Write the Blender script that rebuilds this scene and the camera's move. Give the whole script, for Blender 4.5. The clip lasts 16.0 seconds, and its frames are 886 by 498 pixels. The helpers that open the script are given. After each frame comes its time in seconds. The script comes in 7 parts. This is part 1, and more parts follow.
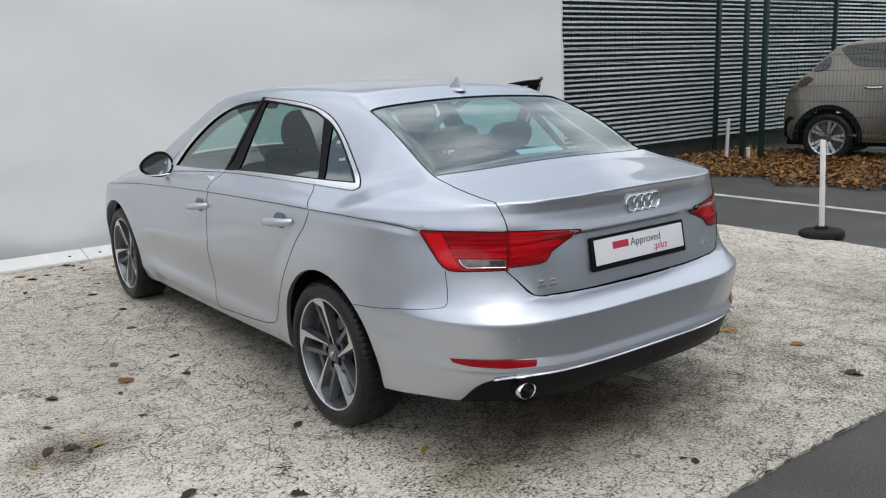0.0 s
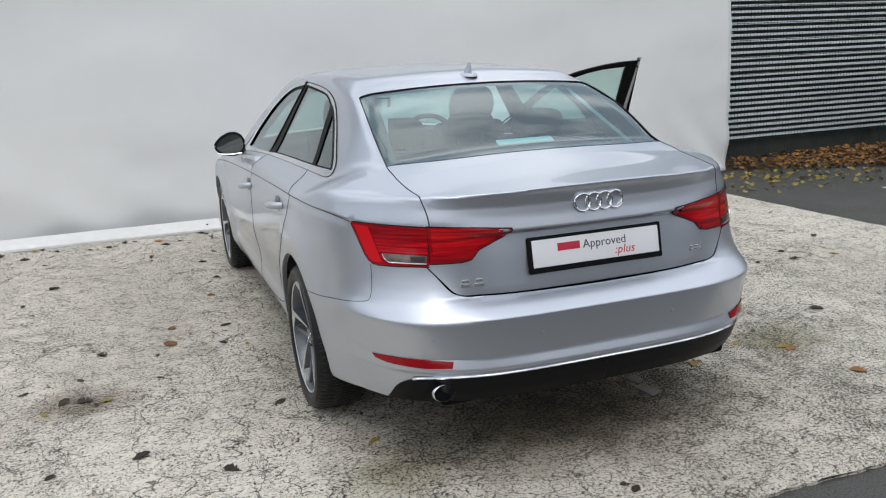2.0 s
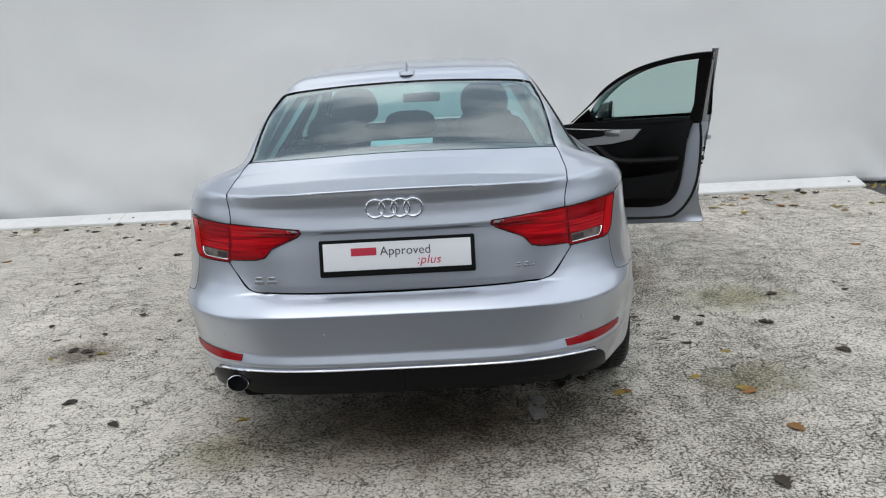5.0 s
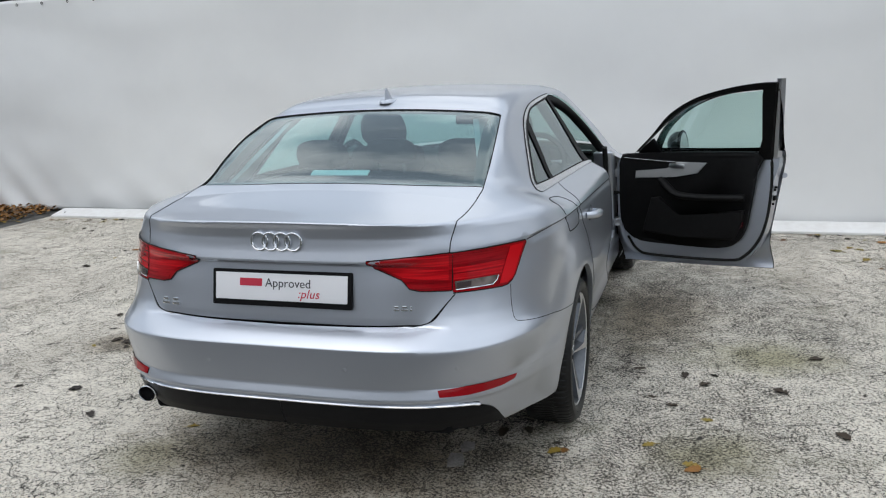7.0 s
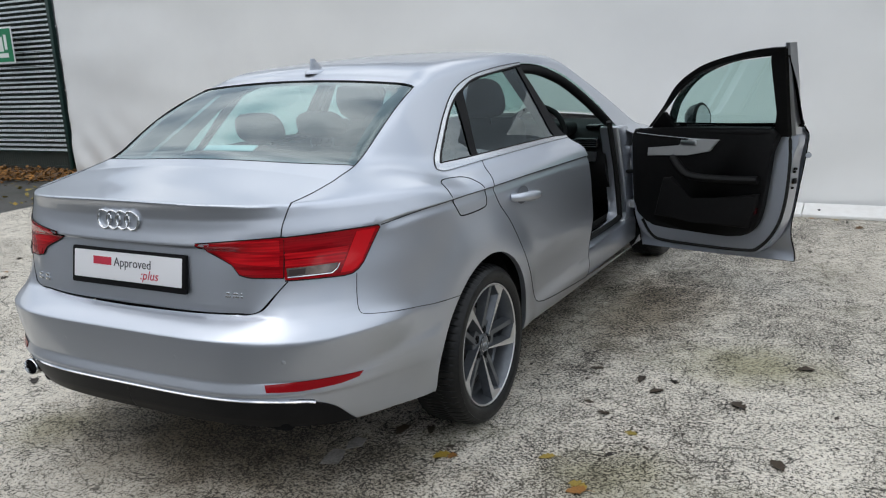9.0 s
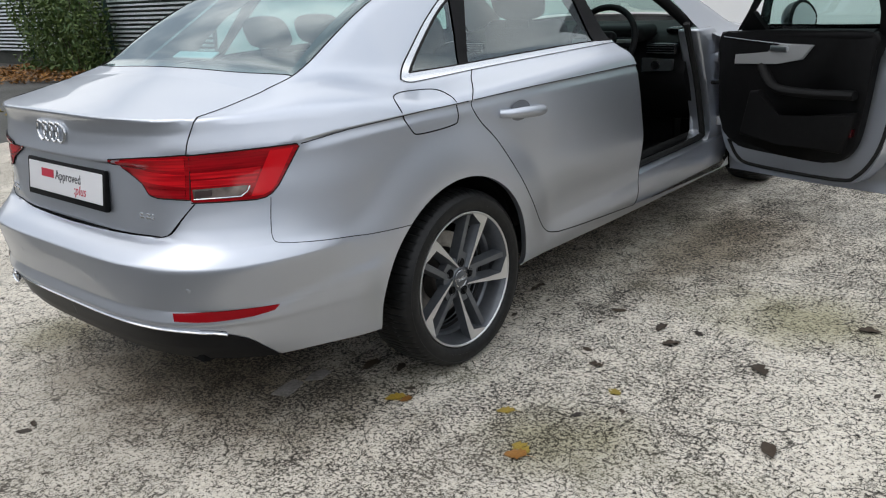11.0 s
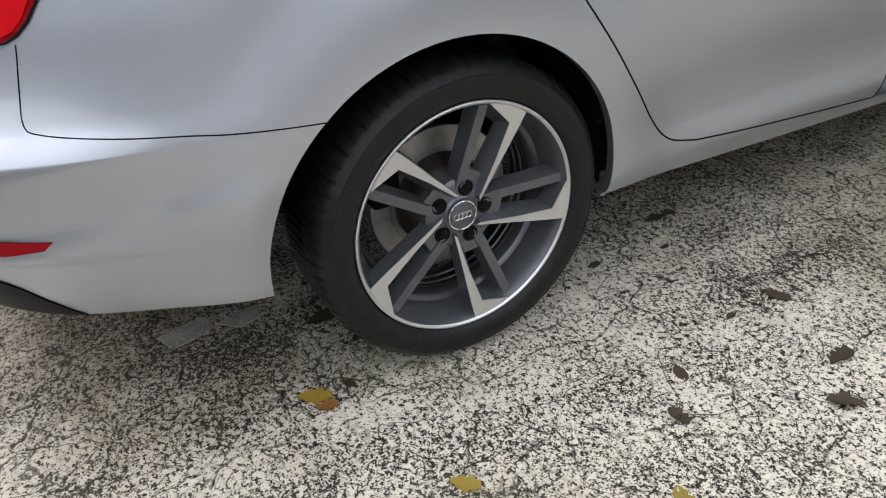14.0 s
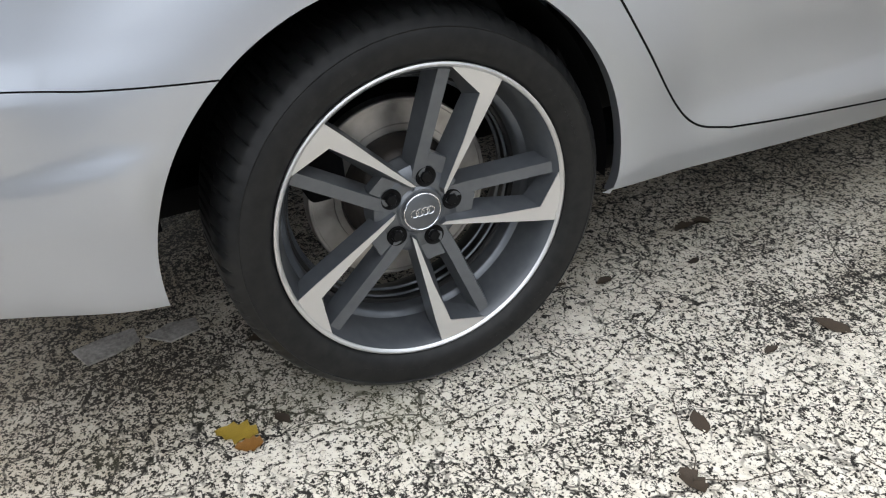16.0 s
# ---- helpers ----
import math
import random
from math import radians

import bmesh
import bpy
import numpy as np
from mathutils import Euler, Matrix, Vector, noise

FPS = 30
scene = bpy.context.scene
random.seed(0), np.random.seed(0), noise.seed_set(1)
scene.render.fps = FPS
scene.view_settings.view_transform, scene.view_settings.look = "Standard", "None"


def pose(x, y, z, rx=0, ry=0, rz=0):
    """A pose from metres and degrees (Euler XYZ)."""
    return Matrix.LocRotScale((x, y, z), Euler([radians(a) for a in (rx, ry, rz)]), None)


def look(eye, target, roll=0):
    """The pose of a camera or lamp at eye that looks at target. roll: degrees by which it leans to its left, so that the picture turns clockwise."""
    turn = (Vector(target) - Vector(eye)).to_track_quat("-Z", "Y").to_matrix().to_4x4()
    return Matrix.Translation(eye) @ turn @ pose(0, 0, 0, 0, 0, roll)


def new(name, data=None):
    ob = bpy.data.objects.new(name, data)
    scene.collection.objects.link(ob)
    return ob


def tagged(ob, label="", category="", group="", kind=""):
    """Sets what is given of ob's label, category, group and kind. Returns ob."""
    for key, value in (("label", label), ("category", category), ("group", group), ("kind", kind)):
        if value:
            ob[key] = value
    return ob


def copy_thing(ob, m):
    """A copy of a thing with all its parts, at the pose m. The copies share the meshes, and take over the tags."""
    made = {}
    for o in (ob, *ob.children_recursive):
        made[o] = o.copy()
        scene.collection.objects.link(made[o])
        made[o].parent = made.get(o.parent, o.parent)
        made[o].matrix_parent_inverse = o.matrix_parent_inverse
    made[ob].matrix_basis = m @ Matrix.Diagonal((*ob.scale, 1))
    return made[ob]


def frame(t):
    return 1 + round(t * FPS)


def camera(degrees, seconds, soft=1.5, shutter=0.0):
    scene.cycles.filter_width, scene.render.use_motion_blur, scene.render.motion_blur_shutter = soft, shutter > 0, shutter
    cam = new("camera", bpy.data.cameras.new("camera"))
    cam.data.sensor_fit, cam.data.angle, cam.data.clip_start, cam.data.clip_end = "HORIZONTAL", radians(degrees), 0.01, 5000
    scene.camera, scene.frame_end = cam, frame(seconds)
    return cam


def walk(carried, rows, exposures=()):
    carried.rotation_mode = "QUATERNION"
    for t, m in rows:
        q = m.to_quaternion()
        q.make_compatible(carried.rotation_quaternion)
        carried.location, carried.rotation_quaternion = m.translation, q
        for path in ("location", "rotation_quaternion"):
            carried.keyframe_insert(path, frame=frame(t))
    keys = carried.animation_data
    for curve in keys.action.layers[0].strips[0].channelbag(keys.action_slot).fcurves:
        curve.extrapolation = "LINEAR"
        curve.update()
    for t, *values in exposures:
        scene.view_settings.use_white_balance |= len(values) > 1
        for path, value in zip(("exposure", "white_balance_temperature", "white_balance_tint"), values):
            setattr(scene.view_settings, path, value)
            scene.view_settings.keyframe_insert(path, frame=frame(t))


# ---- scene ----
cam = camera(56.0, 16.0, 1.15)
PATH = [
    (0, (-2.492, -2.994, 1.475), (-1.328, -1.423, 1.054), -2.1),
    (0.5, (-2.264, -3.146, 1.465), (-1.223, -1.49, 1.047), -1.9),
    (1, (-2.041, -3.314, 1.477), (-1.145, -1.58, 1.042), -1.7),
    (1.5, (-1.773, -3.367, 1.449), (-0.995, -1.579, 1.007), -2.4),
    (2, (-1.51, -3.429, 1.476), (-0.836, -1.601, 1.022), -2.6),
    (2.5, (-1.231, -3.544, 1.473), (-0.68, -1.674, 1.028), -2.6),
    (3, (-0.973, -3.599, 1.466), (-0.521, -1.702, 1.022), -3.1),
    (3.5, (-0.649, -3.607, 1.465), (-0.326, -1.685, 1.013), -3.6),
    (4, (-0.341, -3.681, 1.458), (-0.173, -1.739, 1.009), -3.0),
    (4.5, (-0.043, -3.745, 1.459), (-0.01, -1.796, 1.011), -3.6),
    (5, (0.262, -3.706, 1.448), (0.191, -1.759, 0.997), -3.4),
    (5.2, (0.379, -3.685, 1.469), (0.267, -1.743, 1.005), -3.8),
    (7.3, (1.573, -3.398, 1.509), (0.91, -1.553, 1.113), -2.1),
    (7.5, (1.682, -3.379, 1.48), (0.983, -1.543, 1.102), -2.2),
    (8, (1.89, -3.239, 1.467), (1.13, -1.433, 1.069), -2.5),
    (8.2, (1.96, -3.131, 1.463), (1.167, -1.341, 1.053), -2.6),
    (10.3, (2.591, -2.344, 1.429), (1.431, -0.816, 0.861), -3.7),
    (10.5, (2.616, -2.262, 1.412), (1.427, -0.762, 0.832), -3.9),
    (11, (2.689, -2.054, 1.377), (1.409, -0.663, 0.723), -4.4),
    (11.5, (2.647, -1.801, 1.323), (1.308, -0.508, 0.591), -4.3),
    (12, (2.577, -1.552, 1.308), (1.187, -0.351, 0.516), -3.9),
    (12.5, (2.498, -1.289, 1.272), (1.04, -0.23, 0.404), -5.6),
    (13, (2.398, -1.088, 1.227), (0.908, -0.134, 0.294), -5.2),
    (13.5, (2.234, -0.876, 1.191), (0.757, 0.022, 0.184), -3.5),
    (14, (2.121, -0.699, 1.124), (0.612, 0.085, 0.07), -3.9),
    (14.5, (2.045, -0.545, 1.013), (0.468, 0.115, -0.025), -4.5),
    (15, (1.964, -0.453, 0.888), (0.343, 0.162, -0.109), -5.6),
    (15.5, (1.906, -0.405, 0.868), (0.31, 0.216, -0.165), -5.5),
    (16, (1.946, -0.425, 0.92), (0.356, 0.244, -0.093), -4.7),
]
walk(cam, [(t, look(eye, target, roll)) for t, eye, target, roll in PATH],
     [(0, 0.49, 6520, 10), (1.5, 0.48, 6500, 10), (3.5, 0.49, 6450, 10), (5, 0.44, 6400, 9), (8, 0.43, 6360, 9), (10.5, 0.49, 6520, 10), (11.5, 0.66, 6640, 11), (12, 0.67, 6690, 12),
      (13, 0.72, 6690, 12), (13.5, 0.85, 6690, 12), (14.5, 1.03, 6650, 11), (15.2, 1.36, 6600, 10), (16, 1.32, 6600, 10)])

# ---- sky and sun: an overcast autumn day ----
SUN_ELEVATION, SUN_TURN = 60.0, 205.0
world = bpy.data.worlds.new("overcast_sky")
scene.world = world
world.use_nodes = True
wn, wl = world.node_tree.nodes, world.node_tree.links
sky = wn.new("ShaderNodeTexSky")
sky.sky_type, sky.sun_disc = "NISHITA", False
sky.sun_elevation, sky.sun_rotation = radians(SUN_ELEVATION), radians(SUN_TURN)
sky.air_density, sky.dust_density, sky.ozone_density = 1.0, 6.0, 1.0
grey = wn.new("ShaderNodeMixRGB")                       # cloud takes the blue out of the sky
grey.inputs[0].default_value = 0.86
cloud, cloud_tone = wn.new("ShaderNodeTexNoise"), wn.new("ShaderNodeValToRGB")      # uneven cloud, the same all round
cloud.inputs["Scale"].default_value, cloud.inputs["Detail"].default_value = 4.2, 6.0
wl.new(wn.new("ShaderNodeTexCoord").outputs["Generated"], cloud.inputs[0])
for el, (p, c) in zip(cloud_tone.color_ramp.elements, ((0.40, (4.5, 5.2, 6.1, 1)), (0.60, (12.4, 12.7, 13.0, 1)))):
    el.position, el.color = p, c
wl.new(cloud.outputs["Fac"], cloud_tone.inputs[0])
height, veil, shade = wn.new("ShaderNodeSeparateXYZ"), wn.new("ShaderNodeMapRange"), wn.new("ShaderNodeMixRGB")     # an overcast sky is brightest overhead
wl.new(cloud.inputs[0].links[0].from_socket, height.inputs[0])
wl.new(height.outputs["Z"], veil.inputs["Value"])
veil.inputs["To Min"].default_value, veil.inputs["To Max"].default_value = 0.70, 1.28
shade.blend_type, shade.inputs[0].default_value = "MULTIPLY", 1.0
wl.new(cloud_tone.outputs[0], shade.inputs[1])
wl.new(veil.outputs[0], shade.inputs[2])
wl.new(shade.outputs[0], grey.inputs[2])
wl.new(sky.outputs[0], grey.inputs[1])
wl.new(grey.outputs[0], wn["Background"].inputs[0])
wn["Background"].inputs[1].default_value = 0.094
sun = new("sun", bpy.data.lights.new("sun", "SUN"))
sun.data.energy, sun.data.angle, sun.data.color = 0.3, radians(35), (1.0, 0.98, 0.95)
sun.matrix_world = pose(0, 0, 20, 90 - SUN_ELEVATION, 0, 180 - SUN_TURN)

# ---- materials ----
def material(name, colour, rough=0.5, metal=0.0, coat=0.0, **more):
    m = bpy.data.materials.new(name)
    m.use_nodes = True
    b = m.node_tree.nodes["Principled BSDF"]
    b.inputs["Base Color"].default_value = (*colour, 1)
    b.inputs["Roughness"].default_value = rough
    b.inputs["Metallic"].default_value = metal
    b.inputs["Coat Weight"].default_value = coat
    for k, v in more.items():
        b.inputs[k.replace("_", " ")].default_value = v
    return m


def nodes_of(m):
    t = m.node_tree
    return t.nodes, t.links, t.nodes["Principled BSDF"]


def tex_noise(m, scale, detail=4.0, rough=0.5, space="Object", stretch=(1, 1, 1)):
    n, l, _ = nodes_of(m)
    c, mp, t = n.new("ShaderNodeTexCoord"), n.new("ShaderNodeMapping"), n.new("ShaderNodeTexNoise")
    mp.inputs["Scale"].default_value = stretch
    t.inputs["Scale"].default_value, t.inputs["Detail"].default_value, t.inputs["Roughness"].default_value = scale, detail, rough
    l.new(c.outputs[space], mp.inputs[0])
    l.new(mp.outputs[0], t.inputs[0])
    return t.outputs["Fac"]


def ramp(m, fac, *stops):
    n, l, _ = nodes_of(m)
    r = n.new("ShaderNodeValToRGB")
    e = r.color_ramp.elements
    while len(e) < len(stops):
        e.new(0.5)
    for el, (p, c) in zip(e, stops):
        el.position, el.color = p, (*c, 1) if len(c) == 3 else c
    l.new(fac, r.inputs[0])
    return r.outputs[0]


def mix(m, fac, a, b, kind="MIX"):
    n, l, _ = nodes_of(m)
    x = n.new("ShaderNodeMixRGB")
    x.blend_type = kind
    for i, v in enumerate((fac, a, b)):
        if isinstance(v, (int, float)):
            x.inputs[i].default_value = v
        elif isinstance(v, tuple):
            x.inputs[i].default_value = (*v, 1)
        else:
            l.new(v, x.inputs[i])
    return x.outputs[0]


def bump(m, height, strength=0.3, distance=0.002):
    n, l, b = nodes_of(m)
    k = n.new("ShaderNodeBump")
    k.inputs["Strength"].default_value, k.inputs["Distance"].default_value = strength, distance
    l.new(height, k.inputs["Height"])
    l.new(k.outputs[0], b.inputs["Normal"])


def speckled(name, a, b, scale, rough=0.7, metal=0.0, strength=0.3, distance=0.002, **more):
    m = material(name, a, rough, metal, **more)
    n, l, bs = nodes_of(m)
    f, g = tex_noise(m, scale), tex_noise(m, scale * 0.12, 3)
    l.new(ramp(m, mix(m, 0.5, f, g), (0.35, a), (0.65, b)), bs.inputs["Base Color"])
    bump(m, f, strength, distance)
    return m


def drive(m, socket, out):
    _, l, b = nodes_of(m)
    l.new(out, b.inputs[socket])


PAINT = material("silver_metallic_paint", (0.545, 0.575, 0.635), 0.40, 0.92, 0.8, Coat_Roughness=0.03)
f = tex_noise(PAINT, 900, 2)
drive(PAINT, "Roughness", ramp(PAINT, f, (0.3, (0.36,) * 3), (0.7, (0.44,) * 3)))
BLACK = speckled("black_textured_plastic", (0.004, 0.004, 0.0045), (0.007, 0.007, 0.0075), 400, 0.55, strength=0.15, distance=0.0005, Specular_IOR_Level=0.12)
VALANCE = speckled("satin_black_bumper_plastic", (0.004, 0.004, 0.005), (0.007, 0.007, 0.008), 300, 0.38, strength=0.1, distance=0.0004, Specular_IOR_Level=0.14)
GLOSS_BLACK = material("gloss_black_trim", (0.006, 0.006, 0.007), 0.16, 0.0, 0.0)
RUBBER = speckled("black_rubber", (0.010, 0.010, 0.010), (0.018, 0.018, 0.018), 120, 0.75, Specular_IOR_Level=0.2)
BRIGHT = material("brushed_bright_window_trim", (0.74, 0.75, 0.77), 0.22, 0.9)
FRIT = material("black_glass_border", (0.006, 0.007, 0.007), 0.3)
CHROME = material("bright_chrome", (0.82, 0.83, 0.85), 0.08, 1.0)
SATIN = material("satin_aluminium", (0.62, 0.63, 0.65), 0.28, 1.0)
GAP = material("dark_panel_gap", (0.005, 0.005, 0.0055), 0.8, Specular_IOR_Level=0.1)
UNDER = material("dark_underbody", (0.006, 0.006, 0.0065), 0.9, Specular_IOR_Level=0.1)
WHITE_PLASTIC = material("white_acrylic", (0.78, 0.78, 0.80), 0.3, 0.0, 0.3)
RED_INK = material("red_print", (0.50, 0.02, 0.05), 0.5)
DARK_INK = material("dark_grey_print", (0.06, 0.06, 0.07), 0.5)
PALE_INK = material("pale_grey_print", (0.6, 0.6, 0.62), 0.5)


def glass(name, tint, rough=0.0, base=0.12):
    m = bpy.data.materials.new(name)
    m.use_nodes = True
    n, l = m.node_tree.nodes, m.node_tree.links
    n.remove(n["Principled BSDF"])
    lw, pw, ma = n.new("ShaderNodeLayerWeight"), n.new("ShaderNodeMath"), n.new("ShaderNodeMath")
    tr, gl, mx = n.new("ShaderNodeBsdfTransparent"), n.new("ShaderNodeBsdfGlossy"), n.new("ShaderNodeMixShader")
    lw.inputs[0].default_value = 0.5
    pw.operation, pw.inputs[1].default_value = "POWER", 3.2
    ma.operation, ma.inputs[1].default_value, ma.inputs[2].default_value = "MULTIPLY_ADD", 0.75, base
    tr.inputs[0].default_value = (*tint, 1)
    gl.inputs["Roughness"].default_value = rough
    gl.inputs["Color"].default_value = (0.87, 0.95, 0.96, 1)
    l.new(lw.outputs["Facing"], pw.inputs[0])
    l.new(pw.outputs[0], ma.inputs[0])
    l.new(ma.outputs[0], mx.inputs[0])
    l.new(tr.outputs[0], mx.inputs[1])
    l.new(gl.outputs[0], mx.inputs[2])
    l.new(mx.outputs[0], n["Material Output"].inputs[0])
    return m


REAR_GLASS = glass("blue_green_tinted_rear_glass", (0.52, 0.78, 0.78), 0.0, 0.13)
GLASS = glass("green_tinted_car_glass", (0.61, 0.82, 0.775))
# ---- the shape of the saloon: one smooth implicit body, from which every panel is cut ----
# x to the car's right, y ahead from the rear axle, z up from the ground
def knots(v, *pairs):
    xs, ys = pairs[0::2], pairs[1::2]
    return np.interp(v, xs, ys)


def smooth_knots(v, *pairs):
    """Monotone cubic through the knots, flat outside."""
    xs, ys = np.array(pairs[0::2], float), np.array(pairs[1::2], float)
    h = np.diff(xs)
    s = np.diff(ys) / h
    m = np.zeros_like(xs)
    ok = s[:-1] * s[1:] > 0
    m[1:-1] = np.where(ok, 2 * s[:-1] * s[1:] / np.where(ok, s[:-1] + s[1:], 1), 0)
    m[0], m[-1] = s[0], s[-1]
    v = np.clip(v, xs[0], xs[-1])
    i = np.clip(np.searchsorted(xs, v) - 1, 0, len(h) - 1)
    t = (v - xs[i]) / h[i]
    return ((1 + 2 * t) * (1 - t) ** 2 * ys[i] + t * (1 - t) ** 2 * h[i] * m[i]
            + t * t * (3 - 2 * t) * ys[i + 1] + t * t * (t - 1) * h[i] * m[i + 1])


def hump(v):
    v = np.clip(v, -1, 1)
    return (1 - v * v) ** 2


def ease(v):
    v = np.clip(v, 0, 1)
    return v * v * (3 - 2 * v)


def s_max(a, b, k):
    h = np.maximum(k - np.abs(a - b), 0) / k
    return np.maximum(a, b) + h * h * k / 4


def s_min(a, b, k):
    return -s_max(-a, -b, k)


AXLE, WHEEL_R, ARCH_Y, ARCH_Z, ARCH_R = 2.82, 0.318, -0.03, 0.318, 0.372


def swage_z(y):
    return smooth_knots(y, -0.75, 0.916, -0.6, 0.921, -0.4, 0.936, -0.2, 0.938, 0.0, 0.933, 0.35, 0.926, 0.8, 0.913, 1.1, 0.904, 1.5, 0.888, 2.0, 0.864, 2.3, 0.848, 2.9, 0.80, 3.6, 0.72)


def half_width(y, z):
    w = smooth_knots(z, 0.16, 0.835, 0.24, 0.868, 0.29, 0.884, 0.34, 0.890, 0.42, 0.898, 0.52, 0.908, 0.62, 0.9125, 0.76, 0.9125, 0.88, 0.907, 1.0, 0.90)
    zs = swage_z(y)
    w = w - 0.35 * np.maximum(z - zs, 0)                       # leans in above the swage
    a, b = np.clip((zs - z) / 0.008, 0, 1), np.clip((z - zs + 0.040) / 0.032, 0, 1)
    under = a * a * (3 - 2 * a) * b * b * (3 - 2 * b)
    w = w - 0.006 * under * ease((y + 0.585) / 0.06) * np.clip((3.2 - y) / 0.3, 0, 1)   # undercut just below it
    side = ease((y - 0.30) / 0.40) * ease((2.5 - y) / 0.3)
    w = w - 0.012 * side * hump((z - 0.43) / 0.16) + 0.008 * side * hump((z - 0.315) / 0.07)   # door scallop
    w = w - 0.036 * ease((0.05 - y) / 1.0) ** 1.2
    wrap = ease((-0.42 - y) / 0.26)                            # the bumper's crease runs round the corner
    w = w - wrap * (0.13 * np.clip(0.603 - z, 0, 0.12) + 0.16 * np.clip(z - 0.603, 0, 0.04))
    crest = z - 0.478 - 0.16 * (y + 0.60)                      # soft crease from the reflector up to the arch
    w = w + 0.007 * ease((0.03 - crest) / 0.04) * ease((crest + 0.16) / 0.13) * ease((-0.34 - y) / 0.08) * ease((y + 0.86) / 0.2)
    for c in (ARCH_Y, AXLE):                                   # blisters over the wheels
        r = np.hypot(y - c, (z - 0.318) * 1.0)
        w = w + 0.021 * hump((r - 0.375) / 0.19) * np.clip((z - 0.1) / 0.2, 0, 1)
    return w


def tail_y(z, ax):
    mid = knots(z, 0.18, 0.86, 0.26, 0.925, 0.33, 0.965, 0.402, 0.983, 0.412, 0.989, 0.420, 0.999, 0.426, 1.001, 0.432, 1.000, 0.458, 0.992, 0.465, 0.991,
                0.53, 0.999, 0.604, 1.008, 0.609, 1.006, 0.625, 0.988, 0.64, 0.968, 0.655, 0.940, 0.663, 0.914, 0.676, 0.916, 0.690, 0.918, 0.80, 0.924,
                0.876, 0.926, 0.886, 0.932, 0.93, 0.922, 0.97, 0.918, 1.0, 0.926, 1.03, 0.945)
    side = knots(z, 0.18, 0.86, 0.26, 0.925, 0.33, 0.965, 0.402, 0.983, 0.412, 0.989, 0.420, 0.999, 0.426, 1.001, 0.432, 1.000, 0.458, 0.989, 0.465, 0.985,
                 0.53, 0.990, 0.590, 0.996, 0.600, 0.995)
    side = np.where(z > 0.600, smooth_knots(z, 0.600, 0.995, 0.62, 0.981, 0.64, 0.965, 0.665, 0.948, 0.70, 0.934, 0.75, 0.927, 0.80, 0.925,
                                            0.876, 0.9245, 0.93, 0.922, 0.97, 0.917, 1.0, 0.917, 1.03, 0.926), side)
    t = np.clip((ax - 0.44) / 0.19, 0, 1)
    t = t * t * (3 - 2 * t)
    return mid + (side - mid) * t


def lower_body(x, y, z):
    ax = np.abs(x)
    w = half_width(y, z)
    n = smooth_knots(z, 0.2, 3.4, 0.42, 3.9, 0.58, 4.0, 0.66, 3.6, 0.78, 3.25, 0.9, 3.05, 1.0, 3.05)
    dip = np.clip((0.52 - ax) / 0.16, 0, 1)
    length = tail_y(z, ax) - 0.028 * dip * dip * (3 - 2 * dip) * np.clip((z - 0.675) / 0.20, 0, 1) * np.clip((0.884 - z) / 0.012, 0, 1)
    rear = np.maximum(-y, 0) / length
    front = np.maximum(y - 2.9, 0) / smooth_knots(z, 0.2, 0.72, 0.4, 0.82, 0.6, 0.80, 0.75, 0.70, 0.95, 0.3)
    rho = ((ax / w) ** n + rear ** n + front ** 2.4) ** (1 / n)
    return (rho - 1) * 0.92


def deck_z(x, y):
    ax = np.abs(x)
    c = smooth_knots(y, -0.95, 1.026, -0.79, 1.041, -0.345, 1.098, -0.06, 1.07, 1.0, 1.07, 2.0, 1.02, 2.55, 0.985, 3.1, 0.90, 3.7, 0.72)
    return c - 0.09 * ax ** 2 - 0.6 * np.maximum(ax - 0.6, 0) ** 2


def cabin(x, y, z):
    ax = np.abs(x)
    side = ax - (smooth_knots(y, -0.45, 0.635, -0.06, 0.731, 0.5, 0.764, 1.2, 0.775, 2.0, 0.772, 2.5, 0.745)
                 - 0.56 * (z - 1.02) - 0.12 * (z - 1.02) ** 2)
    roof = z - (smooth_knots(y, -0.4, 1.28, 0.0, 1.356, 0.2, 1.390, 0.6, 1.422, 1.1, 1.434, 1.6, 1.410, 2.0, 1.350) - 0.085 * ax ** 2)
    t = np.clip((y + 0.40) / 0.58, 0, 1)
    glass = z - (1.108 + 0.4517 * (y + 0.40) - 0.09 * ax ** 2 + 0.03 * 4 * t * (1 - t))
    screen = z - (0.985 + 0.50 * (2.55 - y) - 0.14 * ax ** 2)
    return s_max(s_max(side * 0.87, roof, 0.05), s_max(glass * 0.91, screen * 0.9, 0.01), 0.035)


def body(p):
    x, y, z = p[..., 0], p[..., 1], p[..., 2]
    low = s_max(lower_body(x, y, z), (z - deck_z(x, y)) * 0.95, 0.022 - 0.012 * np.clip((-y - 0.62) / 0.15, 0, 1))
    return s_min(low, np.maximum(cabin(x, y, z), np.maximum(0.93 - z, -0.50 - y)), 0.05)


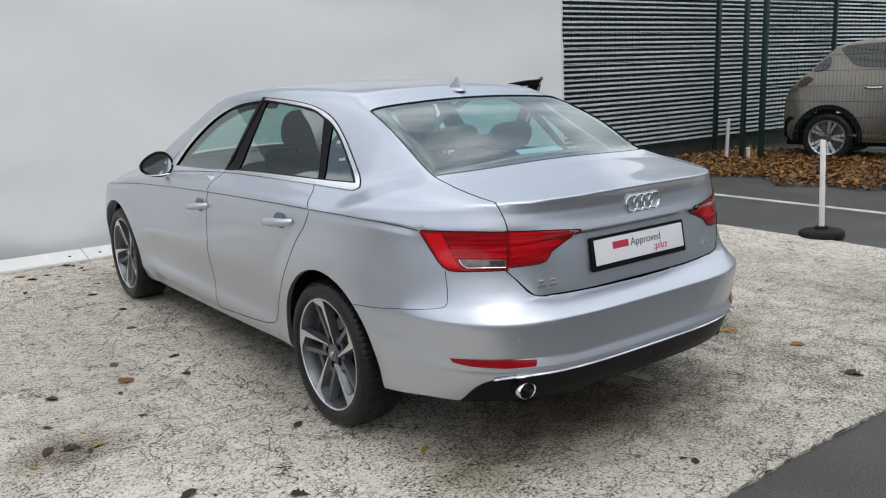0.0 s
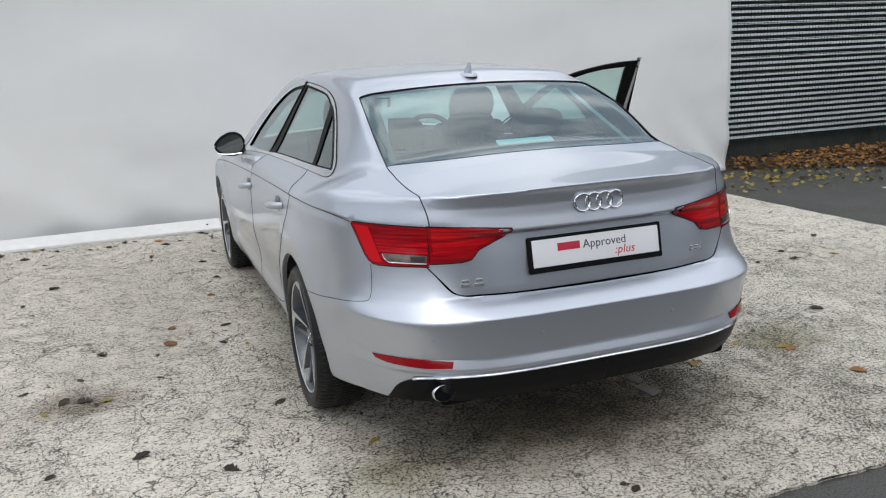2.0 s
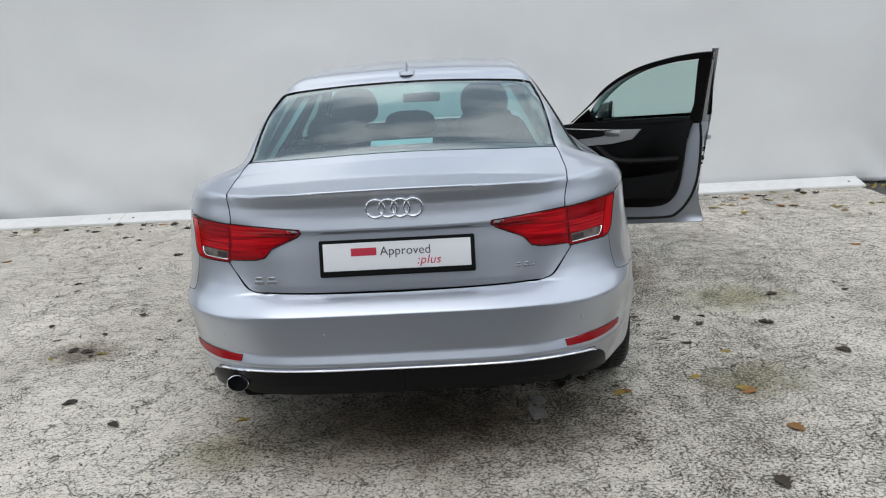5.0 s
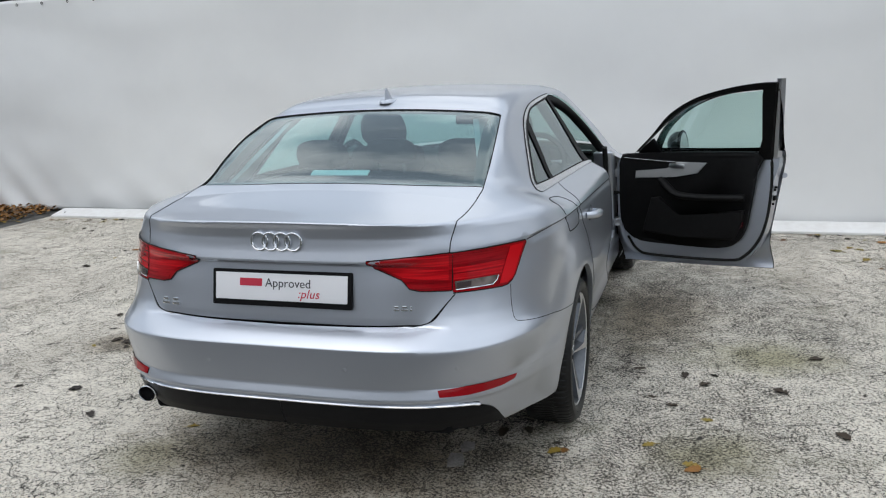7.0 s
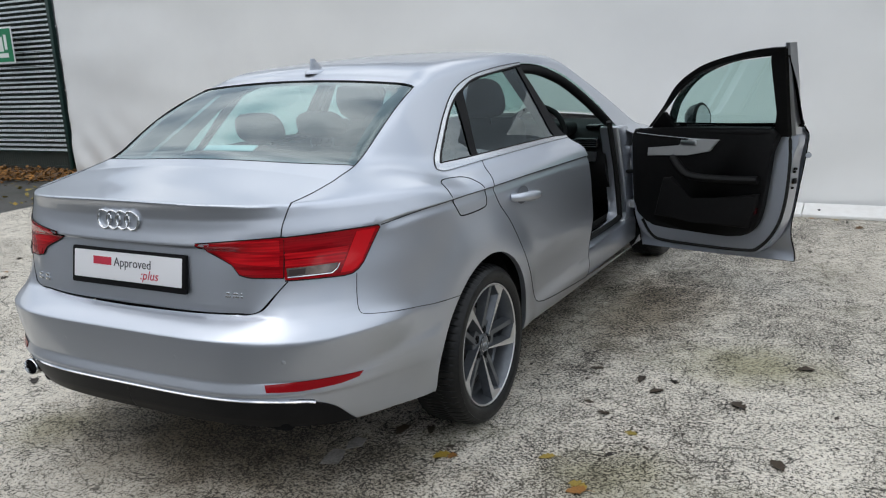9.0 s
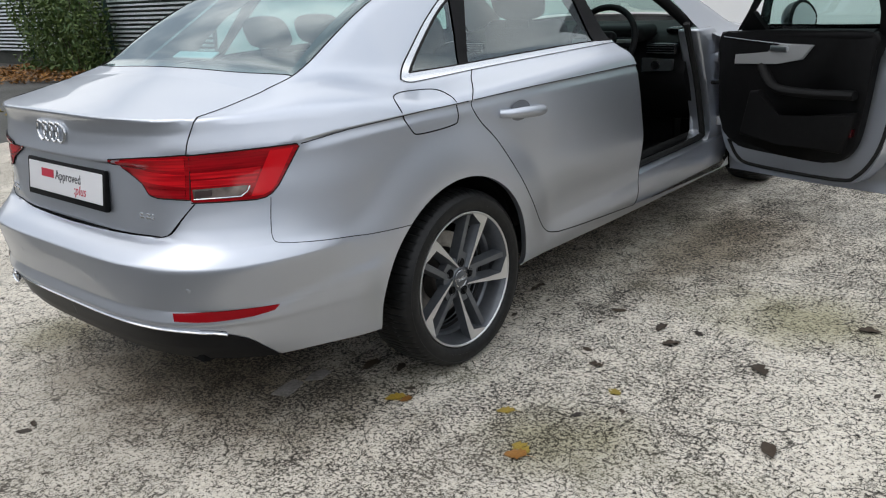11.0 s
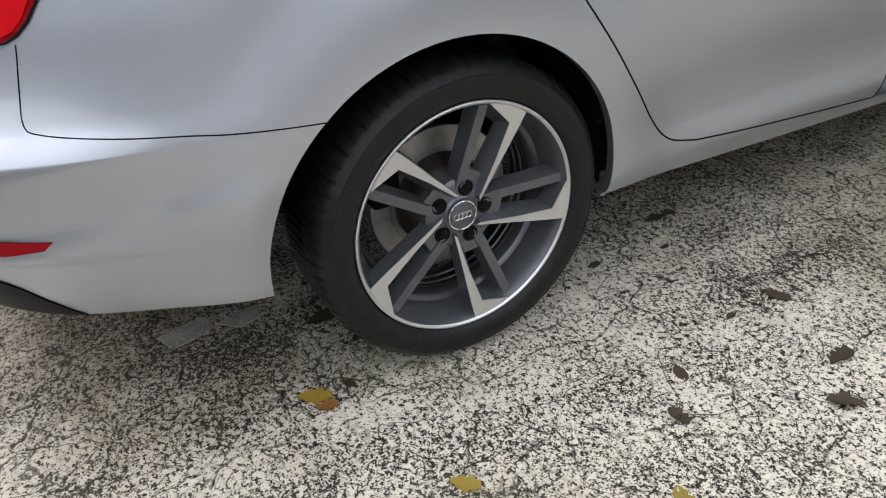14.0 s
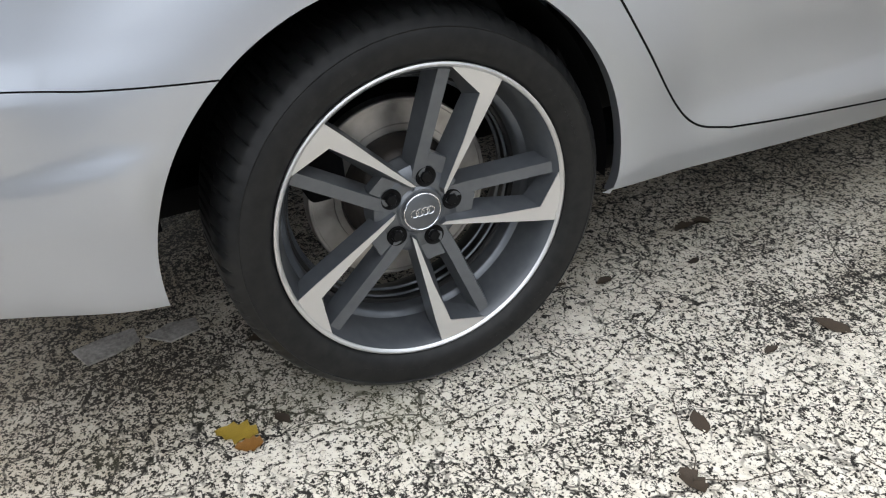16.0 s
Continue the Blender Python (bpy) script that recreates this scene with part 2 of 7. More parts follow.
def strike(p, d, reach=0.5):
    """The first points at which rays that come in along -d, past the points p, meet the body."""
    p, d = np.atleast_2d(np.asarray(p, float)), np.asarray(d, float)
    d = d / np.linalg.norm(d)
    ts = np.linspace(reach, -reach, 61)
    lo = np.full(len(p), np.nan)
    before = body(p + ts[0] * d)
    for a, b in zip(ts[:-1], ts[1:]):
        g = body(p + b * d)
        found = np.isnan(lo) & (before > 0) & (g <= 0)
        lo[found] = b
        before = g
    lo = np.where(np.isnan(lo), 0.0, lo)
    hi = lo + (ts[0] - ts[1])
    for _ in range(22):
        mid = (lo + hi) / 2
        g = body(p + mid[:, None] * d)
        lo, hi = np.where(g <= 0, mid, lo), np.where(g <= 0, hi, mid)
    return p + lo[:, None] * d


def normals(p):
    e = 0.0012
    g = np.stack([body(p + e * a) - body(p - e * a) for a in np.eye(3)], axis=-1)
    return g / np.maximum(np.linalg.norm(g, axis=-1, keepdims=True), 1e-9)

# ---- building tools ----
def to_mesh(name, verts, faces, mat, parent=None, label="", norms=None, smooth=True):
    me = bpy.data.meshes.new(name)
    me.from_pydata([tuple(v) for v in verts], [], [tuple(f) for f in faces])
    me.materials.append(mat)
    if smooth:
        me.polygons.foreach_set("use_smooth", [True] * len(me.polygons))
    if norms is not None:
        me.normals_split_custom_set_from_vertices([tuple(n) for n in norms])
    ob = new(name, me)
    if parent is not None:
        ob.parent = parent
    if label:
        tagged(ob, label)
    return ob


def part(name, bm, mat, parent=None, label="", smooth=True, crisp=40):
    me = bpy.data.meshes.new(name)
    bmesh.ops.recalc_face_normals(bm, faces=bm.faces)
    if smooth:
        for f in bm.faces:
            f.smooth = True
        for e in bm.edges:
            if len(e.link_faces) == 2 and e.calc_face_angle(0) > radians(crisp):
                e.smooth = False
    bm.to_mesh(me)
    bm.free()
    me.materials.append(mat)
    ob = new(name, me)
    if parent is not None:
        ob.parent = parent
    if label:
        tagged(ob, label)
    return ob


def thing(name, m, label, category, group="", kind=""):
    ob = new(name)
    ob.empty_display_size = 0.1
    ob.matrix_world = m
    return tagged(ob, label, category, group, kind)


def box(bm, lo, hi, bevel=0.0, m=None, segments=2):
    lo, hi = Vector(lo), Vector(hi)
    r = bmesh.ops.create_cube(bm, size=1, matrix=(m or Matrix()) @ Matrix.Translation((lo + hi) / 2) @ Matrix.Diagonal((*(hi - lo), 1)))
    if bevel:
        es = {e for v in r["verts"] for e in v.link_edges}
        bmesh.ops.bevel(bm, geom=list(es), offset=bevel, segments=segments, affect="EDGES", profile=0.5)


def rounded_box(bm, lo, hi, bevel, m=None, segments=4):
    box(bm, lo, hi, bevel, m, segments)


def lathe(bm, profile, steps=48, axis="x", m=None, a0=0.0, a1=2 * math.pi):
    """Turns (radius, height) pairs round an axis."""
    m = m or Matrix()
    full = abs(a1 - a0 - 2 * math.pi) < 1e-6
    rings = []
    for i in range(steps if full else steps + 1):
        a = a0 + (a1 - a0) * i / steps
        c, s = math.cos(a), math.sin(a)
        ring = []
        for r, h in profile:
            p = {"x": (h, r * c, r * s), "y": (r * c, h, r * s), "z": (r * c, r * s, h)}[axis]
            ring.append(bm.verts.new(m @ Vector(p)))
        rings.append(ring)
    n = len(rings)
    for i in range(n if full else n - 1):
        a, b = rings[i], rings[(i + 1) % n]
        for j in range(len(profile) - 1):
            bm.faces.new((a[j], b[j], b[j + 1], a[j + 1]))


def prism(bm, outline, lo, hi, m=None, bevel=0.0):
    """A closed 2D outline drawn out from lo to hi along the third axis: outline in (u, v), axis w; m maps (u, v, w)."""
    m = m or Matrix()
    a = [bm.verts.new(m @ Vector((u, v, lo))) for u, v in outline]
    b = [bm.verts.new(m @ Vector((u, v, hi))) for u, v in outline]
    n = len(a)
    fs = [bm.faces.new(a[::-1]), bm.faces.new(b)]
    for i in range(n):
        fs.append(bm.faces.new((a[i], a[(i + 1) % n], b[(i + 1) % n], b[i])))
    if bevel:
        bmesh.ops.bevel(bm, geom=[e for e in fs[1].edges], offset=bevel, segments=2, affect="EDGES", profile=0.5)


def sweep(bm, pts, r, sides=8, closed=False, flat=1.0):
    """A tube along points."""
    pts = [Vector(p) for p in pts]
    n = len(pts)
    rings = []
    up = Vector((0, 0, 1))
    for i, p in enumerate(pts):
        a = pts[(i - 1) % n] if closed or i else pts[0]
        b = pts[(i + 1) % n] if closed or i < n - 1 else pts[-1]
        t = (b - a).normalized()
        s = t.cross(up)
        if s.length < 0.05:
            s = t.cross(Vector((1, 0, 0)))
        s.normalize()
        q = s.cross(t)
        rr = r[i] if isinstance(r, (list, tuple)) else r
        rings.append([bm.verts.new(p + rr * (math.cos(k) * s + flat * math.sin(k) * q)) for k in (2 * math.pi * j / sides for j in range(sides))])
    for i in range(n if closed else n - 1):
        a, b = rings[i], rings[(i + 1) % n]
        for j in range(sides):
            bm.faces.new((a[j], a[(j + 1) % sides], b[(j + 1) % sides], b[j]))
    if not closed:
        bm.faces.new(rings[0])
        bm.faces.new(rings[-1][::-1])


def spline(pts, step=0.015, closed=False, bend=True):
    """Points at even steps on a curve through pts."""
    p = np.array(pts, float)
    n = len(p)
    out = []
    for i in range(n if closed else n - 1):
        a, b = p[i], p[(i + 1) % n]
        k = max(2, int(np.ceil(np.linalg.norm(b - a) / step)))
        pa = p[(i - 1) % n] if closed or i else a - (b - a)
        pb = p[(i + 2) % n] if closed or i < n - 2 else b + (b - a)
        for t in np.arange(k) / k:
            if bend:
                out.append(0.5 * (2 * a + (b - pa) * t + (2 * pa - 5 * a + 4 * b - pb) * t * t + (3 * a - pa - 3 * b + pb) * t ** 3))
            else:
                out.append(a + (b - a) * t)
    if not closed:
        out.append(p[-1])
    return np.array(out)


SIDE, CORNER, BACK, TOP = (1, 0, 0.35), (1, -1, 0.15), (0, -1, 0), (0, 0, 1)


def curve(pts, d, step=0.015, bend=True, closed=False):
    return strike(spline(pts, step, closed, bend), d)


def chain(*curves):
    """One closed loop out of curves that meet end to end."""
    out = []
    for c in curves:
        for p in c:
            if not out or np.linalg.norm(p - out[-1]) > 1e-4:
                out.append(np.array(p))
    if np.linalg.norm(out[0] - out[-1]) < 1e-4:
        out.pop()
    return np.array(out)


def inside(q, loop):
    x, y = q[:, 0][:, None], q[:, 1][:, None]
    a, b = loop, np.roll(loop, -1, axis=0)
    hit = ((a[:, 1] > y) != (b[:, 1] > y)) & (x < (b[:, 0] - a[:, 0]) * (y - a[:, 1]) / np.where(b[:, 1] == a[:, 1], 1e-12, b[:, 1] - a[:, 1]) + a[:, 0])
    return hit.sum(axis=1) % 2 == 1


def panel_data(loops, d, spacing=0.02, rows=None, reach=0.4, lines=()):
    """Triangles of the body's surface inside loops of surface points (the first round the rest), seen along d."""
    from mathutils.geometry import delaunay_2d_cdt
    d = np.array(d, float) / np.linalg.norm(d)
    e1 = np.cross((0, 0, 1), d) if abs(d[2]) < 0.9 else np.array((1.0, 0, 0))
    e1 = e1 / np.linalg.norm(e1)
    e2 = np.cross(d, e1)
    flat = [np.stack([l @ e1, l @ e2], axis=1) for l in loops]
    edge3 = np.concatenate(loops)
    edge2 = np.concatenate(flat)
    lo, hi = edge2.min(axis=0), edge2.max(axis=0)
    us = np.arange(lo[0] + spacing * 0.37, hi[0], spacing)
    vs = np.arange(lo[1] + spacing * 0.41, hi[1], spacing) if rows is None else np.array([r for r in rows if lo[1] < r < hi[1]])
    grid = np.stack(np.meshgrid(us, vs), axis=-1).reshape(-1, 2)
    if len(lines):                                 # rows of points along creases, kept clear of the even grid
        on = np.concatenate(lines)
        on = np.stack([on @ e1, on @ e2], axis=1)
        tag = np.concatenate([np.arange(len(l)) + 10000 * i for i, l in enumerate(lines)])
        grid = grid[np.min(np.linalg.norm(grid[:, None, :] - on[None, ::2], axis=2), axis=1) > spacing * 0.45]
        tags = np.concatenate([np.full(len(grid), -99), tag])
        grid = np.concatenate([grid, on])
    else:
        tags = np.full(len(grid), -99)
    keep = inside(grid, flat[0])
    for h in flat[1:]:
        keep &= ~inside(grid, h)
    grid, tags = grid[keep], tags[keep]
    if len(grid):
        near = np.min(np.linalg.norm(grid[:, None, :] - edge2[None], axis=2), axis=1)
        grid, tags = grid[near > 0.0045], tags[near > 0.0045]
    allp = np.concatenate([edge2, grid])
    edges, k = [], 0
    for f in flat:
        edges += [(k + i, k + (i + 1) % len(f)) for i in range(len(f))]
        k += len(f)
    for i in np.nonzero((tags[:-1] >= 0) & (tags[1:] == tags[:-1] + 1))[0]:
        edges.append((k + int(i), k + int(i) + 1))
    v, _, tris, ov, _, _ = delaunay_2d_cdt([Vector(p) for p in allp], edges, [], 0, 1e-6)
    v2 = np.array([tuple(p) for p in v])
    tri = np.array([t for t in tris if len(t) == 3])
    mid = v2[tri].mean(axis=1)
    good = inside(mid, flat[0])
    for h in flat[1:]:
        good &= ~inside(mid, h)
    tri = tri[good]
    depth = float((edge3 @ d).mean())
    p3 = np.zeros((len(v2), 3))
    known = np.full(len(v2), -1)
    for i, src in enumerate(ov):
        s = [q for q in src if q < len(edge3)]
        if s:
            known[i] = s[0]
    fixed = known >= 0
    p3[fixed] = edge3[known[fixed]]
    free = ~fixed
    if free.any():
        p3[free] = strike(v2[free, :1] * e1 + v2[free, 1:] * e2 + depth * d, d, reach)
    return p3, tri


def panel(name, loops, d, mat, parent, label="", spacing=0.02, proud=0.0, left=False, rows=None, hem=0.0, more=(), lines=()):
    """A panel of the body; more: further (loops, d, rows) that belong to the same panel; lines: creases to follow."""
    vs, fs, ns, k = [], [], [], 0
    for lp, dd, rr in [(loops, d, rows), *more]:
        p, t = panel_data(lp, dd, spacing, rr, lines=lines)
        n = normals(p)
        out = p + n * proud
        fs.append(t + k)
        vs.append(out)
        ns.append(n)
        k += len(out)
        if hem:
            for l in lp:
                ln = normals(l)
                a = l + ln * proud
                b = l + ln * (proud - hem)
                m = len(l)
                side = np.cross(np.roll(l, -1, axis=0) - np.roll(l, 1, axis=0), ln)
                side /= np.maximum(np.linalg.norm(side, axis=1, keepdims=True), 1e-9)
                vs += [a, b]
                ns += [side, side]
                i = np.arange(m)
                j = (i + 1) % m
                fs.append(np.concatenate([np.stack([k + i, k + j, k + m + j], 1), np.stack([k + i, k + m + j, k + m + i], 1)]))
                k += 2 * m
    v, f, n = np.concatenate(vs), np.concatenate(fs), np.concatenate(ns)
    if left:
        v, n, f = v * (-1, 1, 1), n * (-1, 1, 1), f[:, ::-1]
    return to_mesh(name, v, f, mat, parent, label, n)


def both(name, loops, d, mat, parent, **k):
    """The same panel on the car's right and left."""
    return panel(name, loops, d, mat, parent, **k), panel(name, loops, d, mat, parent, left=True, **k)


def seam(name, pts, parent, r=0.0022, mat=None, lift=-0.0006, left=False, closed=False):
    p = pts + normals(pts) * lift
    if left:
        p = p * (-1, 1, 1)
    bm = bmesh.new()
    sweep(bm, p[::1], r, 6, closed)
    return part(name, bm, mat or GAP, parent)

# ---- the silver saloon ----
car = thing("saloon_car", Matrix(), "silver metallic four-door saloon parked with a front door open", "car")

# lines on its right side, which the left side mirrors
DLO_REAR = curve([(0.742, -0.085, 1.015), (0.72, -0.045, 1.05), (0.70, 0.012, 1.09), (0.65, 0.175, 1.195), (0.606, 0.355, 1.28), (0.58, 0.57, 1.327), (0.567, 0.84, 1.35), (0.562, 1.14, 1.362)], SIDE)
DLO_FRONT = curve([(0.562, 1.14, 1.362), (0.588, 1.445, 1.333), (0.634, 1.676, 1.257), (0.713, 1.861, 1.125), (0.80, 1.99, 0.965)], SIDE)
BELT_REAR = curve([(0.742, -0.085, 1.015), (0.765, -0.065, 1.006), (0.775, 0.0, 1.005), (0.778, 0.24, 1.003)], SIDE)
BELT_DOOR = curve([(0.778, 0.24, 1.003), (0.788, 0.54, 1.0), (0.80, 0.9, 0.996), (0.805, 1.165, 0.989)], SIDE)
BELT_FRONT = curve([(0.805, 1.165, 0.989), (0.818, 1.6, 0.966), (0.822, 1.93, 0.943), (0.80, 1.99, 0.965)], SIDE)
CUT_REAR = curve([(0.778, 0.24, 1.003), (0.83, 0.165, 0.967), (0.893, 0.085, 0.92), (0.91, 0.112, 0.86), (0.917, 0.19, 0.775), (0.917, 0.29, 0.635), (0.915, 0.375, 0.51), (0.905, 0.455, 0.40), (0.899, 0.515, 0.345), (0.895, 0.59, 0.321)], SIDE)
DOOR_FOOT = curve([(0.895, 0.59, 0.321), (0.892, 0.77, 0.302), (0.878, 1.22, 0.262)], SIDE)
CUT_B = curve([(0.805, 1.165, 0.989), (0.86, 1.178, 0.945), (0.899, 1.188, 0.905), (0.905, 1.218, 0.73), (0.895, 1.245, 0.55), (0.885, 1.25, 0.42), (0.878, 1.22, 0.262)], SIDE)
FRONT_FOOT = curve([(0.878, 1.22, 0.262), (0.86, 1.7, 0.232), (0.855, 2.2, 0.21)], SIDE)
CUT_A = curve([(0.855, 2.2, 0.21), (0.9, 2.27, 0.35), (0.905, 2.29, 0.55), (0.905, 2.27, 0.75), (0.89, 2.2, 0.86), (0.83, 2.08, 0.93), (0.80, 1.99, 0.965)], SIDE)
SILL_FOOT = curve([(0.87, 0.318, 0.258), (0.86, 1.2, 0.226), (0.84, 2.46, 0.195)], SIDE)


def arch(cy, a0, a1, r=ARCH_R):
    t = np.radians(np.linspace(a0, a1, 56))
    return strike(np.stack([np.full_like(t, 0.9), cy + r * np.cos(t), ARCH_Z + r * np.sin(t)], axis=1), (1, 0, 0))


ARCH_UP = arch(ARCH_Y, -9.3, 131)              # from the sill over to the bumper's seam
ARCH_BACK = arch(ARCH_Y, 131, 186)
a_end = ARCH_UP[-1]
BUMP_SEAM1 = curve([a_end, (0.885, -0.40, 0.606), (0.87, -0.46, 0.613)], CORNER)
BUMP_SEAM2 = curve([BUMP_SEAM1[-1], (0.84, -0.58, 0.627), (0.80, -0.675, 0.642), (0.786, -0.70, 0.656), (0.772, -0.69, 0.70), (0.765, -0.672, 0.772)], CORNER)
LAMP_FOOT = curve([BUMP_SEAM2[-1], (0.70, -0.745, 0.768), (0.61, -0.825, 0.772)], CORNER)
LAMP_CUT = curve([LAMP_FOOT[-1], (0.605, -0.828, 0.84), (0.60, -0.825, 0.905)], CORNER)
BOOT_CUT1 = curve([LAMP_CUT[-1], (0.60, -0.815, 0.95), (0.612, -0.793, 1.0)], (0.5, -1, 0.3))
BOOT_EDGE1 = curve([BOOT_CUT1[-1], (0.617, -0.65, 1.03), (0.615, -0.46, 1.06)], TOP)
BOOT_EDGE2 = curve([BOOT_EDGE1[-1], (0.612, -0.42, 1.068)], TOP)
REAR_GLASS_SIDE = curve([BOOT_EDGE2[-1], (0.604, -0.30, 1.13), (0.580, -0.07, 1.240), (0.560, 0.105, 1.312)], (0.6, -0.3, 1))
ROOF_SIDE = curve([REAR_GLASS_SIDE[-1], (0.548, 0.3, 1.352), (0.537, 0.7, 1.377), (0.53, 1.14, 1.386)], (0.3, 0, 1))
split_z = np.unique(np.round(np.concatenate([np.linspace(BUMP_SEAM1[-1][2], BOOT_EDGE1[-1][2], 40), swage_z(np.array([-0.46])) + np.linspace(-0.045, 0.012, 24)]), 4))
split = strike(np.stack([np.full_like(split_z, 0.8), np.full_like(split_z, -0.46), split_z], axis=1), SIDE)
split[0], split[-1] = BUMP_SEAM1[-1], BOOT_EDGE1[-1]
SPLIT = split

def swage_rows(y0, y1):
    ys = np.arange(y0, y1, 0.014)
    return [strike(np.stack([np.full_like(ys, 0.88), ys, swage_z(ys) + o], axis=1), (1, 0, 0.12)) for o in (-0.040, -0.032, -0.025, -0.019, -0.014, -0.0105, -0.008, -0.0062, -0.0045, -0.003, -0.0015, 0.0, 0.003, 0.009)]


SW_TAIL, SW_DOOR, SW_FRONT, SW_WING = swage_rows(-0.62, 0.4), swage_rows(-0.1, 1.3), swage_rows(1.1, 2.35), swage_rows(2.15, 3.3)

# quarter panel with the C pillar and the roof rail
side_loop = chain(CUT_REAR[::-1], BELT_REAR[::-1], DLO_REAR, curve([DLO_REAR[-1], ROOF_SIDE[-1]], (0.5, 0, 1)), ROOF_SIDE[::-1], REAR_GLASS_SIDE[::-1], BOOT_EDGE2[::-1],
                  SPLIT[::-1], BUMP_SEAM1[::-1], ARCH_UP[::-1], curve([ARCH_UP[0], SILL_FOOT[0]], SIDE), curve([SILL_FOOT[0], (0.89, 0.42, 0.285), (0.895, 0.59, 0.321)], SIDE))
tail_loop = chain(SPLIT, BOOT_EDGE1[::-1], BOOT_CUT1[::-1], LAMP_CUT[::-1], LAMP_FOOT[::-1], BUMP_SEAM2[::-1])
both("quarter_panel", [side_loop], (1, 0, 0.45), PAINT, car, spacing=0.018, more=[([tail_loop], (1, -0.8, 0.42), None)], lines=SW_TAIL)
# rear doors
rear_door_loop = chain(BELT_DOOR, CUT_B, DOOR_FOOT[::-1], CUT_REAR[::-1])
rear_doors = both("rear_door", [rear_door_loop], SIDE, PAINT, car, spacing=0.018, label="silver rear door", hem=0.012, lines=SW_DOOR)
# sill
both("sill", [chain(SILL_FOOT, curve([SILL_FOOT[-1], FRONT_FOOT[-1]], SIDE), FRONT_FOOT[::-1], DOOR_FOOT[::-1], curve([(0.895, 0.59, 0.321), (0.89, 0.42, 0.285), SILL_FOOT[0]], SIDE))], SIDE, PAINT, car, spacing=0.02)
# front wing, bonnet and nose
WING_TOP = curve([CUT_A[-1], (0.78, 2.2, 0.96), (0.72, 2.55, 0.945), (0.70, 3.0, 0.87), (0.62, 3.4, 0.77)], TOP)
FARCH = arch(AXLE, 188, 20)
NOSE_EDGE = strike(np.stack([np.full(20, 0.62), np.full(20, 3.40), np.linspace(WING_TOP[-1][2], 0.30, 20)], axis=1), (1, 0.6, 0.1))
NOSE_EDGE[0] = WING_TOP[-1]
wing_loop = chain(CUT_A[::-1][0:1], WING_TOP, NOSE_EDGE, curve([NOSE_EDGE[-1], FARCH[-1]], (1, 0.6, 0)), FARCH[::-1], curve([FARCH[0], SILL_FOOT[-1], FRONT_FOOT[-1]], SIDE), CUT_A)
both("front_wing", [wing_loop], (1, 0.2, 0.4), PAINT, car, spacing=0.025, lines=SW_WING)
nose_top = np.array(NOSE_EDGE[0])
right = chain(WING_TOP[WING_TOP[:, 1] > 2.5], curve([nose_top, (0.35, 3.55, 0.74), (0, 3.60, 0.735)], TOP))
half = chain(right, curve([(0, 3.60, 0.735), (0, 2.58, 0.985)], TOP), curve([(0, 2.58, 0.985), tuple(WING_TOP[WING_TOP[:, 1] > 2.5][0])], TOP))
both("bonnet", [half], TOP, PAINT, car, spacing=0.03)
nose = chain(curve([(0, 3.60, 0.735), (0.35, 3.55, 0.74), nose_top], TOP), NOSE_EDGE, curve([NOSE_EDGE[-1], (0, 3.66, 0.30)], (0.2, 1, 0)), curve([(0, 3.66, 0.30), (0, 3.60, 0.735)], (0, 1, 0.2)))
both("front_bumper", [nose], (0.3, 1, 0), PAINT, car, spacing=0.03)
# roof
RW_TOP = curve([(0.560, 0.105, 1.312), (0.3, 0.10, 1.340), (0, 0.098, 1.347)], TOP)
RW_TOP[0] = REAR_GLASS_SIDE[-1]
roof_front = curve([(0.545, 1.62, 1.345), (0.3, 1.70, 1.365), (0, 1.73, 1.372)], TOP)
roof_loop = chain(RW_TOP[::-1], ROOF_SIDE, curve([ROOF_SIDE[-1], (0.535, 1.40, 1.372), roof_front[0]], TOP), roof_front, curve([roof_front[-1], RW_TOP[-1]], TOP))
both("roof", [roof_loop], TOP, PAINT, car, spacing=0.03)
# A pillars with the front of the roof rail
pillar_top = curve([ROOF_SIDE[-1], (0.535, 1.40, 1.372), tuple(roof_front[0])], TOP)
pillar_in = curve([roof_front[0], (0.60, 1.90, 1.21), (0.70, 2.30, 1.02), (0.75, 2.40, 0.95)], (0.5, 0.5, 1))
both("a_pillar", [chain(DLO_FRONT[::-1], curve([DLO_FRONT[0], ROOF_SIDE[-1]], (0.5, 0, 1)), pillar_top, pillar_in, curve([pillar_in[-1], (0.79, 2.2, 0.955), DLO_FRONT[-1]], (0.5, 0, 1)))], (1, 0.2, 0.7), PAINT, car, spacing=0.02)

# boot lid: deck and rear panel
LIP = curve([BOOT_CUT1[-1], (0.45, -0.87, 1.015), (0.25, -0.92, 1.024), (0, -0.932, 1.028)], (0, -1, 1))
RW_FOOT = curve([BOOT_EDGE2[-1], (0.4, -0.462, 1.075), (0.2, -0.476, 1.085), (0, -0.48, 1.088)], TOP)
BOOT_SIDE = curve([LAMP_FOOT[-1], (0.575, -0.85, 0.73), (0.535, -0.875, 0.685), (0.50, -0.89, 0.671)], BACK)
BOOT_FOOT = curve([BOOT_SIDE[-1], (0.3, -0.905, 0.666), (0, -0.91, 0.664)], BACK)
mid_back = strike(np.stack([np.zeros(40), np.full(40, -0.93), np.linspace(BOOT_FOOT[-1][2], LIP[-1][2], 40)], axis=1), BACK)
mid_back[0], mid_back[-1] = BOOT_FOOT[-1], LIP[-1]
deck_mid = curve([LIP[-1], RW_FOOT[-1]], TOP)
